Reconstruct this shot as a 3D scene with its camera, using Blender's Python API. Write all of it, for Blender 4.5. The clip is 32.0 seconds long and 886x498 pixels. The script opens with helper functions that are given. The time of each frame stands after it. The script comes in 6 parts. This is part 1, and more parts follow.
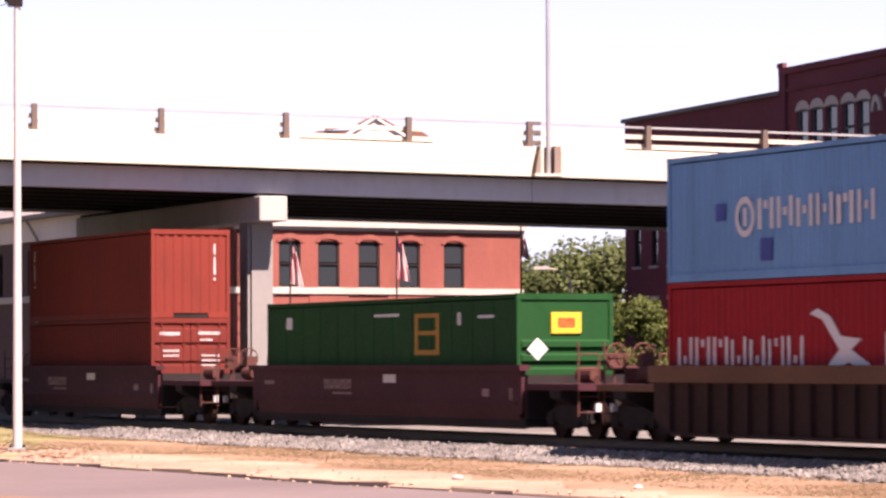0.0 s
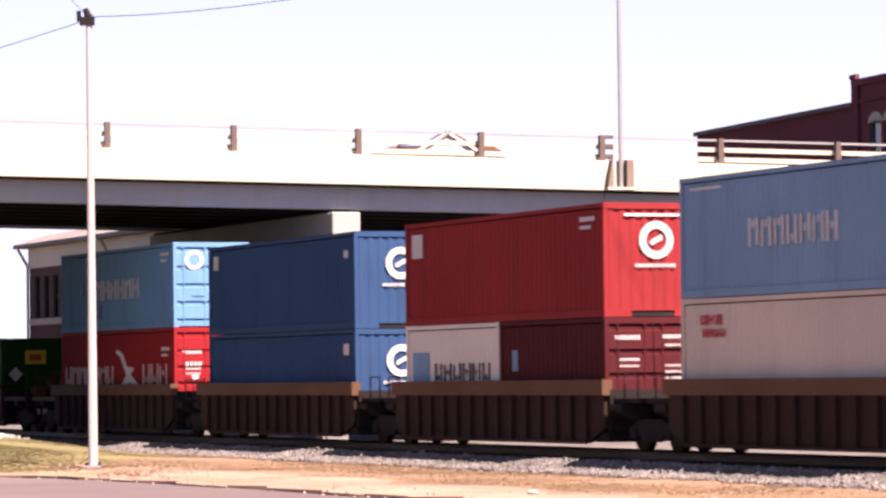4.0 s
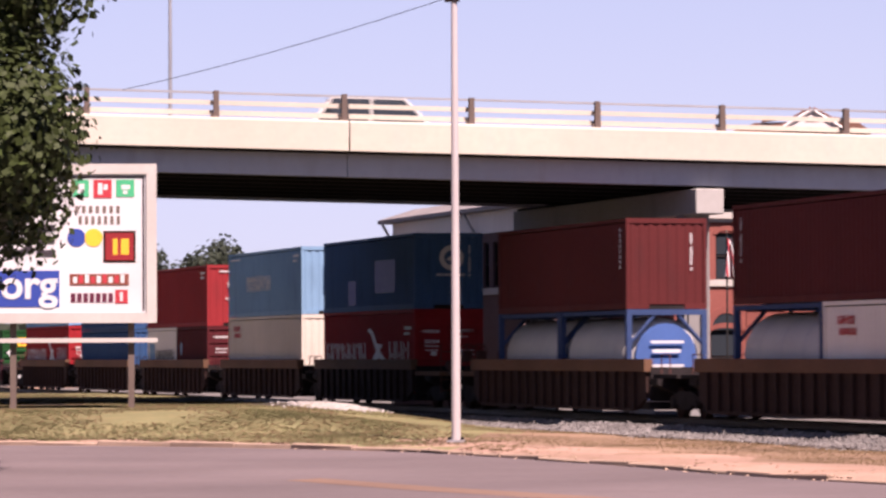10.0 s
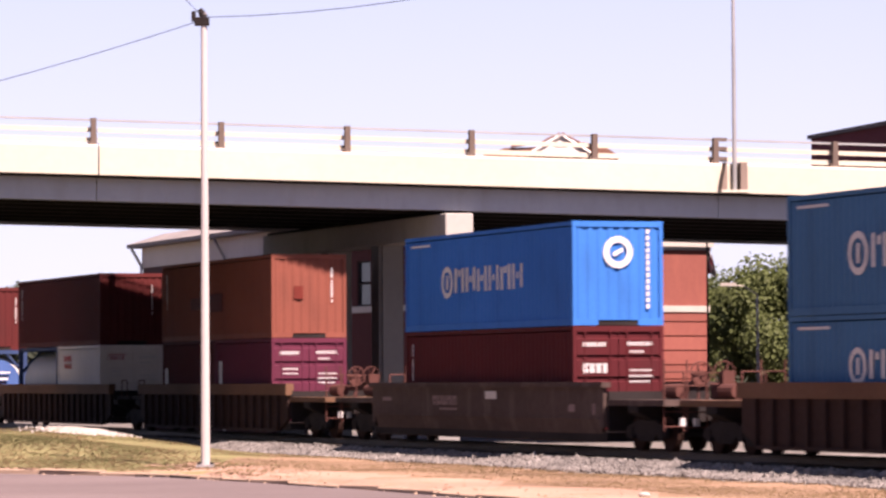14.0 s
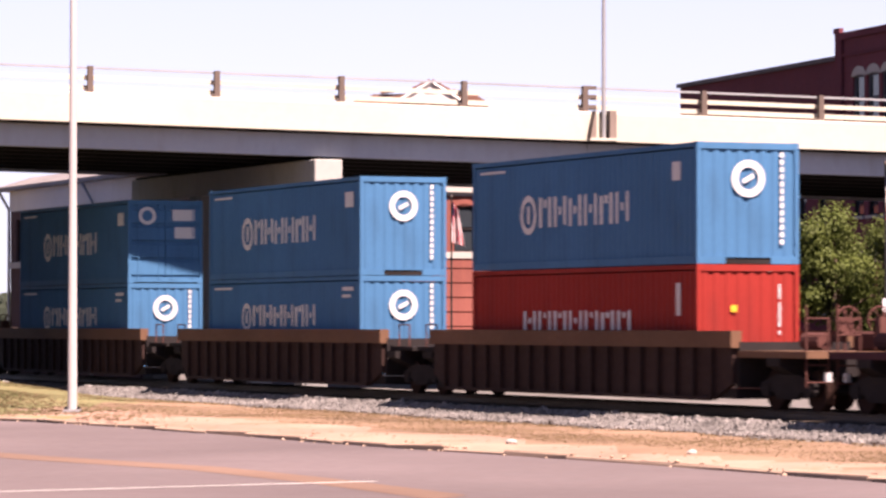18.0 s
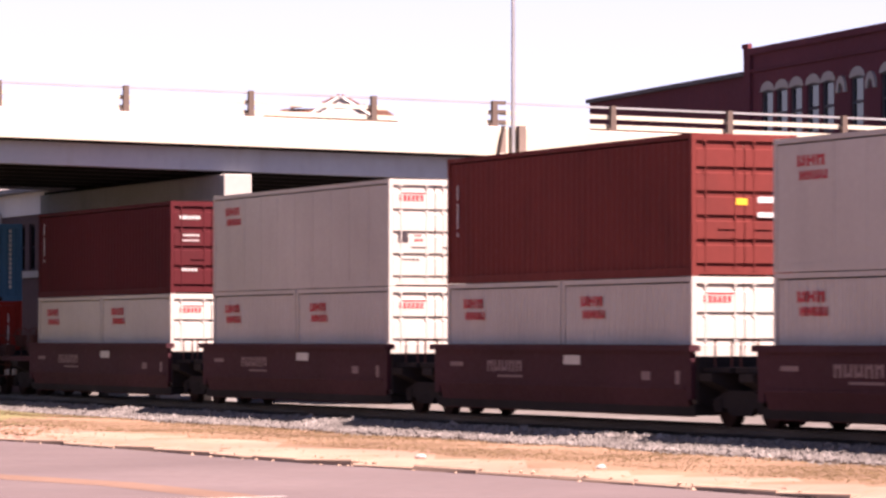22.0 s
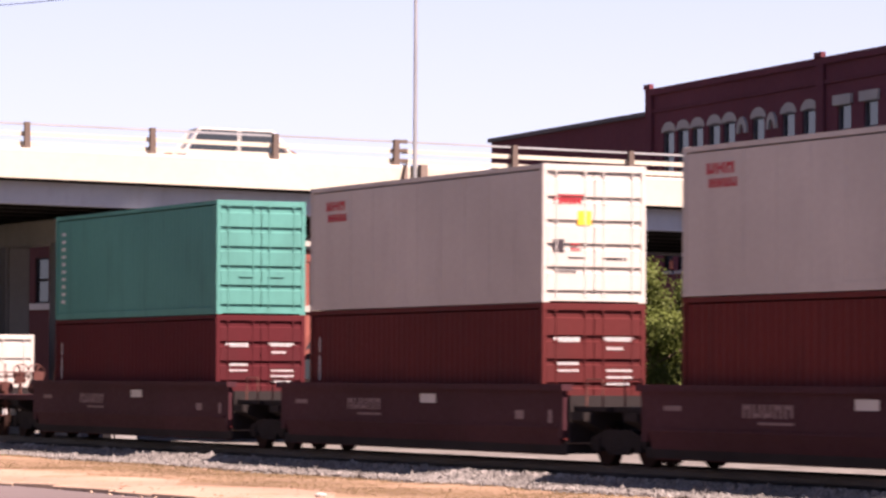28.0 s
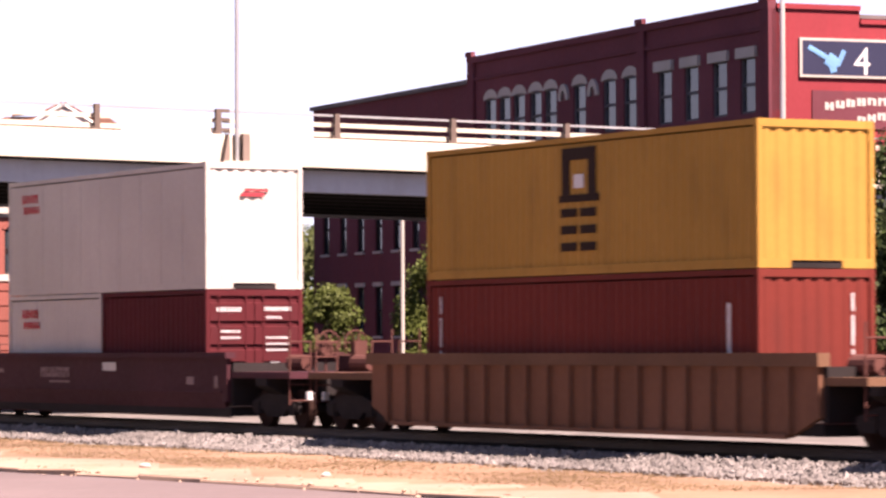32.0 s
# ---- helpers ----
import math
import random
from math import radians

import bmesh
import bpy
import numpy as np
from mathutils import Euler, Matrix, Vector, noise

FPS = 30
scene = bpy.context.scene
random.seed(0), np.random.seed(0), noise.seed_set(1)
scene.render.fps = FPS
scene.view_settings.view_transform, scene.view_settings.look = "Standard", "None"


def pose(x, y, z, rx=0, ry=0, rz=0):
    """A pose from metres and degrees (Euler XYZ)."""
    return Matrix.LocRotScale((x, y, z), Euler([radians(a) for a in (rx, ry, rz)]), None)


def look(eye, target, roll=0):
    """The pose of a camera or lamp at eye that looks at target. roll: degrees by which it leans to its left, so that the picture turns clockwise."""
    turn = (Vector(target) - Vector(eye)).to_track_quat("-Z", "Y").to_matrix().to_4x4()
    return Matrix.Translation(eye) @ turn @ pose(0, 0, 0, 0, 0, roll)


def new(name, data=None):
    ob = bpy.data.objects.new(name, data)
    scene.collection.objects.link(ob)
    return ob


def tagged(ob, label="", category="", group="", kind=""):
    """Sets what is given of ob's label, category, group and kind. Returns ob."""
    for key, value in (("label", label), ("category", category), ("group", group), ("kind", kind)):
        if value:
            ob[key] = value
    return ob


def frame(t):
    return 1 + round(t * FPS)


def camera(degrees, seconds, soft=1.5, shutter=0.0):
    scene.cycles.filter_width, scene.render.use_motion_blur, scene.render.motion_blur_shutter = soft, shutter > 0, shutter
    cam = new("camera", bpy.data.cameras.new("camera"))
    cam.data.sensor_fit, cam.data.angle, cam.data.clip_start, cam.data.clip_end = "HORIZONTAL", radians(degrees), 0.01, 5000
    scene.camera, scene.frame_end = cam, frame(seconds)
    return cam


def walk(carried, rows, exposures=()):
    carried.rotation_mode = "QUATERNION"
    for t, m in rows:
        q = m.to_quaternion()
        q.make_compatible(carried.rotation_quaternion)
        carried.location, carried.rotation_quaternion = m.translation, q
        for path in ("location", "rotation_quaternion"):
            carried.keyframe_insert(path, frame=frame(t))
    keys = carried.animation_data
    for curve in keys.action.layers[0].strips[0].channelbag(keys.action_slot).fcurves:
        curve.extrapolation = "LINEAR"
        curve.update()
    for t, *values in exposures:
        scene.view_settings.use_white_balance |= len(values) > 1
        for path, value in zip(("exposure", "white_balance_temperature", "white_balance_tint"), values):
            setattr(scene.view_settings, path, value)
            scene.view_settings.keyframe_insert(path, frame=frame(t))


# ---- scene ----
# ---- camera and its path ----
EYE = (0.0, 0.0, 1.75)


def aim(right, up, lean):
    """The camera's pose from its turn to the right, its tilt up and its lean, in degrees."""
    return pose(*EYE, 90 + up, 0, -right) @ pose(0, 0, 0, 0, 0, lean)


cam = camera(13.756, 32.0, soft=2.6, shutter=0.3)
walk(cam, [
    (0, aim(-1.116, 1.743, -0.256)), (0.5, aim(-1.231, 1.723, -0.352)), (1, aim(-1.429, 1.553, -0.538)),
    (1.5, aim(-1.594, 1.307, -0.480)), (2, aim(-1.641, 1.466, -0.430)), (2.5, aim(-1.827, 1.574, -0.410)),
    (3, aim(-1.984, 1.714, -0.471)), (3.5, aim(-2.251, 2.063, -0.745)), (5.5, aim(-2.443, 1.563, -0.377)),
    (6, aim(-2.623, 1.924, -0.290)), (6.5, aim(-2.680, 1.877, -0.208)), (7, aim(-2.631, 1.843, -0.159)),
    (7.5, aim(-2.821, 1.924, -0.188)), (8, aim(-5.416, 1.883, -0.300)), (8.5, aim(-7.485, 1.257, -0.569)),
    (9, aim(-8.671, 1.459, -0.526)), (9.5, aim(-8.515, 1.537, -0.370)), (10, aim(-7.921, 1.662, -0.258)),
    (10.5, aim(-7.255, 1.780, -0.245)), (11, aim(-6.575, 1.684, -0.293)), (11.5, aim(-5.929, 1.572, -0.169)),
    (12, aim(-5.842, 1.836, -0.127)), (12.5, aim(-5.485, 1.805, -0.112)), (13, aim(-4.949, 1.723, 0.277)),
    (13.5, aim(-4.466, 1.776, -0.021)), (14, aim(-4.016, 2.023, -0.329)), (14.5, aim(-3.673, 2.112, -0.455)),
    (16.5, aim(-3.256, 1.910, 0.180)), (17, aim(-3.056, 1.639, -0.114)), (17.5, aim(-2.573, 1.233, -0.438)),
    (18, aim(-1.972, 1.182, 0.030)), (18.5, aim(-1.581, 1.255, 0.089)), (19, aim(-1.414, 1.301, -0.264)),
    (19.5, aim(-1.506, 1.845, -0.270)), (20, aim(-0.412, 2.493, -0.757)), (20.5, aim(-0.705, 2.054, -0.001)),
    (21, aim(-0.627, 1.906, -0.122)), (21.5, aim(-0.595, 1.521, 0.135)), (22, aim(-0.559, 1.415, 0.030)),
    (22.5, aim(-0.247, 1.729, 0.184)), (23, aim(0.000, 1.891, 0.339)), (23.5, aim(0.151, 1.848, 0.177)),
    (24, aim(0.184, 1.820, 0.172)), (24.5, aim(0.323, 1.764, 0.146)), (25, aim(0.478, 1.553, 0.158)),
    (25.5, aim(-0.010, 1.746, 0.288)), (27.5, aim(-0.062, 1.243, 0.152)), (28, aim(0.980, 2.022, 0.284)),
    (28.5, aim(1.116, 1.784, 0.699)), (29, aim(1.425, 1.697, 0.347)), (29.5, aim(2.581, 1.982, 0.360)),
    (30, aim(3.189, 2.197, 0.214)), (30.5, aim(3.407, 2.076, 0.191)), (31, aim(3.561, 1.810, 0.007)),
    (31.5, aim(3.555, 1.622, 0.022)), (32, aim(3.743, 1.531, -0.226))], exposures=[(0, 2.15, 6710, 37), (7.6, 2.07, 6660, 35), (8.4, 1.70, 6560, 37), (9.0, 1.58, 6450, 39), (10.4, 1.55, 6400, 40), (11.2, 1.86, 6600, 37), (12.2, 1.90, 6710, 38), (18, 2.02, 6660, 36), (19.2, 2.06, 6710, 38), (19.7, 1.89, 6410, 32), (20.5, 1.89, 6460, 33), (21.2, 1.91, 6610, 38), (22, 2.12, 6710, 41), (23, 1.95, 6710, 40), (24, 1.84, 6560, 40), (25.2, 1.87, 6660, 41), (26.5, 1.94, 6610, 38), (28, 1.99, 6660, 35), (29, 2.14, 6810, 39), (30.5, 2.06, 6710, 38), (32, 2.28, 6810, 38)])

# ---- light ----
SUN_AZ, SUN_EL = -54.0, 53.9     # degrees: heading of the sun from +x, and its height


def sun_way():
    a, e = radians(SUN_AZ), radians(SUN_EL)
    return Vector((math.cos(a) * math.cos(e), math.sin(a) * math.cos(e), math.sin(e)))


world = bpy.data.worlds.new("world")
scene.world = world
world.use_nodes = True
wn = world.node_tree.nodes
sky = wn.new("ShaderNodeTexSky")
sky.sky_type = 'NISHITA'
sky.sun_disc = False
sky.sun_elevation = radians(SUN_EL)
sky.sun_rotation = radians(90 - SUN_AZ)
sky.air_density, sky.dust_density, sky.ozone_density = 0.5, 0.4, 1.0
wn["Background"].inputs[1].default_value = 0.05
haze = wn.new("ShaderNodeMix")
haze.data_type = 'RGBA'
haze.inputs[7].default_value = (4.45, 4.98, 5.38, 1)
# summer haze: thick at the horizon, thin overhead
up_way = wn.new("ShaderNodeSeparateXYZ")
world.node_tree.links.new(wn.new("ShaderNodeTexCoord").outputs["Generated"], up_way.inputs[0])
thin = wn.new("ShaderNodeMapRange")
thin.interpolation_type = 'SMOOTHSTEP'
thin.inputs[1].default_value, thin.inputs[2].default_value = 0.0, 0.31
thin.inputs[3].default_value, thin.inputs[4].default_value = 0.80, 0.0
world.node_tree.links.new(up_way.outputs[2], thin.inputs[0])
world.node_tree.links.new(thin.outputs[0], haze.inputs[0])
world.node_tree.links.new(sky.outputs[0], haze.inputs[6])
world.node_tree.links.new(haze.outputs[2], wn["Background"].inputs[0])
sun_data = bpy.data.lights.new("sun", 'SUN')
sun_data.energy, sun_data.angle, sun_data.color = 5.0, radians(0.6), (1.0, 0.885, 0.72)
sun = new("sun", sun_data)
sun.matrix_world = look(sun_way() * 300, (0, 0, 0))

# ---- materials ----


def material(name, colour, rough=0.6, metal=0.0, spread=0.18, scale=3.0, bump=0.0, stain=0.0, stain_colour=(0.08, 0.05, 0.03), piece=0.0, emit=0.0):
    """A surface with fine grain, larger blotches, optional rust or dirt stains and a little relief."""
    m = bpy.data.materials.new(name)
    m.use_nodes = True
    nt = m.node_tree
    b = nt.nodes["Principled BSDF"]
    b.inputs["Metallic"].default_value = metal
    b.inputs["Specular IOR Level"].default_value = 0.06 if rough >= 0.7 else 0.18 if rough >= 0.5 else 0.5
    co = nt.nodes.new("ShaderNodeTexCoord").outputs["Object"]

    def tex(sc, detail):
        n = nt.nodes.new("ShaderNodeTexNoise")
        n.inputs["Scale"].default_value, n.inputs["Detail"].default_value = sc, detail
        nt.links.new(co, n.inputs["Vector"])
        return n.outputs["Fac"]

    def ramp(src, lo, hi, a, z):
        n = nt.nodes.new("ShaderNodeMapRange")
        n.inputs[1].default_value, n.inputs[2].default_value = lo, hi
        n.inputs[3].default_value, n.inputs[4].default_value = a, z
        nt.links.new(src, n.inputs[0])
        return n.outputs[0]

    def mix(fac, a, c, kind='MIX'):
        n = nt.nodes.new("ShaderNodeMix")
        n.data_type, n.blend_type = 'RGBA', kind
        for sock, v in ((n.inputs[0], fac), (n.inputs[6], a), (n.inputs[7], c)):
            if hasattr(v, "is_linked"):
                nt.links.new(v, sock)
            else:
                sock.default_value = v if isinstance(v, float) else (*v, 1)
        return n.outputs[2]
    big, fine = tex(scale * 0.12, 3), tex(scale * 4, 4)
    dark = tuple(c * (1 - spread) for c in colour)
    light = tuple(min(0.95, c * (1 + spread)) for c in colour)
    col = mix(ramp(big, 0.3, 0.7, 0, 1), dark, light)
    col = mix(ramp(fine, 0.3, 0.75, 0, 0.5 * spread + 0.1), col, tuple(c * 0.6 for c in colour))
    if piece:
        info = nt.nodes.new("ShaderNodeObjectInfo").outputs["Random"]
        geo = nt.nodes.new("ShaderNodeNewGeometry").outputs["Random Per Island"]
        add = nt.nodes.new("ShaderNodeMath")
        nt.links.new(info, add.inputs[0])
        nt.links.new(geo, add.inputs[1])
        col = mix(ramp(add.outputs[0], 0.2, 1.6, 0, piece), col, tuple(c * 0.45 for c in colour))
    if stain:
        n = nt.nodes.new("ShaderNodeMapping")
        n.inputs["Scale"].default_value = (1.0, 1.0, 0.25)
        nt.links.new(co, n.inputs["Vector"])
        s = nt.nodes.new("ShaderNodeTexNoise")
        s.inputs["Scale"].default_value, s.inputs["Detail"].default_value = 1.7, 6
        nt.links.new(n.outputs[0], s.inputs["Vector"])
        col = mix(ramp(s.outputs["Fac"], 0.52, 0.74, 0, stain), col, stain_colour)
    nt.links.new(col, b.inputs["Base Color"])
    nt.links.new(ramp(fine, 0.2, 0.8, max(0.05, rough - 0.1), min(1, rough + 0.1)), b.inputs["Roughness"])
    if bump:
        bp = nt.nodes.new("ShaderNodeBump")
        bp.inputs["Strength"].default_value, bp.inputs["Distance"].default_value = 0.6, bump
        nt.links.new(fine, bp.inputs["Height"])
        nt.links.new(bp.outputs[0], b.inputs["Normal"])
    if emit:
        nt.links.new(col, b.inputs["Emission Color"])
        b.inputs["Emission Strength"].default_value = emit
    return m


def thin_leaf(m, share=0.50):
    """Lets part of the light through a leaf."""
    nt = m.node_tree
    b, out = nt.nodes["Principled BSDF"], nt.nodes["Material Output"]
    tr = nt.nodes.new("ShaderNodeBsdfTranslucent")
    nt.links.new(b.inputs["Base Color"].links[0].from_socket, tr.inputs["Color"])
    mx = nt.nodes.new("ShaderNodeMixShader")
    mx.inputs[0].default_value = share
    nt.links.new(b.outputs[0], mx.inputs[1])
    nt.links.new(tr.outputs[0], mx.inputs[2])
    nt.links.new(mx.outputs[0], out.inputs["Surface"])


def glass(name, tint):
    m = bpy.data.materials.new(name)
    m.use_nodes = True
    b = m.node_tree.nodes["Principled BSDF"]
    b.inputs["Base Color"].default_value = (*tint, 1)
    b.inputs["Roughness"].default_value = 0.04
    b.inputs["IOR"].default_value = 1.5
    return m


PAINT = {}
for key, colour in dict(
        sky_blue=(0.09605, 0.2181, 0.374), deep_blue=(0.021, 0.053, 0.123), mid_blue=(0.03776, 0.1121, 0.2124), bright_blue=(0.022, 0.115, 0.361),
        pale_blue=(0.1313, 0.2352, 0.3444), slate_blue=(0.035, 0.086, 0.176), hb_red=(0.206, 0.0145, 0.0175), red=(0.192, 0.0210, 0.0230), brown_red=(0.1016, 0.01995, 0.0152),
        maroon=(0.0590, 0.0112, 0.0135), plum=(0.079, 0.018, 0.034), brown=(0.148, 0.049, 0.035), rust_red=(0.0680, 0.0150, 0.0148), vermilion=(0.195, 0.021, 0.016), worn_rust=(0.108, 0.024, 0.021), dark_red=(0.0820, 0.0165, 0.0152),
        light_grey=(0.350, 0.330, 0.304), cream=(0.43, 0.388, 0.335), teal=(0.058, 0.187, 0.164), green=(0.007, 0.042, 0.012),
        yellow=(0.264, 0.1478, 0.033), orange_red=(0.129, 0.024, 0.017), white=(0.52, 0.50, 0.46), tank_white=(0.40, 0.39, 0.37),
        frame_blue=(0.046, 0.092, 0.235), frame_shaded_blue=(0.026, 0.045, 0.105)).items():
    PAINT[key] = material("container_" + key, colour, 0.72, 0, 0.10, 2.0, 0.0, 0.10 if min(colour) > 0.25 else 0.26, tuple(c * 0.35 + 0.01 for c in colour))
MARK_WHITE = material("mark_white", (0.418, 0.418, 0.418), 0.6, 0, 0.1)
MARK_RED = material("mark_red", (0.304, 0.027, 0.034), 0.6, 0, 0.1)
STENCIL = material("worn_stencil", (0.165, 0.120, 0.118), 0.8, 0, 0.2, 3, 0, 0.5, (0.06, 0.035, 0.035))
MARK_DARK = material("mark_dark", (0.03, 0.025, 0.03), 0.6, 0, 0.1)
MARK_BROWN = material("mark_brown", (0.018, 0.010, 0.008), 0.7, 0, 0.1)
MARK_BLUE = material("mark_blue", (0.02, 0.04, 0.20), 0.6, 0, 0.1)
SIGN_NAVY = material("sign_navy", (0.016, 0.018, 0.042), 0.6, 0, 0.1)
MARK_YELLOW = material("mark_yellow", (0.570, 0.319, 0.023), 0.6, 0, 0.1)
STEEL_DARK = material("dark_steel", (0.018, 0.015, 0.015), 0.8, 0.0, 0.3, 4, 0.002)
GALV = material("galvanised_steel", (0.319, 0.319, 0.319), 0.45, 0.6, 0.15)
WELL_BROWN = material("well_brown", (0.0400, 0.0145, 0.0190), 0.7, 0, 0.25, 2, 0.001, 0.35, (0.036, 0.015, 0.016))
WELL_TAN = material("well_tan", (0.128, 0.062, 0.038), 0.75, 0, 0.25, 2, 0.001, 0.55, (0.085, 0.042, 0.028))
WELL_DARK = material("well_dark", (0.028, 0.016, 0.014), 0.75, 0, 0.25, 2, 0.001, 0.4, (0.020, 0.012, 0.011))
CHORD_TAN = material("chord_tan", (0.098, 0.054, 0.034), 0.75, 0, 0.25, 2, 0.001, 0.4, (0.10, 0.05, 0.03))
RUST = material("rust", (0.021, 0.011, 0.009), 0.85, 0.1, 0.35, 4, 0.002)
GEAR_RED = material("rusty_red_gear", (0.078, 0.034, 0.029), 0.85, 0, 0.3, 4, 0.002, 0.4, (0.05, 0.022, 0.018))
CONCRETE = material("bridge_concrete", (0.380, 0.353, 0.293), 0.85, 0, 0.10, 1.2, 0.002, 0.28, (0.34, 0.32, 0.29))
CAP_CONCRETE = material("pier_concrete", (0.27, 0.262, 0.245), 0.85, 0, 0.12, 1.2, 0.002, 0.35, (0.17, 0.165, 0.16))
FASCIA = material("girder_concrete", (0.310, 0.325, 0.360), 0.85, 0, 0.12, 1.2, 0.002, 0.45, (0.22, 0.215, 0.21))
# near-black concrete: the shade under the deck is put into the colour
SOFFIT = material("shade_black_concrete", (0.013, 0.012, 0.012), 0.9, 0, 0.15, 1.0, 0.002)
ASPHALT = material("asphalt", (0.112, 0.090, 0.090), 0.9, 0, 0.16, 1.0, 0.004, 0.35, (0.10, 0.09, 0.09))
POST_BROWN = material("weathered_post", (0.103, 0.079, 0.067), 0.8, 0, 0.25, 3, 0.002)
RAIL_STEEL = material("rail_steel", (0.055, 0.042, 0.036), 0.6, 0.3, 0.3, 4, 0.001)
# oily ballast, painted darker still for the shade under the train
BED_DARK = material("shaded_oily_ballast", (0.030, 0.026, 0.024), 0.95, 0, 0.4, 16, 0.02)
POLE_PAINT = material("pale_pole_paint", (0.336, 0.310, 0.303), 0.5, 0, 0.08, 2, 0, 0.2, (0.3, 0.26, 0.24))
ROAD_PAINT = material("road_paint", (0.377, 0.365, 0.340), 0.8, 0, 0.15, 3, 0.0, 0.5, (0.25, 0.23, 0.22))
WORN_TAN = material("worn_lane", (0.144, 0.095, 0.072), 0.9, 0, 0.15, 1.0, 0.003)
BALLAST = material("ballast", (0.196, 0.184, 0.174), 0.95, 0, 0.5, 4, 0.03, piece=1.0)
SOIL = material("sandy_soil", (0.262, 0.172, 0.130), 0.95, 0, 0.22, 2.0, 0.02, 0.55, (0.17, 0.12, 0.068))
STONE_WHITE = material("limestone", (0.302, 0.282, 0.257), 0.85, 0, 0.12, 2, 0.002, 0.2, (0.4, 0.37, 0.33))
KERB_STONE = material("kerb_concrete", (0.285, 0.205, 0.152), 0.9, 0, 0.2, 2, 0.004, 0.4, (0.16, 0.13, 0.11))
BRICK = material("orange_brick", (0.178, 0.062, 0.050), 0.85, 0, 0.2, 1.2, 0.003, 0.25, (0.24, 0.085, 0.06), piece=0.35)
# dark red warehouse brick, with the shade of its long side put in
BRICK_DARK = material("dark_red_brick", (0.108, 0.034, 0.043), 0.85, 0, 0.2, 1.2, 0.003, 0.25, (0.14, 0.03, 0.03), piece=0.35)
# the hall's orange brick made darker, its side's shade in the colour
BRICK_SHADED = material("shaded_orange_brick", (0.066, 0.026, 0.026), 0.85, 0, 0.2, 1.2, 0.003, 0.25, (0.09, 0.03, 0.03), piece=0.35)
DEPOT_BRICK = material("grey_brown_brick", (0.080, 0.052, 0.052), 0.85, 0, 0.2, 1.2, 0.003, 0.3, (0.085, 0.048, 0.046), piece=0.35)
# pier concrete darkened for the columns' shade, with a few stains
COLUMN_CONCRETE = material("shade_toned_pier_concrete", (0.17, 0.165, 0.16), 0.85, 0, 0.15, 1.2, 0.002, 0.4, (0.15, 0.145, 0.14))
BRICK_RED = material("painted_red_brick", (0.167, 0.027, 0.032), 0.8, 0, 0.12, 1.2, 0.003, 0.2, (0.25, 0.03, 0.04))
ROOF = material("pale_roof", (0.175, 0.161, 0.158), 0.8, 0, 0.12, 2, 0.002, 0.3, (0.3, 0.28, 0.27))
SHINGLE = material("brown_shingle", (0.150, 0.078, 0.058), 0.85, 0, 0.2, 2, 0.002)
SASH_GREY = material("sash_grey", (0.075, 0.075, 0.08), 0.7, 0, 0.15)
BLIND = material("window_blind", (0.13, 0.125, 0.135), 0.8, 0, 0.15)
ROOF_DARK = material("roof_tar", (0.10, 0.09, 0.09), 0.9, 0, 0.2, 2)
PANE = glass("window_pane", (0.02, 0.025, 0.03))
LEAF = material("leaf", (0.126, 0.158, 0.056), 0.6, 0, 0.4, 6, piece=0.7)
LEAF_LIGHT = material("leaf_light", (0.108, 0.138, 0.034), 0.6, 0, 0.35, 6, piece=0.6)
LEAF_DARK = material("leaf_dark", (0.030, 0.047, 0.012), 0.6, 0, 0.4, 6, piece=0.6)
BARK = material("bark", (0.10, 0.075, 0.055), 0.95, 0, 0.3, 6, 0.02)
GRASS = material("dry_grass", (0.174, 0.123, 0.070), 0.9, 0, 0.3, 3, 0.01, piece=0.3)
GRASS_GREEN = material("bank_grass", (0.152, 0.146, 0.070), 0.9, 0, 0.3, 3, 0.01, piece=0.3)
DARK_GROUND = material("low_bounce_ground", (0.048, 0.042, 0.038), 0.95, 0, 0.3, 3, 0.01, 0.4, (0.10, 0.09, 0.085))
PALE_GRAVEL = material("pale_gravel_yard", (0.110, 0.102, 0.095), 0.95, 0, 0.25, 3, 0.02, 0.4, (0.20, 0.18, 0.16))
LEAF_NEAR = material("leaf_near", (0.032, 0.047, 0.010), 0.6, 0, 0.4, 6, piece=0.75)
SIGN_GREEN = material("sign_green", (0.030, 0.274, 0.129), 0.5, 0, 0.08)
# far leaves, with distance haze mixed into the green
LEAF_HAZED = material("leaf_hazed", (0.065, 0.080, 0.057), 0.7, 0, 0.3, 6, piece=0.5)
TURF = material("bank_turf", (0.148, 0.139, 0.068), 0.95, 0, 0.25, 2.0, 0.02, 0.5, (0.23, 0.165, 0.085))
TURF_DRY = material("dry_turf", (0.186, 0.124, 0.084), 0.95, 0, 0.25, 2.0, 0.02, 0.5, (0.215, 0.15, 0.098))
PEDESTAL = material("weathered_pedestal", (0.165, 0.128, 0.108), 0.85, 0, 0.15, 2, 0.002, 0.3, (0.10, 0.08, 0.07))
DEPOT_WHITE = material("depot_white", (0.52, 0.48, 0.45), 0.8, 0, 0.08, 2, 0.002, 0.2, (0.32, 0.29, 0.27))
WELL_GREY = material("well_grey", (0.050, 0.034, 0.031), 0.75, 0, 0.3, 1.5, 0.001, 0.6, (0.10, 0.075, 0.068))
for leaf_mat in (LEAF, LEAF_LIGHT, LEAF_HAZED, GRASS, GRASS_GREEN):
    thin_leaf(leaf_mat)
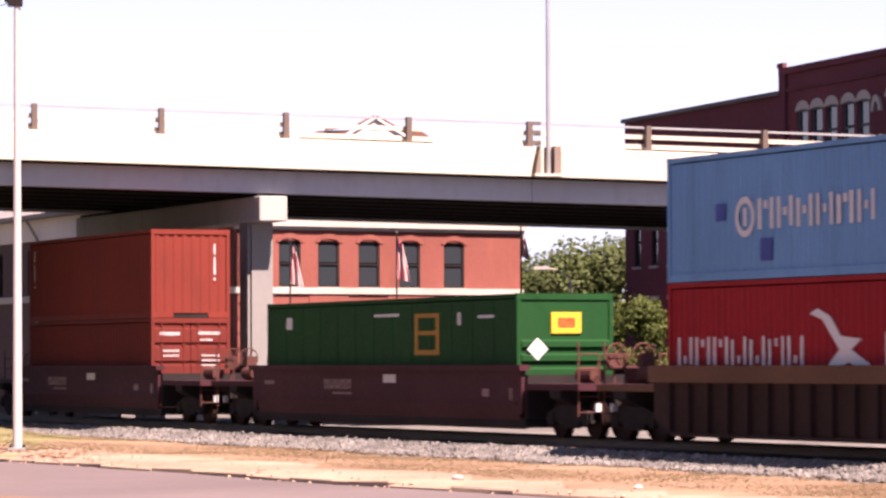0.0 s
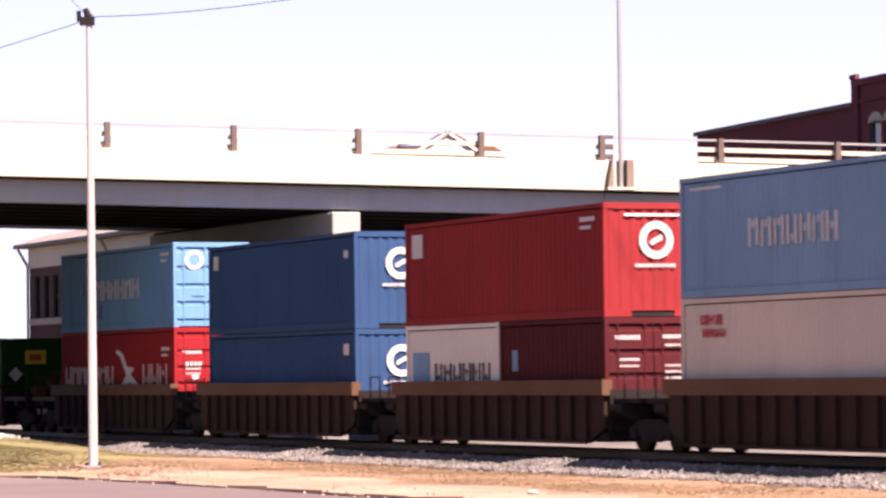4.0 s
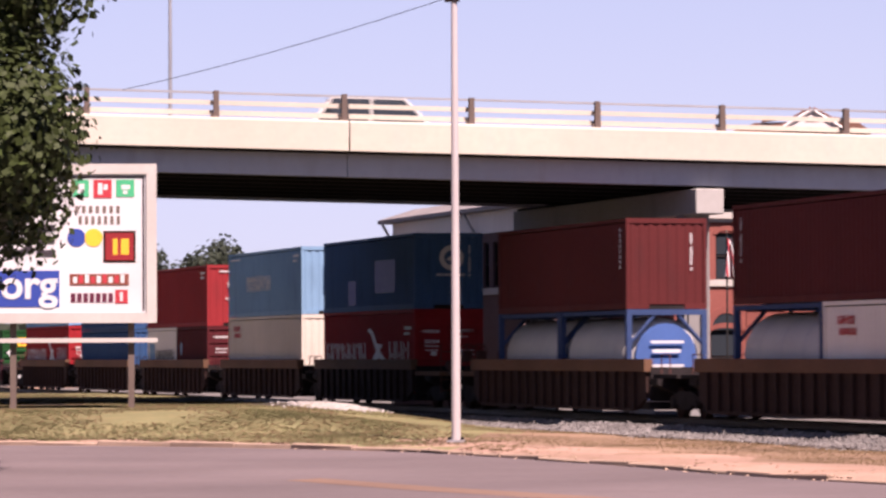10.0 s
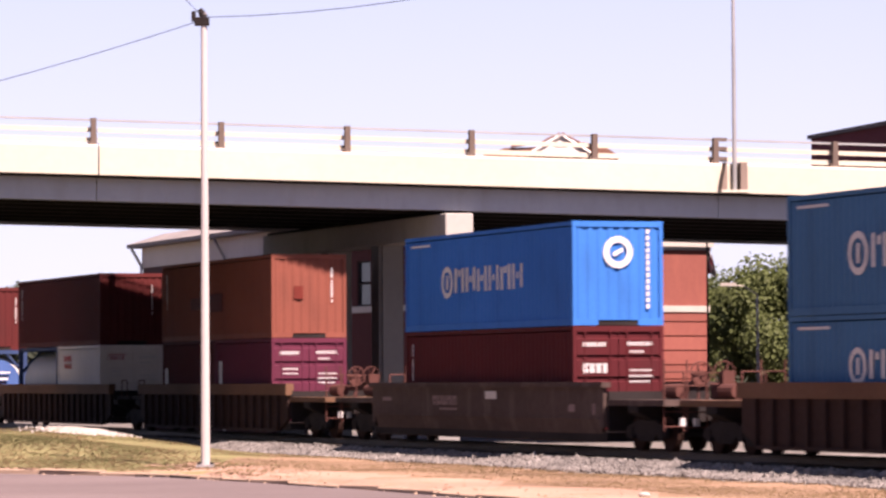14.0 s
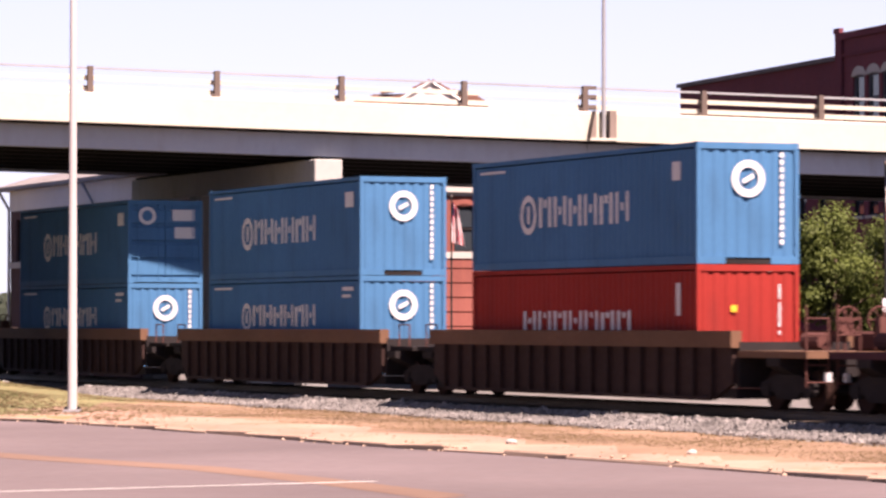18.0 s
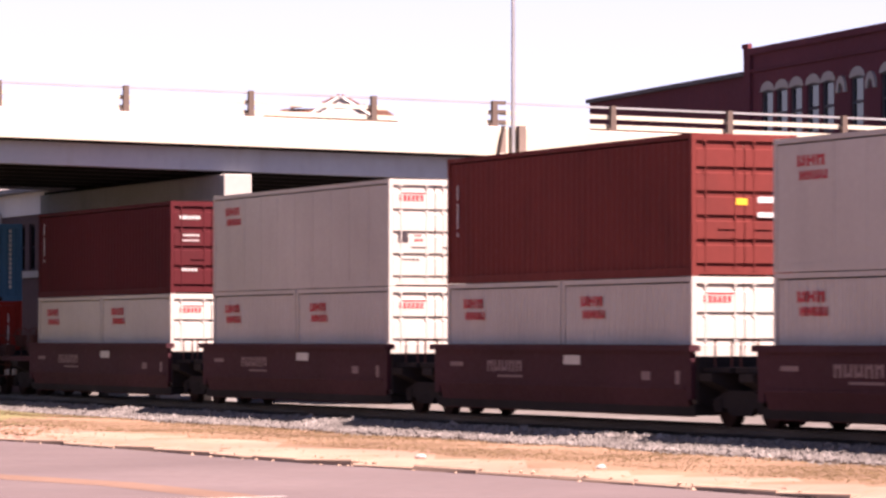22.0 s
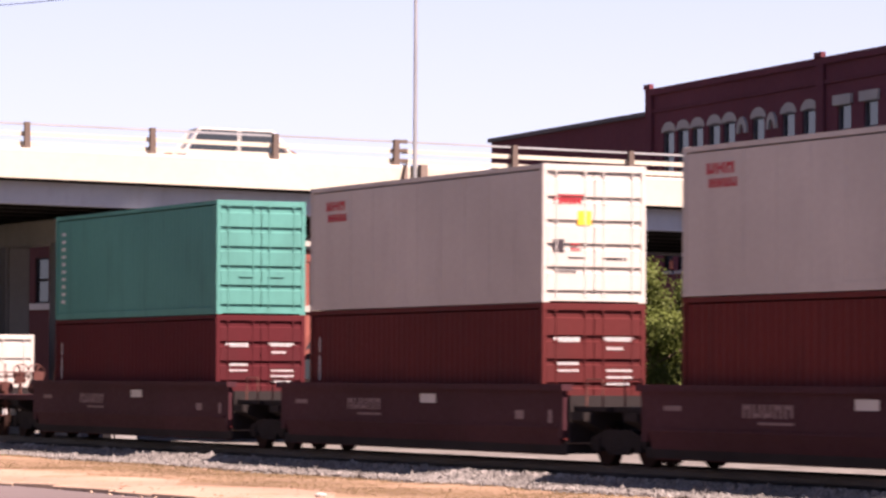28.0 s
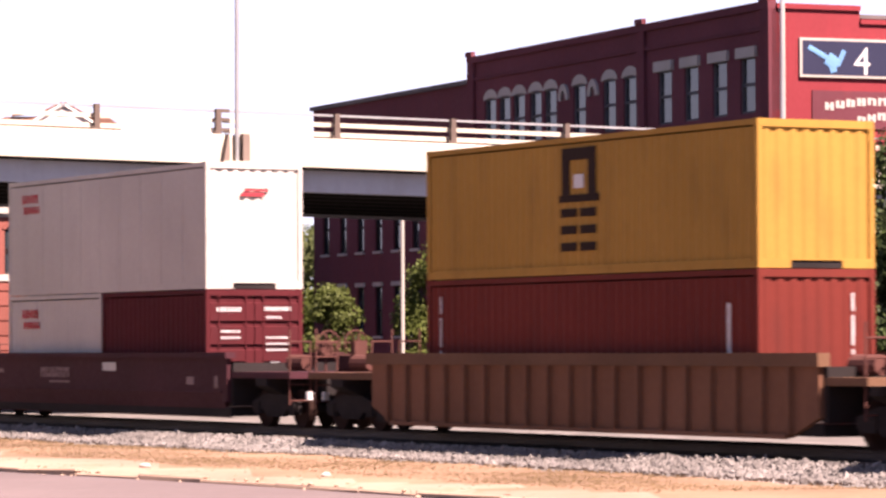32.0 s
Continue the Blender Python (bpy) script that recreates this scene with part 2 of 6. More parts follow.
KERB_SHADE = material("kerb_shadow_tone", (0.030, 0.024, 0.022), 0.95, 0, 0.3, 6, 0.01)
RUBBER = material("rubber", (0.02, 0.02, 0.02), 0.8, 0, 0.2)

# ---- mesh tools ----


def box(bm, x0, x1, y0, y1, z0, z1, m=None):
    vs = [bm.verts.new(p) for p in ((x0, y0, z0), (x1, y0, z0), (x1, y1, z0), (x0, y1, z0), (x0, y0, z1), (x1, y0, z1), (x1, y1, z1), (x0, y1, z1))]
    if m is not None:
        for v in vs:
            v.co = m @ v.co
    for f in ((0, 3, 2, 1), (4, 5, 6, 7), (0, 1, 5, 4), (1, 2, 6, 5), (2, 3, 7, 6), (3, 0, 4, 7)):
        bm.faces.new([vs[i] for i in f])


def rod(bm, a, b, r, r2=None, n=8, caps=True):
    """A round or tapered bar from a to b."""
    a, b = Vector(a), Vector(b)
    r2 = r if r2 is None else r2
    q = (b - a).to_track_quat('Z', 'Y')
    rings = []
    for p, rr in ((a, r), (b, r2)):
        rings.append([bm.verts.new(p + q @ Vector((math.cos(6.28319 * i / n) * rr, math.sin(6.28319 * i / n) * rr, 0))) for i in range(n)])
    for i in range(n):
        bm.faces.new((rings[0][i], rings[0][(i + 1) % n], rings[1][(i + 1) % n], rings[1][i]))
    if caps:
        bm.faces.new(rings[0][::-1])
        bm.faces.new(rings[1])


def prism(bm, pts, lo, hi, axis=0):
    """A profile of (a, b) points drawn out along an axis from lo to hi. Axis 0: (a, b) = (y, z); 1: (x, z); 2: (x, y)."""
    def at(p, w):
        return {0: (w, p[0], p[1]), 1: (p[0], w, p[1]), 2: (p[0], p[1], w)}[axis]
    r0 = [bm.verts.new(at(p, lo)) for p in pts]
    r1 = [bm.verts.new(at(p, hi)) for p in pts]
    n = len(pts)
    for i in range(n):
        bm.faces.new((r0[i], r0[(i + 1) % n], r1[(i + 1) % n], r1[i]))
    bm.faces.new(r0[::-1])
    bm.faces.new(r1)


def mesh_of(bm, name, mat, smooth=False):
    bmesh.ops.recalc_face_normals(bm, faces=bm.faces[:])
    me = bpy.data.meshes.new(name)
    bm.to_mesh(me)
    bm.free()
    me.materials.append(mat)
    if smooth:
        for p in me.polygons:
            p.use_smooth = True
    return me


def part(name, bm, mat, parent=None, label="", at=None):
    """Links a bmesh, or a mesh that is shared, as one object under a thing."""
    me = bm if isinstance(bm, bpy.types.Mesh) else mesh_of(bm, name, mat)
    ob = new(name, me)
    ob.parent = parent
    if at is not None:
        ob.matrix_basis = at
    if label:
        ob["label"] = label
    return ob


def boxes(*dims):
    bm = bmesh.new()
    for d in dims:
        box(bm, *d)
    return bm


def empty(name, m, label, category, group="", kind=""):
    ob = new(name)
    ob.matrix_basis = m
    ob.empty_display_size = 0.3
    return tagged(ob, label, category, group, kind)


# ---- where the track, the bridge and the train lie ----
TRACK = radians(-24.47)          # heading of the track, from +y towards +x
ALONG = Vector((math.sin(TRACK), math.cos(TRACK), 0))
ACROSS = Vector((math.cos(TRACK), -math.sin(TRACK), 0))
TRACK_OFF = 35.97                # from the camera to the centre line
TRACK_TURN = 90 + 24.47


def on_track(s, off=0.0, z=0.0):
    """A place s metres along the track, off metres beyond its centre line."""
    p = ALONG * s + ACROSS * (TRACK_OFF + off)
    return Vector((p.x, p.y, z))


def track_pose(s, off=0.0, z=0.0):
    p = on_track(s, off, z)
    return pose(p.x, p.y, p.z, 0, 0, TRACK_TURN)


BR_P = Vector((-7.019, 113.285, 0))
BR_TURN = 15.42
BR_E = Vector((math.cos(radians(BR_TURN)), math.sin(radians(BR_TURN)), 0))
BR_N = Vector((-BR_E.y, BR_E.x, 0))
BR_FALL = 0.0235                 # the deck falls towards the right


def polar(az, rng, z=0.0):
    a = radians(az)
    return Vector((math.sin(a) * rng, math.cos(a) * rng, z))


def high(el, rng):
    """Height over the rails of what is seen el degrees up at that range."""
    return EYE[2] + math.tan(radians(el)) * rng


MOVERS = []                      # things on the train: (thing, place on the train, height)


def run(t):
    """How far the train has gone by t seconds."""
    q = t - 16.0
    return 12.4777 * q - 0.027054 * q ** 2 - 0.00025516 * q ** 3 + 0.00004271 * q ** 4

# ---- ground, road and track ----
KERB = [(-400, 96), (-60, 92), (-25, 89.7), (-20.4, 88.8), (-16.3, 86.3), (-12.0, 82.5), (-7.4, 74.1), (-3.6, 66.0), (0.5, 59.0), (4.0, 52.0), (10.0, 41.0), (30.0, 4.0), (60, -60), (200, -400)]
ROAD_Z, SOIL_Z = -0.44, -0.36


def kerb_y(x):
    for (x0, y0), (x1, y1) in zip(KERB, KERB[1:]):
        if x <= x1:
            return y0 + (y1 - y0) * (x - x0) / (x1 - x0)
    return KERB[-1][1]


def ground_z(x, y):
    """The soil: a low bank swells on the left between the kerb and the track."""
    p = Vector((x, y, 0))
    o = p.dot(ACROSS) - TRACK_OFF
    past = y - kerb_y(x)
    if past < 0.05:
        return -0.75
    near = min(1.0, past / 1.5)
    z = -0.75 + (SOIL_Z + 0.75) * near
    swell = max(0.0, min(1.0, (-9 - x) / 12.0)) * max(0.0, min(1.0, past / 12.0)) * max(0.0, min(1.0, (-o - 3.4) / 3.0)) * max(0.0, min(1.0, (220 - y) / 80))
    z += 0.62 * swell * swell * (3 - 2 * swell)
    if past > 1.5:
        z += 0.05 * noise.noise(Vector((x * 0.25, y * 0.25, 0)))
    if abs(o) < 3.2:
        z = min(z, -0.62)
    elif abs(o) < 4.2:
        z = min(z, -0.62 + (abs(o) - 3.2) * 0.26)
    return z


def steps(*runs):
    out = []
    for a, b, d in runs:
        n = max(1, int(round((b - a) / d)))
        out += [a + (b - a) * i / n for i in range(n)]
    return out + [runs[-1][1]]


def build_ground():
    xs = steps((-2500, -300, 550), (-300, -60, 20), (-60, 36, 0.8), (36, 120, 6), (120, 2500, 400))
    ys = steps((-2500, -60, 600), (-60, 36, 8), (36, 150, 0.8), (150, 260, 8), (260, 3000, 400))
    verts = [(x, y, ground_z(x, y)) for y in ys for x in xs]
    w = len(xs)
    faces = [(j * w + i, j * w + i + 1, (j + 1) * w + i + 1, (j + 1) * w + i) for j in range(len(ys) - 1) for i in range(w - 1)]
    me = bpy.data.meshes.new("ground")
    me.from_pydata(verts, [], faces)
    me.materials.append(SOIL)
    me.materials.append(DARK_GROUND)
    me.materials.append(TURF)
    me.materials.append(TURF_DRY)
    me.materials.append(PALE_GRAVEL)
    for p in me.polygons:
        p.use_smooth = True
        if p.center.xy.dot(ACROSS.xy) > TRACK_OFF + 6.8:      # the yard past the track: pale gravel, then dark ground that also cuts bounced light
            p.material_index = 4 if p.center.xy.dot(ACROSS.xy) < TRACK_OFF + 21 else 1
            continue
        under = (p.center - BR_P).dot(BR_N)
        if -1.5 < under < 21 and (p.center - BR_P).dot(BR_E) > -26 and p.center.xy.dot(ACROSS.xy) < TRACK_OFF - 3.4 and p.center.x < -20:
            p.material_index = 1                              # unseen dark patch added under the bridge to cut bounced light
            continue
        x, y = p.center.xy
        o, past = p.center.xy.dot(ACROSS.xy) - TRACK_OFF, y - kerb_y(x)
        n = noise.noise(Vector((x * 0.35, y * 0.35, 7.0)))
        if past > 1.7 and o < -4.0 and (-9 - x) / 9.0 + 0.5 * n > 0.4:
            p.material_index = 2
        elif past > 1.5 and -8.8 + 2 * n < o < -4.2 + n:
            p.material_index = 3
    tagged(new("ground", me), "sandy soil with patches of dry grass beside the track", "ground", kind="structure")


def build_road():
    bm = bmesh.new()
    pts = [Vector((x, y, 0)) for x, y in KERB]
    pts = [p for p in pts if p.y > -100]
    far = [bm.verts.new((p.x, p.y, ROAD_Z)) for p in pts]
    near = [bm.verts.new((p.x - 140, p.y - 160, ROAD_Z)) for p in pts]
    for i in range(len(pts) - 1):
        bm.faces.new((far[i], far[i + 1], near[i + 1], near[i]))
    tagged(part("road", bm, ASPHALT), "worn grey-pink asphalt street in front of the track", "road", kind="structure")
    bm = bmesh.new()
    a, b = Vector((-9.5, 46.4, 0)), Vector((-2.7, 51.3, 0))
    d = (b - a).normalized()
    n = Vector((-d.y, d.x, 0)) * 0.09
    vs = [bm.verts.new((p.x, p.y, ROAD_Z + 0.006)) for p in (a - n, b - n, b + n, a + n)]
    bm.faces.new(vs)
    tagged(part("lane_line", bm, ROAD_PAINT), "worn white painted line on the asphalt", "road marking", kind="structure")
    bm = bmesh.new()
    row = [(-11.5, 64.3), (-8.7, 59.9), (-5.5, 55.6), (-3.5, 51.4), (-1.5, 46.5)]
    lo = [bm.verts.new((x - 0.2, y - 0.5, ROAD_Z + 0.004)) for x, y in row]
    hi = [bm.verts.new((x + 0.2, y + 0.7, ROAD_Z + 0.004)) for x, y in row]
    for i in range(len(row) - 1):
        bm.faces.new((lo[i], lo[i + 1], hi[i + 1], hi[i]))
    tagged(part("worn_lane_marking", bm, WORN_TAN), "faded tan turning-lane marking worn into the asphalt", "road marking", kind="structure")
    # the broken kerb, stone by stone
    rng = random.Random(5)
    kerb = empty("kerb", pose(0, 0, 0), "low broken concrete kerb edging the asphalt street", "kerb", kind="structure")
    x = -30.0
    while x < 6.0:
        run_x = rng.uniform(0.7, 1.3) if x > -14 else rng.uniform(1.6, 2.2)
        x1 = x + run_x
        p, q = Vector((x, kerb_y(x), 0)), Vector((x1, kerb_y(x1), 0))
        d = (q - p)
        ln = d.length
        m = pose(p.x, p.y, 0, 0, rng.uniform(-1, 1), math.degrees(math.atan2(d.y, d.x)))
        h = rng.uniform(0.05, 0.10) if x > -14 else rng.uniform(0.10, 0.14)
        bm = bmesh.new()
        prism(bm, [(-0.02, -0.5), (-0.02, h - 0.03), (0.02, h), (0.17, h), (0.18, -0.5)], 0.01, ln - (0.01 if rng.random() < 0.8 else rng.uniform(0.03, 0.10)), 0)
        for v in bm.verts:
            v.co.z += ROAD_Z if v.co.z > -0.4 else 0
            v.co.y += rng.uniform(-0.02, 0.02)
        part("kerb_stone", bm, KERB_STONE, kerb, at=m)
        # dark strips before the stones stand in for the kerb's broken shadow lines
        if x > -13 and noise.noise(Vector((x * 0.45, 0.0, 4.0))) + rng.uniform(-0.25, 0.25) > 0.12:
            bm = bmesh.new()
            a, run_t, w = rng.uniform(0, 0.2), rng.uniform(0.35, 0.98) * ln, rng.uniform(0.05, 0.14)
            edge = [(a + run_t * i / 7, -0.03 - w * rng.uniform(0.2, 1.0)) for i in range(8)]
            prism(bm, edge + [(a + run_t, -0.02), (a, -0.02)], ROAD_Z - 0.05, ROAD_Z + rng.uniform(0.01, 0.045), 2)
            part("broken_edge", bm, KERB_SHADE, kerb, "dark strip standing in for shadow at the kerb", at=m)
        x = x1
    # crumbs of concrete and gravel along the kerb
    verts, faces = [], []
    for _ in range(700):
        x = rng.uniform(-20, 5)
        if noise.noise(Vector((x * 0.5, 2.0, 1.0))) < rng.uniform(-0.4, 0.5):
            continue
        y, r = kerb_y(x) + rng.gauss(0.25, 0.28), rng.uniform(0.015, 0.05)
        z = ROAD_Z if y < kerb_y(x) else max(ground_z(x, y), ROAD_Z + (0.08 if y < kerb_y(x) + 0.2 else -0.2))
        k, turn = len(verts), rng.random() * 6.283
        for i in range(4):
            a = turn + 1.571 * i
            verts.append((x + math.cos(a) * r * rng.uniform(0.7, 1.4), y + math.sin(a) * r * rng.uniform(0.7, 1.2), z + r * rng.uniform(0.0, 0.3)))
        verts += [(x, y, z + r * rng.uniform(0.6, 1.1)), (x, y, z - r)]
        for i in range(4):
            faces += [(k + i, k + (i + 1) % 4, k + 4), (k + (i + 1) % 4, k + i, k + 5)]
    me = bpy.data.meshes.new("kerb_rubble")
    me.from_pydata(verts, [], faces)
    me.materials.append(KERB_STONE)
    tagged(new("kerb_rubble", me), "pale crumbs of concrete and gravel along the kerb", "gravel", kind="stuff")


def build_track():
    s0, s1 = 20.0, 420.0
    bm = bmesh.new()
    prof = [(-8.2, -0.75), (-7.6, -0.31), (-2.9, -0.33), (-1.75, -0.24), (-1.3, -0.20), (1.3, -0.20), (1.75, -0.24), (2.2, -0.37), (2.9, -0.60), (3.3, -0.75)]
    rows = []
    s = s0
    rng = random.Random(3)
    while s < s1:
        ring = []
        for y, z in prof:
            j = 0.05 if -0.7 < z else 0
            ring.append(bm.verts.new((s, y + rng.uniform(-j, j), z + rng.uniform(-j, j) * 0.5)))
        rows.append(ring)
        s += 0.45 if s < 190 else 3
    for a, b in zip(rows, rows[1:]):
        for i in range(len(prof) - 1):
            f = bm.faces.new((a[i], b[i], b[i + 1], a[i + 1]))
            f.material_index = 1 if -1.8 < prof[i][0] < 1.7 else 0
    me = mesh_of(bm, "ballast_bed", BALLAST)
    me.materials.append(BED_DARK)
    tagged(part("ballast_bed", me, BALLAST, at=track_pose(0)), "grey crushed-stone ballast bed under the rails", "ballast", kind="structure")
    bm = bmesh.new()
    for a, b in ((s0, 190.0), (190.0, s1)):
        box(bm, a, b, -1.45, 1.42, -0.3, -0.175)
    tagged(part("track_bed", bm, BED_DARK, at=track_pose(0)), "oily ballast between the rails, darkened for the train's shade", "ballast", kind="structure")
    # loose stones along the near shoulder
    rng = random.Random(8)
    verts, faces = [], []
    for i in range(38000):
        s = 46 + 105 * rng.random()
        y = 1.7 + abs(rng.gauss(0, 0.85))
        if y > 3.9:
            y = 1.8 + rng.random() * 1.2
        z = -0.22 if y < 1.75 else max(-0.24 - (y - 1.75) * 0.379, -0.60 if y < 3.2 else SOIL_Z - 0.03)
        r = rng.uniform(0.035, 0.085) * (1.7 if rng.random() < 0.06 else 1)
        k = len(verts)
        rot = Euler((rng.random() * 6, rng.random() * 6, rng.random() * 6)).to_matrix()
        for v in ((1, 0, 0), (-1, 0, 0), (0, 1, 0), (0, -1, 0), (0, 0, 0.8), (0, 0, -0.8)):
            p = rot @ Vector(v) * r * rng.uniform(0.7, 1.1)
            verts.append((s + p.x, y + p.y, z + 0.02 + p.z))
        faces += [tuple(k + q for q in f) for f in ((0, 2, 4), (2, 1, 4), (1, 3, 4), (3, 0, 4), (2, 0, 5), (1, 2, 5), (3, 1, 5), (0, 3, 5))]
    me = bpy.data.meshes.new("ballast_stones")
    me.from_pydata(verts, [], faces)
    me.materials.append(BALLAST)
    tagged(part("ballast_stones", me, BALLAST, at=track_pose(0)), "loose grey ballast stones on the track shoulder", "stones", kind="stuff")
    verts, faces = [], []
    for i in range(2600):            # a spill of pale gravel on the bank
        u = rng.random()
        x, y = -24.5 + 6.9 * u + rng.gauss(0, 0.5), 128 - 20 * u + rng.gauss(0, 0.9)
        z, r, k = ground_z(x, y) + 0.015, rng.uniform(0.03, 0.08), len(verts)
        rot = Euler((rng.random() * 6, rng.random() * 6, rng.random() * 6)).to_matrix()
        for v in ((1, 0, 0), (-1, 0, 0), (0, 1, 0), (0, -1, 0), (0, 0, 0.8), (0, 0, -0.8)):
            p = rot @ Vector(v) * r * rng.uniform(0.7, 1.1)
            verts.append((x + p.x, y + p.y, z + p.z))
        faces += [tuple(k + q for q in f) for f in ((0, 2, 4), (2, 1, 4), (1, 3, 4), (3, 0, 4), (2, 0, 5), (1, 2, 5), (3, 1, 5), (0, 3, 5))]
    me = bpy.data.meshes.new("gravel_spill")
    me.from_pydata(verts, [], faces)
    me.materials.append(STONE_WHITE)
    tagged(new("gravel_spill", me), "spill of pale gravel on the grassy bank", "gravel", kind="stuff")
    for off in (-0.7525, 0.7525):
        bm = bmesh.new()
        prism(bm, [(off - 0.07, -0.17), (off + 0.07, -0.17), (off + 0.02, -0.14), (off + 0.012, -0.04), (off + 0.036, -0.03), (off + 0.036, 0.0), (off - 0.036, 0.0), (off - 0.036, -0.03), (off - 0.012, -0.04), (off - 0.02, -0.14)], s0, s1, 0)
        tagged(part("rail", bm, RAIL_STEEL, at=track_pose(0)), "dark steel running rail", "rail", "rails of the track", "structure")
    ties = empty("sleepers", track_pose(0), "dark timber sleepers under the rails", "sleepers", kind="structure")
    me = mesh_of(boxes((-0.11, 0.11, -1.28, 1.28, -0.36, -0.172)), "sleeper", BARK)
    for i in range(200):
        part("sleeper", me, BARK, ties, at=pose(50 + i * 0.52, 0, random.uniform(-0.01, 0.004), 0, 0, random.uniform(-1, 1)))


# ---- the road bridge ----
SHEAR = Matrix(((1, 0, 0, 0), (0, 1, 0, 0), (-BR_FALL, 0, 1, 0), (0, 0, 0, 1)))
BR_M = pose(BR_P.x, BR_P.y, 0, 0, 0, BR_TURN)
PAR_TOP, PAR_BOT, FAS_BOT, POST_TOP = 8.637, 7.713, 6.955, 9.468
POST_STEP = 3.91
BR_WIDE, C0, C1 = 19.1, -75.0, 95.0


def build_bridge():
    br = empty("road_bridge", BR_M, "concrete road overpass with a pale parapet over the track", "bridge")
    joints = [C0] + [-11.6 + 19.6 * i for i in range(-3, 6)] + [C1]
    joints = sorted(j for j in joints if C0 <= j <= C1)
    for side, y0, y1 in ((0, 0.0, 0.32), (1, BR_WIDE - 0.32, BR_WIDE)):
        for a, b in zip(joints, joints[1:]):
            bm = bmesh.new()
            if side == 0:
                prof = [(y0 - 0.10, PAR_BOT), (y0 - 0.10, PAR_TOP - 0.06), (y0 - 0.06, PAR_TOP), (y1, PAR_TOP), (y1, PAR_BOT)]
            else:
                prof = [(y0, PAR_BOT), (y0, PAR_TOP), (y1 + 0.06, PAR_TOP), (y1 + 0.10, PAR_TOP - 0.06), (y1 + 0.10, PAR_BOT)]
            prism(bm, prof, a + 0.028, b - 0.028, 0)
            bmesh.ops.transform(bm, matrix=SHEAR, verts=bm.verts[:])
            part("parapet", bm, CONCRETE, br, "sunlit pale concrete parapet")
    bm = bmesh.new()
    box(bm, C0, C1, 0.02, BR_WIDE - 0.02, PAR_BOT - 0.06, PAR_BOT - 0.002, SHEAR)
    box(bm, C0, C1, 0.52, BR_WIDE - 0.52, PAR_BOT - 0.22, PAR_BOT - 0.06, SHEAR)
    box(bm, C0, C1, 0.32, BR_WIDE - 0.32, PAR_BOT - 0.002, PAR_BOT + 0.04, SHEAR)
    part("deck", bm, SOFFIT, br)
    for i in range(8):
        y = 0.5 + i * (BR_WIDE - 1.0 - 0.5) / 7
        low = FAS_BOT
        for a, b in zip(joints, joints[1:]):
            bm = bmesh.new()
            prof = [(y, low), (y + 0.5, low), (y + 0.5, low + 0.2), (y + 0.34, low + 0.34), (y + 0.34, PAR_BOT - 0.22), (y + 0.16, PAR_BOT - 0.22), (y + 0.16, low + 0.34), (y, low + 0.2)]
            if i in (0, 7):
                prof = [(y, low), (y + 0.5, low), (y + 0.5, PAR_BOT - 0.062), (y, PAR_BOT - 0.062)]
            prism(bm, prof, a + 0.01, b - 0.01, 0)
            bmesh.ops.transform(bm, matrix=SHEAR, verts=bm.verts[:])
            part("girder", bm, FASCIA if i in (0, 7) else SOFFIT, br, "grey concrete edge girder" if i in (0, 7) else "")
    # posts and rails on both parapets
    pb = bmesh.new()
    prism(pb, [(-0.090, 0), (0.090, 0), (0.078, 0.81), (-0.078, 0.81)], -0.12, 0.12, 1)
    box(pb, -0.16, -0.09, -0.08, 0.08, 0.02, 0.12)
    box(pb, -0.13, -0.08, -0.06, 0.06, 0.40, 0.47)
    post_me = mesh_of(pb, "post", POST_BROWN)
    for side, y in ((0, 0.13), (1, BR_WIDE - 0.13)):
        i0 = -19
        for i in range(i0, 25):
            c = POST_STEP * i
            part("post", post_me, POST_BROWN, br, at=pose(c, y, PAR_TOP - BR_FALL * c))
            if i == 2:
                for h in (0.10, 0.42, 0.70):
                    part("rail_end", boxes((c + 0.092, c + 0.36, y - 0.06, y + 0.06, PAR_TOP - BR_FALL * c + h, PAR_TOP - BR_FALL * c + h + 0.11)), POST_BROWN, br, "dark end of a rail at the post")
        for h, r in ((0.15, 0.075), (0.46, 0.07), (0.76, 0.032)):
            for a, b in zip(joints, joints[1:]):
                bm = bmesh.new()
                yy = y + 0.16 if side == 0 else y - 0.16
                box(bm, a + 0.02, b - 0.02, yy - 0.035, yy + 0.035, PAR_TOP + h - r, PAR_TOP + h + r, SHEAR)
                part("rail", bm, GALV if h > 0.7 else CONCRETE, br, "thin grey top rail" if h > 0.7 else "pale flat rail")
    # blocks added out of view; the left one keeps sky light off the underside
    for name, a, b in (("abutment", C0, -24.5), ("abutment", 66.0, C1)):
        bm = bmesh.new()
        box(bm, a, b, 0.3, BR_WIDE - 0.3, -1.0, FAS_BOT + 0.06, SHEAR)
        for v in bm.verts:
            if v.co.z < 2:
                v.co.z = -1.0
        part(name, bm, CAP_CONCRETE, br, "unseen concrete block added under the bridge end")
    # piers stand along the track on its far and near sides
    for c, long, cols in ((-0.40, 18.6, 4), (28.2, 15.2, 3)):
        pier = empty("bridge_pier", BR_M @ pose(c, 0.12, 0), "concrete pier with a flat cap under the bridge", "pier", "piers of the bridge")
        sk = pose(0, 0, 0, 0, 0, TRACK_TURN - BR_TURN)
        top = FAS_BOT - 0.10 - BR_FALL * c
        bm = boxes((0, long, -0.46, 0.46, top - 0.78, top))
        bmesh.ops.bevel(bm, geom=bm.edges[:], offset=0.03, segments=1, affect='EDGES')
        part("cap", bm, CAP_CONCRETE, pier, "pale concrete pier cap", at=sk)
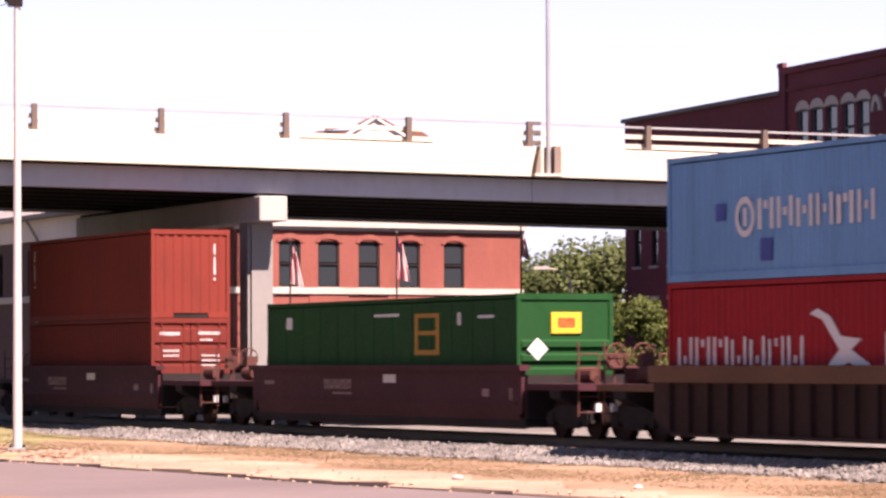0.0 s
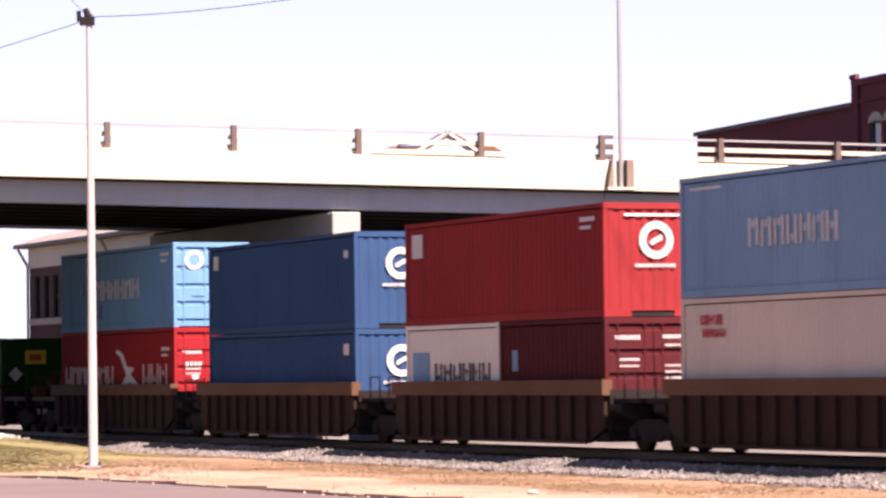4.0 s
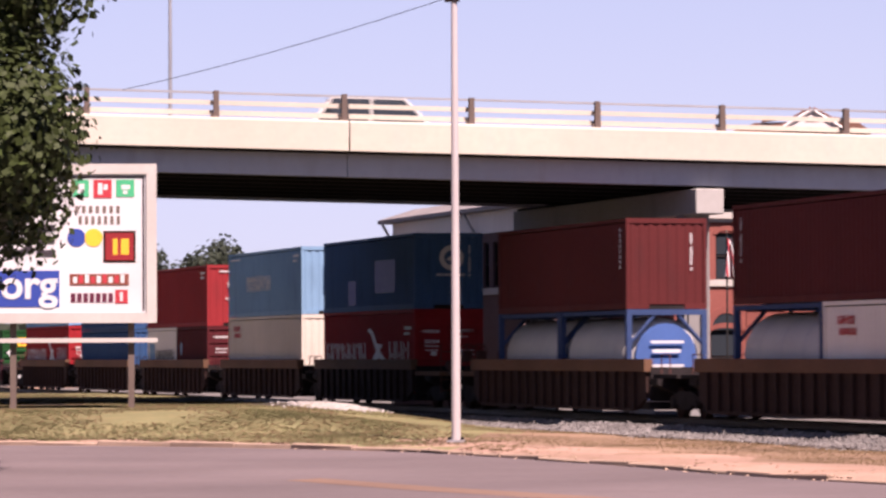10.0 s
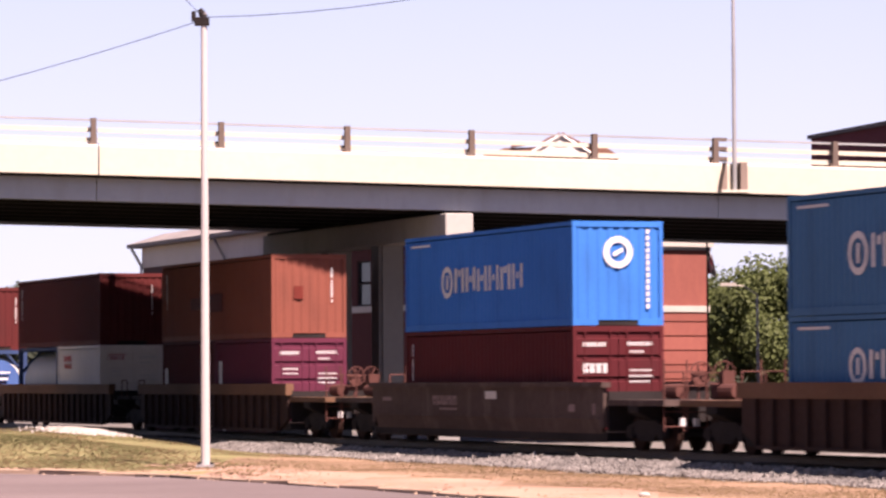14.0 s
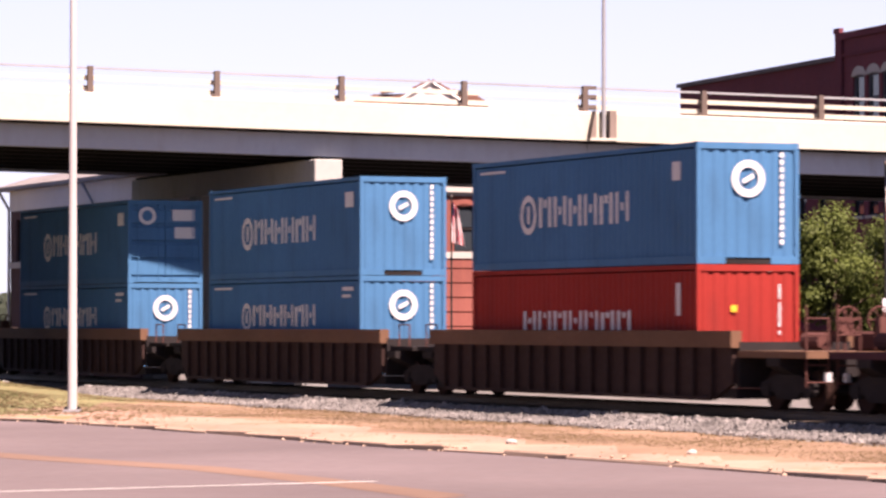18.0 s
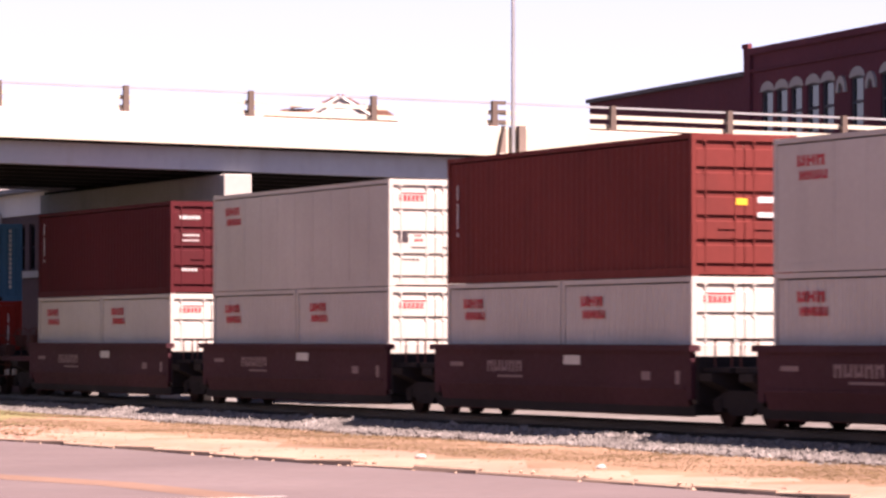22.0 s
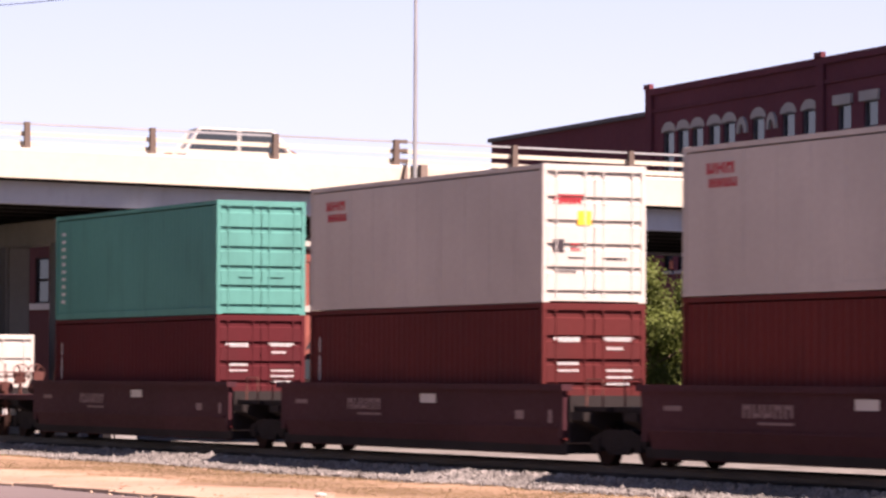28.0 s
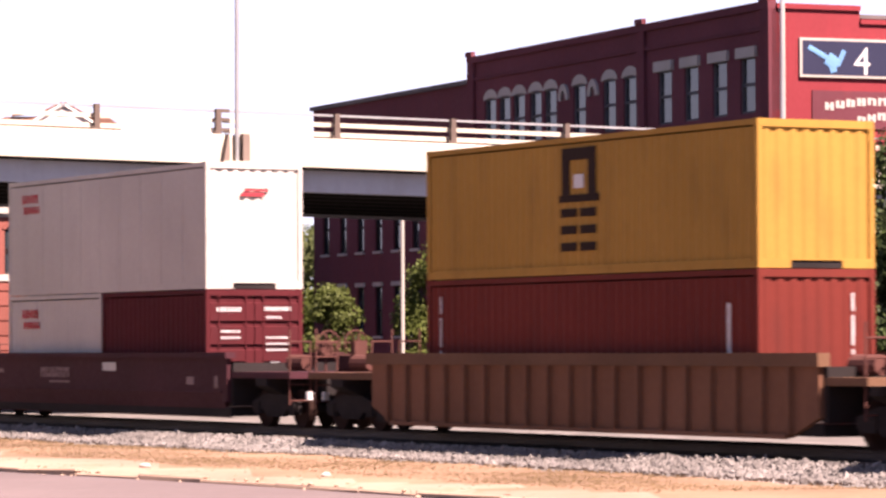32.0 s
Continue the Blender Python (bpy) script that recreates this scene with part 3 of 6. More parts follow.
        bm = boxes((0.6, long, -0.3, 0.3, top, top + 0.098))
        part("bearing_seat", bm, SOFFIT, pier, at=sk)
        for k in range(cols):
            bm = boxes((-0.46, 0.46, -0.42, 0.42, -0.9, top - 0.78))
            bmesh.ops.bevel(bm, geom=[e for e in bm.edges if abs(e.verts[0].co.z - e.verts[1].co.z) > 1], offset=0.10, segments=2, affect='EDGES')
            part("column", bm, COLUMN_CONCRETE, pier, at=sk @ pose(1.55 + k * 5.15, 0, 0))


def build_bridge_lamp(c, off, label, tall=9.6, reach=(0.3, 2.1, 0.45)):
    z = PAR_TOP - BR_FALL * c
    lamp = empty("street_lamp", BR_M @ pose(c, off, z - 0.9), label, "street lamp", "lamps on the bridge")
    if off < 1:
        for x, w in ((-0.50, 0.20), (0.14, 0.22)):
            bm = bmesh.new()
            prism(bm, [(x, -0.02), (x + w, -0.02), (x + w, 0.92), (x + (0.16 if x < 0 else 0.0), 0.92)], -0.42, 0.0, 1)
            part("pedestal", bm, PEDESTAL, lamp, "weathered concrete pedestal")
        bm = boxes((-0.5, 0.44, -0.46, 0.0, -0.02, 0.06))
        part("base_ledge", bm, CONCRETE, lamp)
    bm = bmesh.new()
    rod(bm, (0, -0.2, 0.05), (0, -0.2, tall), 0.075, 0.05, 10)
    part("pole", bm, GALV, lamp, "slim grey metal pole")
    bm = bmesh.new()
    tip = Vector((reach[0], reach[1] - 0.2, tall + reach[2]))
    rod(bm, (0, -0.2, tall - 0.05), tip, 0.04, 0.03, 8)
    part("arm", bm, GALV, lamp)
    bm = boxes((tip.x - 0.16, tip.x + 0.16, tip.y - 0.1, tip.y + 0.6, tip.z - 0.1, tip.z + 0.08))
    bmesh.ops.bevel(bm, geom=bm.edges[:], offset=0.04, segments=1, affect='EDGES')
    part("lamp_head", bm, STEEL_DARK, lamp)


# ---- the train ----


def corrugated(length, height, pitch=0.278, depth=0.030):
    """A wall sheet in the x-z plane that folds towards +y."""
    n = max(3, int(round(length / pitch)))
    p = length / n
    verts, faces = [], []
    for i in range(n):
        for f, d in ((0.0, 0.0), (0.25, 0.0), (0.5, 1.0), (0.75, 1.0)):
            verts.append(((i + f) * p, d * depth))
    verts.append((length, 0.0))
    m = len(verts)
    vs = [(x, y, 0.0) for x, y in verts] + [(x, y, height) for x, y in verts]
    fs = [(i, i + 1, m + i + 1, m + i) for i in range(m - 1)]
    return vs, fs


SHEETS = {}


def sheet(kind, length, height, mat):
    key = (kind, round(length, 2), round(height, 2), mat.name)
    if key not in SHEETS:
        if kind == "corrugated":
            vs, fs = corrugated(length, height)
            me = bpy.data.meshes.new("wall_sheet")
            me.from_pydata(vs, [], fs)
            me.materials.append(mat)
        else:
            pts = [(0.0, 0.0)]
            for i in range(1, int(length / 1.22)):
                x = i * 1.22
                pts += [(x - 0.05, 0.03), (x - 0.04, 0.042), (x + 0.04, 0.042), (x + 0.05, 0.03)]
            pts = [(0.0, 0.0), (0.0, 0.03)] + pts[1:] + [(length, 0.03), (length, 0.0)]
            bm = bmesh.new()
            prism(bm, pts, 0, height, 2)
            me = mesh_of(bm, "wall_sheet", mat)
        SHEETS[key] = me
    return SHEETS[key]


MESHES = {}


def shared(key, make, mat):
    if key not in MESHES:
        MESHES[key] = mesh_of(make(), key[0], mat)
    return MESHES[key]


W2 = 1.219                       # half of a container's width


def mark_mesh(sh, y0, y1):
    """A bar (x0, x1, z0, z1), an outline ("P", points) or a ring ("R", x, z, r), painted on a side that looks along +y."""
    bm = bmesh.new()
    if sh[0] == "P":
        prism(bm, sh[1], y0, y1, 1)
    elif sh[0] == "G":
        for x0, x1, z0, z1 in sh[1]:
            box(bm, x0, x1, y0, y1, z0, z1)
    elif sh[0] == "R":
        n, cx, cz, r = 24, *sh[1:]
        rows = [[bm.verts.new((cx + math.cos(6.28319 * i / n) * q, y1, cz + math.sin(6.28319 * i / n) * q)) for i in range(n)] for q in (r * 0.68, r)]
        for i in range(n):
            bm.faces.new((rows[0][i], rows[0][(i + 1) % n], rows[1][(i + 1) % n], rows[1][i]))
    else:
        box(bm, sh[0], sh[1], y0, y1, sh[2], sh[3])
    return bm


def ring(bm, cx, cz, r0, r1, x, n=28):
    a = [bm.verts.new((x, cx + math.cos(6.28319 * i / n) * r0, cz + math.sin(6.28319 * i / n) * r0)) for i in range(n)]
    b = [bm.verts.new((x, cx + math.cos(6.28319 * i / n) * r1, cz + math.sin(6.28319 * i / n) * r1)) for i in range(n)]
    for i in range(n):
        bm.faces.new((a[i], a[(i + 1) % n], b[(i + 1) % n], b[i]))


def container(u, z, paint, length=12.19, height=2.591, end="wall", label="", marks=(), end_marks=(), walls="corrugated"):
    """A freight container: rear end at u on the train, floor at z. Its near side looks along local +y, its rear along -x.
    marks: (material, [(x0, x1, z0, z1), ...]) on the near side; end_marks: (material, [(y0, y1, z0, z1), ...]) on the rear."""
    mat = PAINT[paint]
    c = empty("shipping_container", track_pose(0), label, "container", "containers on the train")
    MOVERS.append((c, u, z))
    L, H = length, height
    post = 0.14
    wl, wh = L - 2 * post, H - 0.30
    me = sheet(walls, wl, wh, mat)
    part("side_wall", me, mat, c, at=pose(post, W2 - 0.042, 0.16))
    part("side_wall", me, mat, c, at=pose(L - post, -W2 + 0.042, 0.16, 0, 0, 180))
    part("roof", shared(("roof", L, mat.name), lambda: boxes((0.05, L - 0.05, -W2 + 0.03, W2 - 0.03, -0.05, 0.0)), mat), mat, c, at=pose(0, 0, H - 0.02))
    part("floor", shared(("floor", L, "d"), lambda: boxes((0.05, L - 0.05, -W2 + 0.03, W2 - 0.03, 0.02, 0.12)), STEEL_DARK), STEEL_DARK, c)
    for x in (0, L - post):
        for y in (-W2, W2 - 0.10):
            part("corner_post", shared(("corner_post", H, mat.name), lambda: boxes((0, post, 0, 0.10, 0.118, H - 0.118)), mat), mat, c, at=pose(x, y, 0))
    for x in (0, L - 0.178):
        for y in (-W2, W2 - 0.162):
            for zz in (0, H - 0.118):
                part("corner_casting", shared(("corner_casting", mat.name), lambda: boxes((-0.002, 0.18, -0.003, 0.165, -0.001, 0.119)), mat), mat, c, at=pose(x, y, zz))
    for y in (-W2, W2 - 0.06):
        part("top_rail", shared(("top_rail", L, mat.name), lambda: boxes((0.178, L - 0.178, 0, 0.06, -0.10, 0.0)), mat), mat, c, at=pose(0, y, H - 0.008))
        part("bottom_rail", shared(("bottom_rail", L, mat.name), lambda: boxes((0.178, L - 0.178, 0, 0.06, 0, 0.17)), mat), mat, c, at=pose(0, y, 0.0))
    part("header", shared(("header", mat.name), lambda: boxes((0, 0.10, -W2 + 0.1, W2 - 0.1, -0.14, 0.0)), mat), mat, c, at=pose(0.0, 0, H - 0.004))
    if end == "wall":
        part("sill", shared(("sill_gap", mat.name), lambda: boxes((0, 0.10, -W2 + 0.1, -0.54, 0.0, 0.165), (0, 0.10, 0.54, W2 - 0.1, 0.0, 0.165), (0, 0.10, -0.54, 0.54, 0.135, 0.165)), mat), mat, c)
        part("gooseneck_tunnel", shared(("gooseneck_tunnel", "d"), lambda: boxes((0.03, 0.05, -0.54, 0.54, 0.0, 0.134)), STEEL_DARK), STEEL_DARK, c, "dark recess in the end sill")
    else:
        part("sill", shared(("sill", mat.name), lambda: boxes((0, 0.10, -W2 + 0.1, W2 - 0.1, 0.03, 0.165)), mat), mat, c, at=pose(0.0, 0, 0.0))
    part("front_sill", shared(("front_sill", mat.name), lambda: boxes((-0.08, -0.012, -W2 + 0.1, W2 - 0.1, 0.0, 0.149)), mat), mat, c, at=pose(L, 0, 0))
    part("front_header", shared(("front_header", mat.name), lambda: boxes((-0.08, -0.012, -W2 + 0.1, W2 - 0.1, -0.14, 0.0)), mat), mat, c, at=pose(L, 0, H - 0.002))
    part("front_wall", sheet("corrugated", 2 * W2 - 0.2, wh, mat), mat, c, at=pose(L - 0.07, W2 - 0.1, 0.15, 0, 0, -90))
    if end == "wall":
        part("end_wall", sheet("corrugated", 2 * W2 - 0.2, wh, mat), mat, c, at=pose(0.055, -W2 + 0.1, 0.15, 0, 0, 90))
    elif end == "ribbed":
        def make():
            bm, pts = bmesh.new(), [(0.07, 0.15), (0.04, 0.15)]
            for k in range(5):
                zc = 0.45 + k * 0.32
                pts += [(0.04, zc - 0.11), (-0.035, zc - 0.06), (-0.035, zc + 0.06), (0.04, zc + 0.11)]
            prism(bm, pts + [(0.04, H - 0.14), (0.07, H - 0.14)], -W2 + 0.11, W2 - 0.11, 1)
            return bm
        part("end_wall", shared(("end_wall_ribbed", H, mat.name), make, mat), mat, c)
    else:
        for sgn in (-1, 1):
            def leaf():
                n = 5 if H > 2.7 else 4
                hh = (H - 0.44) / n
                pts = [(0.08, 0.16), (0.055, 0.16)]
                for k in range(n):
                    z0, z1 = 0.24 + k * hh, 0.24 + (k + 1) * hh - 0.10
                    pts += [(0.055, z0), (0.006, z0 + 0.02), (0.006, z1 - 0.02), (0.055, z1)]
                pts += [(0.055, H - 0.14), (0.08, H - 0.14)]
                bm = bmesh.new()
                prism(bm, pts, 0.012, W2 - 0.11, 1)
                return bm
            door = part("door", shared(("door", H, mat.name), leaf, mat), mat, c, at=Matrix.Diagonal((1, sgn, 1, 1)))
            for yy in (0.22, W2 - 0.32):
                def lock():
                    bm = bmesh.new()
                    rod(bm, (0.0, 0, 0.10), (0.0, 0, H - 0.09), 0.018, None, 6)
                    for zc in (0.14, 0.8, H - 0.8, H - 0.13):
                        box(bm, -0.012, 0.03, -0.05, 0.05, zc - 0.03, zc + 0.03)
                    return bm
                part("lock_rod", shared(("lock_rod", H, mat.name), lock, mat), mat, door, at=pose(0.002, yy, 0))
            part("door_handle", shared(("door_handle", mat.name), lambda: boxes((-0.02, 0.0, 0.0, 0.42, 0, 0.035)), mat), mat, door, at=pose(-0.005, 0.2, 0.95))
    for m, shapes in marks:
        for sh in shapes:
            part("letter" if sh[0] in ("P", "G") else "marking", mark_mesh(sh, W2 - 0.008, W2 + 0.002), m, c)
    for m, shapes in end_marks:
        for sh in shapes:
            face = -0.012 if end == "wall" else -0.008
            if sh[0] == "L":
                y0, y1, z0, z1, n = sh[1:]
                bm = bmesh.new()
                for k in range(n):
                    a, w = y0 + (y1 - y0) * k / n, (y1 - y0) / n * 0.62
                    box(bm, face, 0.02, -a - w, -a, z0, z1)
                part("lettering", bm, m, c)
                continue
            if sh[0] == "Q":         # a square standing on its corner
                y, z, r = -sh[1], sh[2], sh[3]
                bm = bmesh.new()
                bm.faces.new([bm.verts.new((face - 0.03, y + a * r, z + b * r)) for a, b in ((-1, 0), (0, -1), (1, 0), (0, 1))])
            elif sh[0] == "D":       # a round emblem: a ring with a slanted bar in it
                bm, (cy, cz, r) = bmesh.new(), sh[1:]
                xx = -0.010 if end == "wall" else -0.006
                ring(bm, -cy, cz, r * 0.60, r, xx)
                bm.faces.new([bm.verts.new((xx, -cy + a * r, cz + b * r)) for a, b in ((-0.36, 0.04), (0.30, -0.30), (0.36, -0.04), (-0.30, 0.30))])
            elif len(sh) == 3:
                bm = bmesh.new()
                ring(bm, -sh[0], sh[1], sh[2] * 0.62, sh[2], -0.010 if end == "wall" else -0.006)
            elif end == "wall":
                bm = boxes((-0.012, 0.002, -sh[1], -sh[0], sh[2], sh[3]))
            else:
                bm = boxes((-0.006, 0.03, -sh[1], -sh[0], sh[2], sh[3]))
            part("end_marking", bm, m, c)
    return c


def tank_container(u, z, label, length=6.058, height=2.591):
    c = empty("tank_container", track_pose(0), label, "tank container", "containers on the train")
    MOVERS.append((c, u, z))
    L, H = length, height
    # the frame's blue, darkened so that its shade lies in the paint
    mat = PAINT["frame_shaded_blue"]
    for x in (0, L - 0.16):
        for y in (-W2, W2 - 0.16):
            part("corner_post", shared(("tank_post", H), lambda: boxes((0, 0.16, 0, 0.16, 0, H)), mat), mat, c, at=pose(x, y, 0))
        for zz in (0.0, H - 0.16):
            part("end_beam", shared(("end_beam", "t"), lambda: boxes((0, 0.16, -W2 + 0.16, W2 - 0.16, 0, 0.16)), mat), mat, c, at=pose(x, 0, zz))
        for sgn in (-1, 1):
            for zz in (0, 1):
                bm = bmesh.new()
                za, zb = (0.16, 1.0) if zz == 0 else (H - 0.16, H - 1.0)
                rod(bm, (x + 0.08, sgn * 0.35, za), (x + 0.08, sgn * (W2 - 0.1), zb), 0.06, None, 6)
                part("brace", bm, mat, c)
    for y in (-W2 + 0.04, W2 - 0.16):
        for zz in (0.02, H - 0.14):
            part("side_beam", shared(("side_beam", L), lambda: boxes((0.16, L - 0.16, 0, 0.12, 0, 0.12)), mat), mat, c, at=pose(0, y, zz))
    bm = bmesh.new()
    n, prof = 28, [(0.17, 0.25), (0.2, 0.7), (0.3, 0.98), (0.5, 1.10), (L - 0.5, 1.10), (L - 0.3, 0.98), (L - 0.2, 0.7), (L - 0.17, 0.25)]
    rings = [[bm.verts.new((x, math.cos(6.28319 * i / n) * r, 1.28 + math.sin(6.28319 * i / n) * r)) for i in range(n)] for x, r in prof]
    for a, b in zip(rings, rings[1:]):
        for i in range(n):
            bm.faces.new((a[i], a[(i + 1) % n], b[(i + 1) % n], b[i]))
    bm.faces.new(rings[0])
    bm.faces.new(rings[-1][::-1])
    part("tank", mesh_of(bm, "tank", PAINT["tank_white"], True), None, c, "off-white cylindrical tank")
    for x in (1.5, 3.0, 4.5):
        bm = bmesh.new()
        for i in range(n):
            a0, a1 = 6.28319 * i / n, 6.28319 * (i + 1) / n
            vs = [bm.verts.new((xx, math.cos(a) * 1.112, 1.28 + math.sin(a) * 1.112)) for xx, a in ((x - 0.04, a0), (x + 0.04, a0), (x + 0.04, a1), (x - 0.04, a1))]
            bm.faces.new(vs)
        part("band", bm, GALV, c)
    for dims in ((-0.012, 0.0, -0.5, 0.5, 0.9, 1.02), (-0.012, 0.0, -0.4, 0.45, 1.35, 1.45), (-0.012, 0.0, -0.5, 0.5, 1.62, 1.70)):
        part("end_plate", boxes(dims), MARK_WHITE, c)
    bm = bmesh.new()
    rod(bm, (0.10, 0, 1.28), (0.165, 0, 1.28), 0.92, None, 20)
    part("end_dish", bm, PAINT["frame_blue"], c, "blue painted tank end")
    return c


def wheel_mesh():
    bm = bmesh.new()
    rod(bm, (0, -0.065, 0), (0, 0.065, 0), 0.42, None, 20)
    rod(bm, (0, -0.10, 0), (0, -0.065, 0), 0.455, None, 20)
    rod(bm, (0, 0.065, 0), (0, 0.10, 0), 0.12, None, 10)
    return bm


def truck(parent, x):
    """A two-axle truck with its wheels."""
    def frame_shape():
        bm = bmesh.new()
        for y in (-1.03, 0.93):
            prism(bm, [(-1.15, 0.36), (-1.15, 0.56), (-0.5, 0.74), (0.5, 0.74), (1.15, 0.56), (1.15, 0.36), (0.6, 0.40), (0.4, 0.24), (-0.4, 0.24), (-0.6, 0.40)], y, y + 0.10, 1)
            for s in (-0.89, 0.89):
                box(bm, s - 0.14, s + 0.14, y - 0.03, y + 0.13, 0.30, 0.56)
            for s in (-0.16, 0.0, 0.16):
                rod(bm, (s, y + 0.05, 0.30), (s, y + 0.05, 0.58), 0.06, None, 8)
        box(bm, -0.2, 0.2, -0.95, 0.95, 0.5, 0.72)
        for s in (-0.89, 0.89):
            rod(bm, (s, -0.8, 0.42), (s, 0.8, 0.42), 0.08, None, 8)
        return bm
    t = part("truck", shared(("truck", "s"), frame_shape, STEEL_DARK), STEEL_DARK, parent, "dark steel wheel truck", at=pose(x, 0, 0))
    for s in (-0.89, 0.89):
        for y in (-0.755, 0.755):
            part("wheel", shared(("wheel", "s"), wheel_mesh, RUST), RUST, t, at=pose(s, y, 0.42, 0, 0, 0 if y > 0 else 180))


def well_car(u_mid, half, style, rear_gap, front_gap, rear="joint", front="joint", label=""):
    """A well car. u_mid: its middle on the train; half: half of the well's length; the gaps reach to the neighbours' joints."""
    car = empty("well_car", track_pose(0), label, "railway car", "cars of the train")
    MOVERS.append((car, u_mid, 0.0))
    side = {"ribbed": WELL_TAN if label.startswith("tan") else WELL_DARK, "smooth": WELL_GREY if label.startswith("grey") else WELL_BROWN}[style]
    top = {"ribbed": 1.50, "smooth": 1.52}[style]
    chord = CHORD_TAN if style == "ribbed" else side
    bot = 0.19
    for sgn in (-1, 1):
        y0, y1 = (1.30, 1.40) if sgn > 0 else (-1.40, -1.30)
        bm = bmesh.new()
        ch = 0.9
        if style == "smooth":        # a sheet with its lower third folded inwards
            yo, yi = sgn * 1.40, sgn * 1.30
            prism(bm, [(yi, top), (yo, top), (yo, 0.74), (yo - sgn * 0.16, bot), (yi - sgn * 0.16, bot), (yi, 0.70)], -half + 0.25, half - 0.25, 0)
        else:
            prism(bm, [(-half, top), (half, top), (half, bot + 0.35), (half - ch, bot), (-half + ch, bot), (-half, bot + 0.35)], y0, y1, 1)
        part("side_sill", bm, side, car)
        yy = 1.40 if sgn > 0 else -1.40
        deep = 0.0 if style == "smooth" else 0.10 if side is WELL_TAN else 0.22
        part("top_chord", boxes((-half - 0.1, half + 0.1, min(yy - sgn * 0.16, yy + sgn * 0.09), max(yy - sgn * 0.16, yy + sgn * 0.09), top - 0.002 - deep, top + 0.13)), chord, car, "tan-stained top chord" if style == "ribbed" else "")
        if style == "ribbed":
            n = int(half * 2 / 0.82)
            for k in range(1, n):
                x = -half + k * 2 * half / n
                part("rib", shared(("rib", sgn, side.name), lambda: boxes((-0.05, 0.05, min(yy, yy + sgn * 0.10), max(yy, yy + sgn * 0.10), bot + 0.06, top - 0.006 - deep)), side), side, car, at=pose(x, 0, 0))
            part("bottom_chord", boxes((-half + ch, half - ch, min(yy, yy + sgn * 0.08), max(yy, yy + sgn * 0.08), bot - 0.02, bot + 0.058)), side, car)
        else:
            part("fold_rail", boxes((-half + 0.25, half - 0.25, min(yy, yy + sgn * 0.03), max(yy, yy + sgn * 0.03), 0.74, 0.80)), side, car)
            part("end_post", boxes((half - 0.248, half, min(yy, yy - sgn * 0.10), max(yy, yy - sgn * 0.10), bot + 0.35, top)), side, car)
            part("end_post", boxes((-half, -half + 0.248, min(yy, yy - sgn * 0.10), max(yy, yy - sgn * 0.10), bot + 0.35, top)), side, car)
    part("well_floor", boxes((-half, half, -1.30, 1.30, 0.22, 0.43)), STEEL_DARK, car)
    # bulkheads, end platforms, trucks
    for sgn, gap, kind in ((-1, rear_gap, rear), (1, front_gap, front)):
        x0 = sgn * half
        x1 = sgn * (half + gap)
        # dark steel on bulkhead and joint platform stands in for the gap's shade
        bm = boxes((min(x0, x0 + sgn * 0.12), max(x0, x0 + sgn * 0.12), -1.30, 1.30, 0.45, top - 0.1))
        part("bulkhead", bm, STEEL_DARK, car)
        bm = boxes((min(x0, x1), max(x0, x1), -0.45, 0.45, 0.72, 1.10))
        part("draft_sill", bm, STEEL_DARK, car)
        xb = x0 + sgn * (1.7 if kind == "end" else 0.55)
        bm = bmesh.new()
        prism(bm, [(-1.36, 1.08), (1.36, 1.08), (1.36, 0.92), (0.7, 0.62), (-0.7, 0.62), (-1.36, 0.92)], xb - 0.28, xb + 0.28, 0)
        part("bolster", bm, STEEL_DARK, car)
        if kind == "joint":
            bm = boxes((min(x0 + sgn * 0.12, x1 - sgn * 0.15), max(x0 + sgn * 0.12, x1 - sgn * 0.15), -1.2, 1.2, 1.10, 1.20))
            part("platform", bm, STEEL_DARK, car)
            if sgn < 0:
                truck(car, x1)
            for yy in (-1.12, 1.12):
                bm = bmesh.new()
                rod(bm, (x0 + sgn * 0.5, yy, 1.2), (x0 + sgn * 0.5, yy, 1.75), 0.02, None, 6)
                rod(bm, (x0 + sgn * 1.2, yy, 1.2), (x0 + sgn * 1.2, yy, 1.75), 0.02, None, 6)
                rod(bm, (x0 + sgn * 0.5, yy, 1.75), (x0 + sgn * 1.2, yy, 1.75), 0.02, None, 6)
                part("handrail", bm, GEAR_RED, car)
        else:
            bm = boxes((min(x0 + sgn * 0.12, x1), max(x0 + sgn * 0.12, x1), -1.35, 1.35, 1.08, 1.22))
            part("platform", bm, chord if style == "ribbed" else side, car)
            truck(car, x0 + sgn * 1.7)
            bm = bmesh.new()
            rod(bm, (x1, 0, 0.86), (x1 + sgn * 0.55, 0, 0.86), 0.12, None, 8)
            box(bm, min(x1 + sgn * 0.4, x1 + sgn * 0.7), max(x1 + sgn * 0.4, x1 + sgn * 0.7), -0.18, 0.18, 0.68, 1.02)
            part("coupler", bm, RUST, car)
            for ya, yb in ((-1.25, -0.75), (0.75, 1.25)):
                bm = bmesh.new()
                for yy in (ya, yb):
                    rod(bm, (x1 - sgn * 0.2, yy, 0.5), (x1 - sgn * 0.2, yy, 2.15 if abs(yy) > 1 else 1.9), 0.022, None, 6)
                for zz in (0.6, 0.95, 1.55, 1.88):
                    rod(bm, (x1 - sgn * 0.2, ya, zz), (x1 - sgn * 0.2, yb, zz), 0.02, None, 6)
                part("ladder", bm, GEAR_RED, car, "rust-red ladder and grab irons")
            bm = bmesh.new()
            rod(bm, (x1 - sgn * 0.35, 0.3, 1.2), (x1 - sgn * 0.35, 0.3, 2.05), 0.03, None, 6)
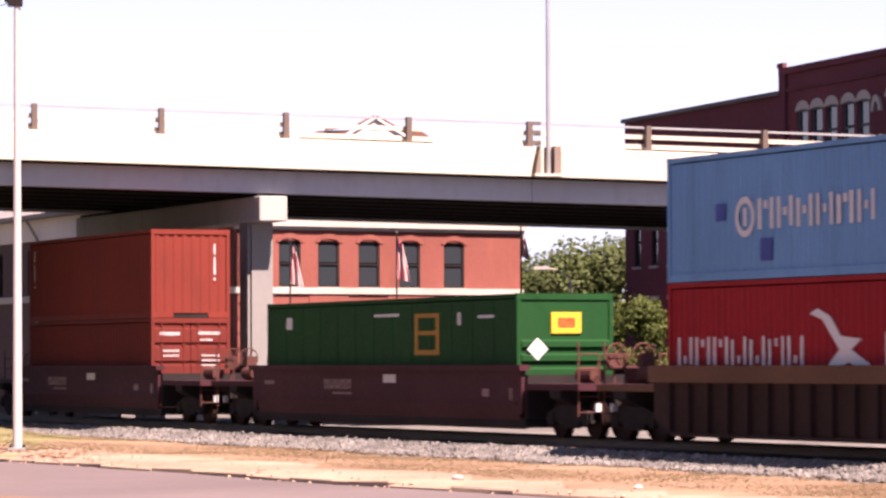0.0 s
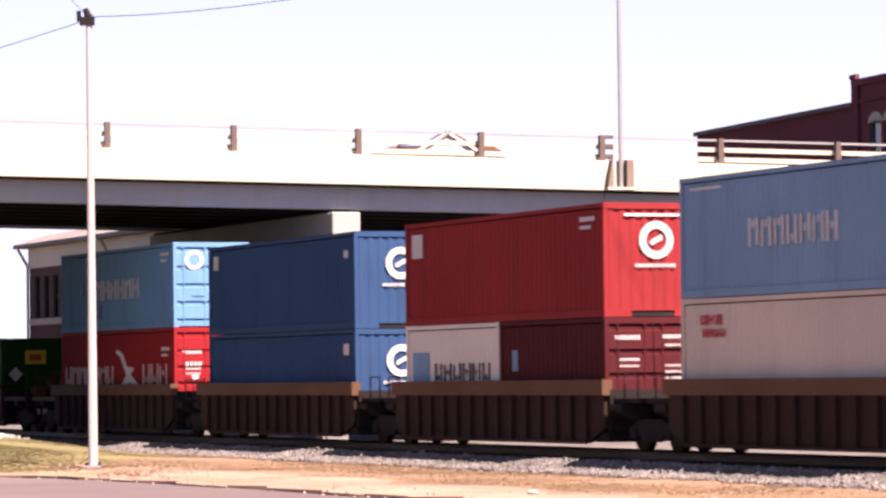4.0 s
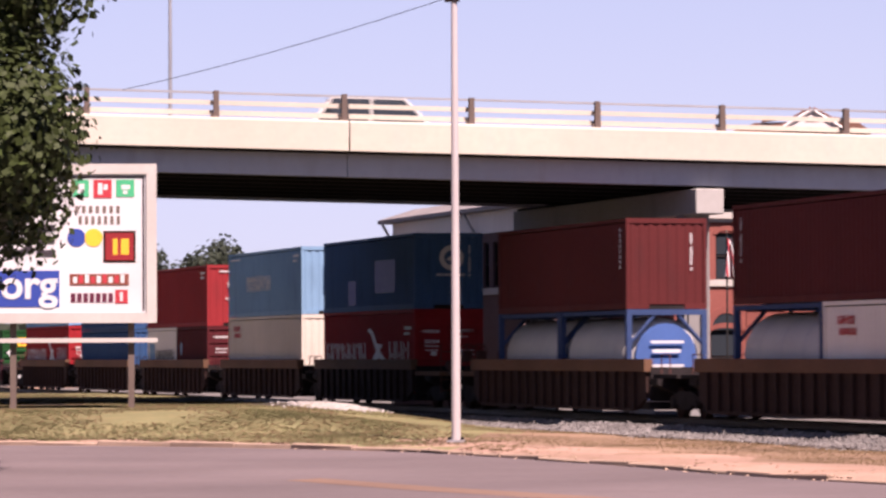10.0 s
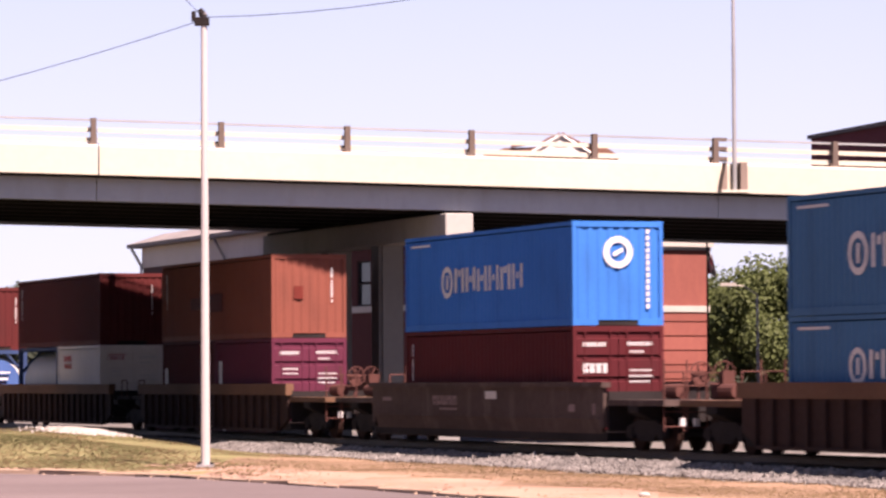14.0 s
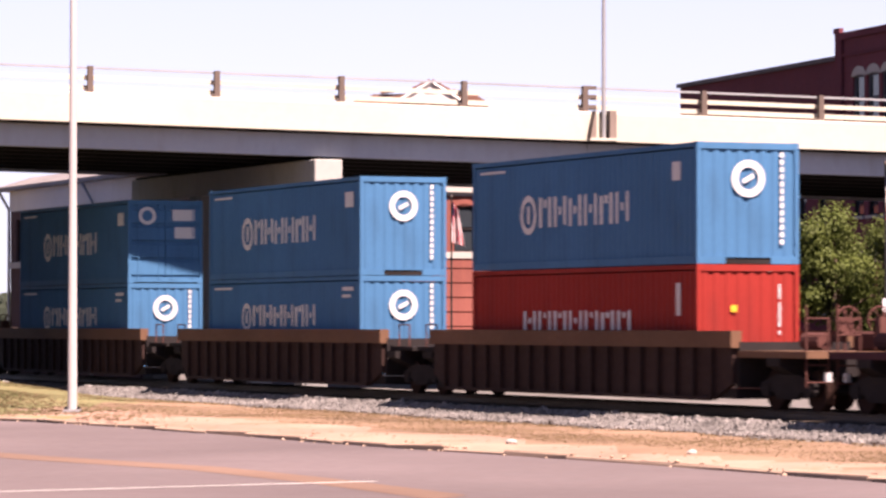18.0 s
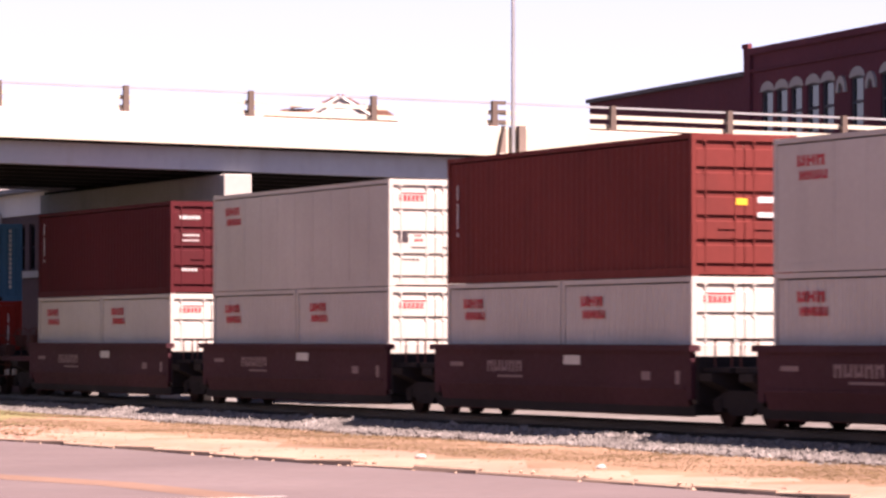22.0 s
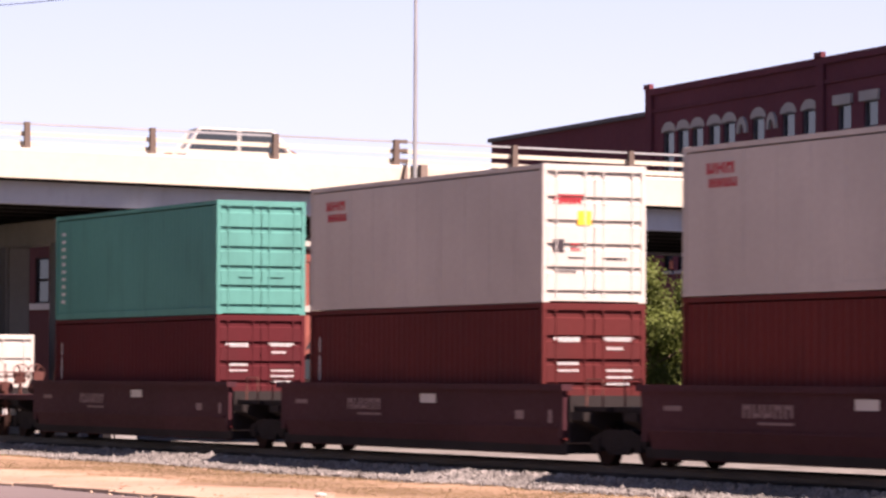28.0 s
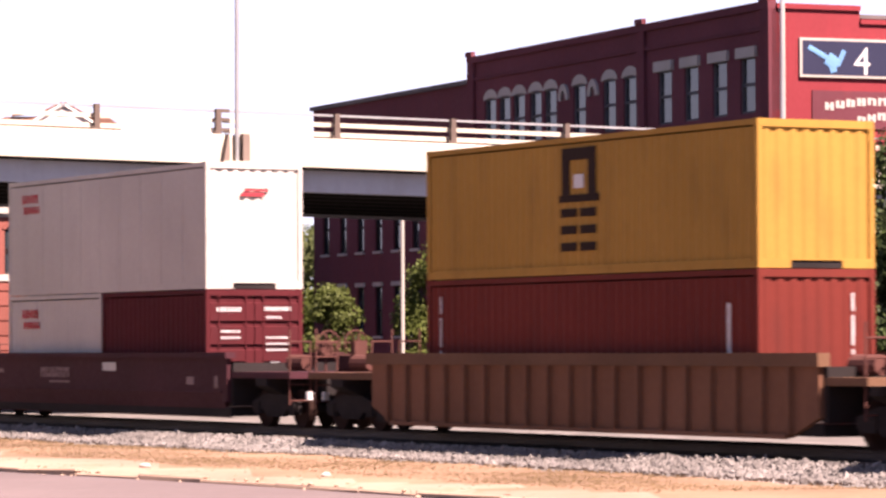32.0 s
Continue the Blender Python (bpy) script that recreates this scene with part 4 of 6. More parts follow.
            box(bm, x1 - sgn * 0.35 - 0.1, x1 - sgn * 0.35 + 0.1, 0.15, 0.45, 1.55, 1.9)
            part("brake_stand", bm, GEAR_RED, car)
            bm = bmesh.new()
            for i in range(14):
                a0, a1 = 6.28319 * i / 14, 6.28319 * (i + 1) / 14
                rod(bm, (x1 - sgn * 0.2, 0.3 + 0.27 * math.cos(a0), 1.85 + 0.27 * math.sin(a0)), (x1 - sgn * 0.2, 0.3 + 0.27 * math.cos(a1), 1.85 + 0.27 * math.sin(a1)), 0.018, None, 5, False)
            for a in (0, 1.05, 2.1):
                rod(bm, (x1 - sgn * 0.2, 0.3 - 0.27 * math.cos(a), 1.85 - 0.27 * math.sin(a)), (x1 - sgn * 0.2, 0.3 + 0.27 * math.cos(a), 1.85 + 0.27 * math.sin(a)), 0.014, None, 5, False)
            part("brake_wheel", bm, GEAR_RED, car)
            bm = boxes((min(x1 - sgn * 0.5, x1 - sgn * 1.5), max(x1 - sgn * 0.5, x1 - sgn * 1.5), -0.95, -0.5, 1.22, 1.62))
            bmesh.ops.bevel(bm, geom=bm.edges[:], offset=0.05, segments=1, affect='EDGES')
            part("air_tank", bm, GEAR_RED, car)
            bm = bmesh.new()
            rod(bm, (x1 - sgn * 0.7, 0.55, 1.42), (x1 - sgn * 1.5, 0.55, 1.42), 0.18, None, 12)
            part("brake_cylinder", bm, GEAR_RED, car)
            for yy in (-0.9, 0.9):
                part("air_hose", boxes((min(x1, x1 + sgn * 0.1), max(x1, x1 + sgn * 0.1), yy - 0.06, yy + 0.06, 0.62, 0.80)), MARK_WHITE, car)
    # reporting marks
    if style == "smooth":
        for i, sh in enumerate(strokes(1.6, 3.5, 1.04, 1.30, 5, 21, 0.36) + [(1.6, 2.9, 0.92, 0.97), (-half + 0.5, -half + 0.68, 0.85, 1.12), (half - 1.6, half - 0.9, 1.15, 1.25), (-half + 1.8, -half + 2.2, 0.92, 1.1)]):
            part("letter" if i < 5 else "marking", mark_mesh(sh, 1.396, 1.404), STENCIL, car)
        part("plate", mark_mesh((-1.3, -0.5, 1.22, 1.42), 1.396, 1.404), PAINT["tank_white"], car, "small pale plate")
    return car


def strokes(x0, x1, z0, z1, n, seed=1, ink=0.21):
    """A line of lettering that is not spelled out: for each letter a plain group of two upright bars and a dot."""
    rng = random.Random(seed)
    out, w, h = [], (x1 - x0) / n, z1 - z0
    for i in range(n):
        a, b = x0 + (i + 0.10) * w, x0 + (i + 0.90) * w
        st = ink * (b - a) * rng.uniform(0.85, 1.15)
        lo, hi = z0 + rng.choice((0.0, 0.0, 0.06)) * h, z1 - rng.choice((0.0, 0.0, 0.10)) * h
        mid, tie = (a + b) / 2, z0 + rng.choice((0.10, 0.40, 0.66)) * h
        out.append(("G", [(a, a + st, lo, z1), (b - st, b, z0, hi), (mid - 0.5 * st, mid + 0.5 * st, tie, tie + 0.26 * h)]))
    return out


def emblem_line(lo, hi, z0, z1, n, seed):
    r = (z1 - z0) * 0.66
    m = (z0 + z1) / 2 - 0.04
    return strokes(lo, hi - 2.15 * r, z0, z1, n, seed) + [("R", hi - r, m, r), (hi - 1.15 * r, hi - 0.85 * r, m - 0.45 * r, m + 0.45 * r)]


W = MARK_WHITE


def k_side(length, h):
    a = length - 0.9
    return (MARK_RED, strokes(a - 1.1, a, h - 0.58, h - 0.36, 3, 7, 0.34) + strokes(a - 1.2, a - 0.1, h - 0.84, h - 0.66, 4, 8, 0.34))


K_END = (MARK_RED, [("L", -0.95, -0.28, 2.06, 2.20, 6), (-0.90, -0.25, 2.235, 2.265)])
K_PLACARDS = [K_END, (MARK_DARK, [(-0.98, -0.72, 1.05, 1.32)]), (MARK_RED, [("L", -0.55, -0.30, 1.08, 1.14, 3), ("L", -0.55, -0.34, 1.2, 1.24, 3)]), (MARK_DARK, [("L", 0.2, 0.8, 0.9, 0.95, 6), ("L", -0.9, -0.4, 0.62, 0.67, 5)])]
ID_LINE = (W, [(0.5, 1.3, 2.2, 2.3), (0.7, 1.3, 2.02, 2.1)])
FRONT_ID = (W, [(10.2, 11.7, 2.30, 2.36)])
V_END = [(0.72, 0.765, 1.86, 2.17), (0.72, 0.765, 1.26, 1.78), (0.72, 0.765, 1.10, 1.18)]
V_CODE = (W, [(11.58, 11.63, 1.92, 2.26), (11.58, 11.63, 1.26, 1.84), (11.58, 11.63, 1.08, 1.17)])
CODE_COLUMN = [(0.76, 0.845, 2.28 - 0.155 * k, 2.39 - 0.155 * k) for k in range(13)]
DISC = [("D", 0.0, 1.82, 0.40)]
H_END = [(W, DISC), (W, CODE_COLUMN)]
LOGO = (W, [("D", 0.10, 1.74, 0.43), ("L", -0.42, 0.60, 1.12, 1.20, 11)])
DOOR_TEXT = [(W, [("L", -0.95, -0.32, 2.08, 2.18, 7), ("L", -0.85, -0.35, 1.60, 1.66, 7), ("L", -0.85, -0.35, 1.46, 1.51, 6), ("L", 0.22, 0.95, 2.10, 2.19, 9), ("L", 0.3, 0.7, 1.92, 1.98, 5), ("L", 0.3, 0.92, 1.46, 1.51, 8), ("L", 0.3, 0.92, 1.32, 1.37, 7), ("L", 0.3, 0.85, 1.18, 1.23, 7), ("L", 0.35, 0.9, 0.62, 0.68, 7), ("L", -0.9, -0.4, 0.62, 0.70, 5), (0.40, 0.62, 0.78, 0.98)])]
SWAN = [("P", [(a, c + 0.82) for a, c in ((6.1, 1.36), (5.8, 1.46), (5.3, 1.30), (4.9, 0.92), (4.1, 0.86), (4.5, 0.66), (3.6, 0.30), (4.2, 0.30), (4.6, 0.42), (5.1, 0.28), (5.5, 0.30), (4.95, 0.66), (5.25, 0.92), (5.6, 1.24))])]
FLOOR = 0.45
ST, HC = 2.591, 2.896
U = (304.74, 278.97, 259.18, 243.64, 227.79, 211.65, 196.11, 174.37, 153.78, 133.44, 109.06, 84.71, 64.72, 44.99, 23.32, 7.70, -7.95, -23.53, -38.91, -59.95, -78.10, -96.25, -118.29, -141.20, -161.2)


def up(i):
    return FLOOR + (HC if i in (2, 5, 6, 19, 20, 21) else ST) + 0.012


def build_train():
    con = container
    con(U[0], FLOOR, "brown_red", end="doors", label="dull red ribbed container in the well of the car", end_marks=DOOR_TEXT)
    con(U[0], up(0), "orange_red", label="orange-red corrugated container stacked on a red one", marks=[V_CODE], end_marks=[(W, V_END)])
    con(U[1], FLOOR - 0.06, "green", length=16.15, height=HC, end="ribbed", walls="flat", label="long green container with a ribbed end, alone in its well",
        marks=[(W, [(1.3, 2.2, 2.35, 2.42), (7.0, 8.6, 2.45, 2.52), (14.3, 14.7, 2.2, 2.5), (14.9, 15.2, 0.8, 1.05), (2.6, 2.9, 1.0, 1.25), (3.2, 3.4, 2.2, 2.5)]), (PAINT["yellow"], [("G", [(4.5, 6.0, 2.40, 2.50), (4.5, 6.0, 1.98, 2.08), (4.5, 6.0, 1.50, 1.62), (4.5, 4.7, 1.621, 1.979), (5.8, 6.0, 1.621, 1.979), (4.5, 4.7, 2.081, 2.399), (5.8, 6.0, 2.081, 2.399)])])],
        end_marks=[(MARK_YELLOW, [(-0.35, 0.40, 1.98, 2.46)]), (MARK_RED, [(-0.2, 0.25, 2.1, 2.34)]), (W, [("Q", -0.72, 1.62, 0.26), (0.1, 0.45, 1.05, 1.15)])])
    con(U[2], FLOOR, "hb_red", height=HC, end="doors", label="bright red corrugated container with white lettering in the well",
        marks=[(W, strokes(6.3, 11.8, 1.16, 1.76, 7, 2, 0.15) + SWAN + strokes(0.7, 3.3, 1.18, 1.80, 3, 4, 0.15)), ID_LINE], end_marks=DOOR_TEXT + [(W, [("L", -0.85, -0.3, 1.72, 1.84, 4), (-0.65, -0.45, 1.30, 1.44)])])
    con(U[2], up(2), "sky_blue", end="doors", label="light blue container with white lettering, stacked on a red one",
        marks=[(W, emblem_line(3.5, 9.15, 0.98, 1.60, 6, 3)), (MARK_BLUE, [(9.6, 10.0, 1.2, 1.55), (7.6, 8.1, 0.35, 0.8)]), ID_LINE], end_marks=[(W, [(-0.55, 2.05, 0.3), (0.2, 0.9, 1.9, 2.2), (0.2, 0.9, 1.2, 1.45)])])
    con(U[3], FLOOR, "deep_blue", label="dark blue container with a round white emblem in the well", end_marks=[LOGO], marks=[(W, [(0.5, 0.9, 1.9, 2.2)])])
    con(U[3], up(3), "deep_blue", label="dark blue container with a round white emblem, stacked on another", end_marks=[LOGO], marks=[(W, [(11.3, 11.7, 1.9, 2.3), (0.5, 0.8, 1.9, 2.1)])])
    con(U[4], FLOOR, "maroon", length=6.058, end="doors", label="short dark maroon container beside a white one in the well", end_marks=DOOR_TEXT, marks=[(PAINT["pale_blue"], [(5.0, 5.3, 1.4, 1.9)])])
    con(U[4] + 6.13, FLOOR, "white", length=6.058, label="short white container with dark lettering in the well", marks=[(MARK_DARK, strokes(0.5, 4.2, 1.16, 1.62, 6, 9)), (PAINT["pale_blue"], [(4.5, 5.6, 1.1, 1.9)])])
    con(U[4], up(4), "red", label="red corrugated container with a round white emblem on its end", marks=[(W, [(11.0, 11.7, 1.7, 2.3)]), ID_LINE], end_marks=[LOGO, (W, [(-0.7, 0.7, 2.28, 2.34)])])
    con(U[5], FLOOR, "cream", height=HC, label="cream container with red lettering in the well", marks=[k_side(12.19, HC)], end_marks=[(MARK_RED, [(0.1, 0.95, 1.9, 2.1)])])
    con(U[5], up(5), "pale_blue", label="pale blue corrugated container with white lettering, stacked on a cream one", marks=[(W, strokes(5.0, 9.0, 1.0, 1.6, 7, 6)), FRONT_ID, ID_LINE], end_marks=[(PAINT["slate_blue"], [(-0.35, -0.2, 0.8, 1.9)])])
    con(U[6], FLOOR, "hb_red", height=HC, end="doors", label="bright red container with white lettering and a bird shape",
        marks=[(W, strokes(6.3, 11.8, 1.16, 1.76, 7, 2, 0.15) + SWAN + strokes(0.7, 3.3, 1.18, 1.80, 3, 4, 0.15)), ID_LINE], end_marks=DOOR_TEXT + [(W, [("L", -0.85, -0.3, 1.72, 1.84, 4), (-0.65, -0.45, 1.30, 1.44)])])
    con(U[6], up(6), "slate_blue", label="slate blue container with dark side patches and a white emblem", marks=[(MARK_BLUE, [(2.4, 5.1, 0.6, 1.75), (7.6, 8.7, 0.2, 1.1)])], end_marks=[LOGO, (W, V_END)])
    tank_container(U[7] + 6.13, FLOOR, "white tank in a blue steel frame, in the well")
    tank_container(U[7], FLOOR, "white tank in a blue steel frame with white plates")
    con(U[7], up(7), "rust_red", label="dark red-brown corrugated container stacked on two tank containers", marks=[(W, [(0.5, 0.59, 2.2 - 0.15 * k, 2.3 - 0.15 * k) for k in range(8)])], end_marks=[(W, V_END)])
    tank_container(U[8] + 6.13, FLOOR, "white tank in a blue steel frame beside a white container")
    con(U[8], FLOOR, "white", length=6.058, end="doors", label="short white container with red lettering in the well", marks=[k_side(6.058, ST)], end_marks=[K_END] + DOOR_TEXT)
    con(U[8], up(8), "rust_red", label="red-brown container stacked on a tank and a white container", marks=[V_CODE], end_marks=[(W, V_END)])
    con(U[9], FLOOR, "plum", length=6.058, end="doors", label="short plum-purple container in the well", marks=[(W, [(5.3, 5.6, 1.0, 1.9)])], end_marks=DOOR_TEXT)
    con(U[9] + 6.13, FLOOR, "maroon", length=6.058, label="short dark red container in the well", marks=[(W, [(5.4, 5.75, 0.8, 1.7)])])
    con(U[9], up(9), "brown", label="brown corrugated container with two dark patches", marks=[(PAINT["maroon"], [(7.5, 8.8, 1.0, 1.4), (5.2, 6.6, 0.9, 1.5)]), V_CODE], end_marks=[(W, V_END), (PAINT["brown_red"], [(-0.5, -0.2, 1.2, 1.6)])])
    con(U[10], FLOOR, "maroon", end="doors", label="dark maroon container with white door lettering, in the well", marks=[V_CODE], end_marks=DOOR_TEXT + [(W, [("L", -0.95, -0.25, 1.42, 1.66, 4)])])
    con(U[10], up(10), "bright_blue", label="bright blue container with white lettering, stacked on a maroon one", marks=[(W, emblem_line(3.3, 9.3, 1.0, 1.65, 6, 3)), FRONT_ID], end_marks=H_END)
    for i, rear in ((11, "doors"), (12, "wall")):
        con(U[i], FLOOR, "mid_blue", label="blue container with white lettering in the well of the car", marks=[(W, emblem_line(3.3, 9.3, 1.25, 1.85, 6, 3)), FRONT_ID, ID_LINE], end_marks=H_END)
        con(U[i], up(i), "mid_blue", end=rear, label="blue container with white lettering, stacked on another blue one", marks=[(W, emblem_line(3.3, 9.3, 0.95, 1.65, 6, 3)), FRONT_ID, (W, [(0.5, 1.1, 1.8, 2.2)])], end_marks=H_END if rear == "wall" else [(W, [(-0.6, 2.1, 0.28), (0.2, 0.95, 1.95, 2.3), (0.3, 0.95, 1.4, 1.75)])])
    con(U[13], FLOOR, "vermilion", label="bright red container with white lettering in the well of the car", marks=[(W, strokes(3.2, 9.2, 1.14, 1.62, 7, 5)), (W, [(0.8, 1.0, 1.5, 2.2)])], end_marks=[(MARK_YELLOW, [(-0.42, -0.28, 1.58, 1.72)]), (W, V_END)])
    con(U[13], up(13), "mid_blue", label="blue container with white lettering, stacked on a red one", marks=[(W, emblem_line(3.3, 9.3, 0.95, 1.65, 6, 3)), FRONT_ID, (W, [(0.8, 1.2, 1.8, 2.2)])], end_marks=H_END)
    for i in (14, 15, 16, 17, 18):
        con(U[i], FLOOR, "light_grey", length=6.058, end="doors", label="short light grey container with red lettering in the well", marks=[k_side(6.058, ST)], end_marks=[K_END])
        con(U[i] + 6.13, FLOOR, "light_grey", length=6.058, label="short light grey container with red lettering beside its twin", marks=[k_side(6.058, ST)])
    con(U[14], up(14), "maroon", end="doors", label="dark maroon container with white lettering on its doors", marks=[V_CODE], end_marks=DOOR_TEXT)
    con(U[15], up(15), "light_grey", end="doors", walls="flat", label="light grey smooth-sided container with red lettering", marks=[k_side(12.19, ST)], end_marks=K_PLACARDS)
    con(U[16], up(16), "worn_rust", height=HC, end="doors", label="rust-red corrugated container with an orange-red door end", marks=[V_CODE], end_marks=[(MARK_YELLOW, [(-0.2, 0.05, 1.45, 1.58)]), (W, [(0.3, 0.9, 1.5, 1.62), (0.3, 0.9, 1.2, 1.3)])])
    con(U[17], up(17), "light_grey", end="doors", walls="flat", label="light grey smooth-sided container with red lettering and cream doors", marks=[k_side(12.19, ST)], end_marks=K_PLACARDS)
    con(U[19], FLOOR, "maroon", height=HC, end="doors", label="dark maroon container with a door end in a deep well", marks=[V_CODE], end_marks=DOOR_TEXT + [(MARK_YELLOW, [(-0.95, -0.45, 0.42, 0.58)])])
    con(U[19], up(19), "teal", height=HC, end="doors", label="teal container with white upright lettering, stacked on a maroon one", marks=[(W, [(11.38, 11.66, 0.45 + 0.21 * k, 0.54 + 0.21 * k) for k in range(10)])])
    for i, low in ((20, "rust_red"), (21, "dark_red")):
        con(U[i], FLOOR, low, height=HC, end="doors", label="dark red-brown container with a red door end in a deep well", marks=[V_CODE] if i == 20 else [], end_marks=DOOR_TEXT)
        con(U[i], up(i), "light_grey", height=HC, end="doors", walls="flat", label="tall light grey container with red lettering and cream doors", marks=[k_side(12.19, HC)], end_marks=K_PLACARDS + [(MARK_YELLOW, [(-0.4, -0.08, 1.62, 1.92)])])
    con(U[22], FLOOR + 0.05, "maroon", length=6.058, end="doors", label="short dark maroon container with a red door end in the well", end_marks=DOOR_TEXT)
    con(U[22] + 6.13, FLOOR + 0.05, "light_grey", length=6.058, label="short light grey container with red lettering in the well", marks=[k_side(6.058, ST)])
    con(U[22], up(22) + 0.05, "light_grey", height=HC, walls="flat", label="tall light grey container with red lettering and cream end", marks=[k_side(12.19, HC)], end_marks=[(MARK_RED, [(-0.35, 0.25, 2.12, 2.20), (-0.25, 0.35, 2.24, 2.30)])])
    con(U[23], FLOOR + 0.05, "brown_red", label="red-brown corrugated container in a ribbed tan well", marks=[V_CODE, (W, [(0.9, 1.0, 0.9, 2.0)])], end_marks=[(W, V_END)])
    con(U[23], up(23) + 0.05, "yellow", label="ochre yellow container with a dark square emblem on its side", marks=[(MARK_BROWN, [("G", [(5.5, 6.75, 2.15, 2.38), (5.5, 5.78, 1.50, 2.149), (6.47, 6.75, 1.50, 2.149), (5.40, 6.85, 1.36, 1.499)]), ("G", [(6.22, 6.80, 1.08, 1.24), (6.22, 6.80, 0.76, 0.92), (6.22, 6.80, 0.44, 0.60)]), ("G", [(5.50, 6.08, 1.08, 1.24), (5.50, 6.08, 0.76, 0.92), (5.50, 6.08, 0.44, 0.60)])]), (W, [(5.95, 6.30, 1.62, 1.88)])])
    con(U[24], up(24), "yellow", label="ochre yellow container on the following car", marks=[V_CODE])
    con(U[24], FLOOR, "brown_red", label="red-brown container in the well of the following car", marks=[V_CODE])

    def mid(i, length=12.19):
        return U[i] + length / 2
    cars = []
    cars.append((mid(0), 7.2, "smooth", "end", "end"))
    cars.append((mid(1, 16.15), 8.7, "smooth", "end", "end"))
    for i in range(2, 7):
        cars.append((mid(i), 6.4, "ribbed", "end" if i == 6 else "joint", "end" if i == 2 else "joint"))
    for i in range(7, 10):
        cars.append((mid(i), 8.2, "ribbed", "end" if i == 9 else "joint", "end" if i == 7 else "joint"))
    cars.append((mid(10), 8.4, "smooth", "end", "end"))
    for i in range(11, 14):
        cars.append((mid(i), 8.1, "ribbed", "end" if i == 13 else "joint", "end" if i == 11 else "joint"))
    for i in range(14, 19):
        cars.append((mid(i), 6.4, "smooth", "end" if i == 18 else "joint", "end" if i == 14 else "joint"))
    for i in range(19, 22):
        cars.append((mid(i), 7.4, "smooth", "end" if i == 21 else "joint", "end" if i == 19 else "joint"))
    cars.append((mid(22), 7.6, "smooth", "end", "end"))
    cars.append((mid(23), 8.2, "ribbed", "end", "end"))
    cars.append((mid(24), 8.2, "ribbed", "end", "end"))
    for k, (m, half, style, rear, front) in enumerate(cars):
        fg = (cars[k - 1][0] - cars[k - 1][1] - m - half) / 2 if k else 2.2
        rg = (m - half - cars[k + 1][0] - cars[k + 1][1]) / 2 if k + 1 < len(cars) else 2.2
        if front == "end":
            fg = max(1.0, fg - 0.45)
        if rear == "end":
            rg = max(1.0, rg - 0.45)
        name = ("grey-brown smooth well car with worn patches" if k == 10 else "smooth brown well car of an intermodal train") if style == "smooth" else ("tan ribbed well car with rust stains" if k == 23 else "dark ribbed well car with a tan top chord")
        well_car(m, half, style, rg, fg, rear, front, name)


# ---- buildings ----


def window_part(parent, x, y, z, w, h, hood=0.0, frame_mat=None):
    """A window in a wall whose face looks along local -y: frame, two panes, sill and, if there is one, a hood."""
    win = part("window", boxes((-w / 2, -w / 2 + 0.09, -0.06, 0.10, 0, h), (w / 2 - 0.09, w / 2, -0.06, 0.10, 0, h), (-w / 2, w / 2, -0.06, 0.10, h - 0.09, h), (-w / 2, w / 2, -0.06, 0.10, 0, 0.09), (-w / 2, w / 2, -0.05, 0.10, h / 2 - 0.04, h / 2 + 0.04)), frame_mat or STEEL_DARK, parent, at=pose(x, y, z))
    for k in (0, 1):
        part("pane", boxes((-w / 2 + 0.09, w / 2 - 0.09, 0.02, 0.03, 0.09 + k * h / 2, h / 2 - 0.04 + k * (h / 2 - 0.05))), PANE, win)
    if hood:
        bm = arch(w / 2 + 0.16, hood, w / 2 - 0.06, 0.06, -0.14, 0.05)
        part("hood", bm, STONE_WHITE, win, "pale stone hood", at=pose(0, 0, h - 0.05))
    return win


def wall_with_holes(bm, length, z0, z1, holes, y0=0.0, y1=0.35):
    """One wall along +x, face at y0, with openings (x0, x1, za, zb) right through it."""
    def lines(vals):
        out = []
        for v in sorted(vals):
            if not out or v - out[-1] > 1e-4:
                out.append(v)
        return out
    xs = lines([0.0, length] + [h[0] for h in holes] + [h[1] for h in holes])
    zs = lines([z0, z1] + [h[2] for h in holes] + [h[3] for h in holes])
    nx, nz = len(xs) - 1, len(zs) - 1
    solid = [[not any(h[0] < (xs[i] + xs[i + 1]) / 2 < h[1] and h[2] < (zs[j] + zs[j + 1]) / 2 < h[3] for h in holes) for j in range(nz)] for i in range(nx)]
    grid = {}

    def v(i, j, s):
        if (i, j, s) not in grid:
            grid[i, j, s] = bm.verts.new((xs[i], y1 if s else y0, zs[j]))
        return grid[i, j, s]

    def full(i, j):
        return 0 <= i < nx and 0 <= j < nz and solid[i][j]
    for i in range(nx):
        for j in range(nz):
            if not solid[i][j]:
                continue
            bm.faces.new((v(i, j, 0), v(i + 1, j, 0), v(i + 1, j + 1, 0), v(i, j + 1, 0)))
            bm.faces.new((v(i, j, 1), v(i, j + 1, 1), v(i + 1, j + 1, 1), v(i + 1, j, 1)))
            for (di, dj), (a, b) in (((-1, 0), ((i, j), (i, j + 1))), ((1, 0), ((i + 1, j), (i + 1, j + 1))), ((0, -1), ((i, j), (i + 1, j))), ((0, 1), ((i, j + 1), (i + 1, j + 1)))):
                if not full(i + di, j + dj):
                    bm.faces.new((v(*a, 0), v(*b, 0), v(*b, 1), v(*a, 1)))


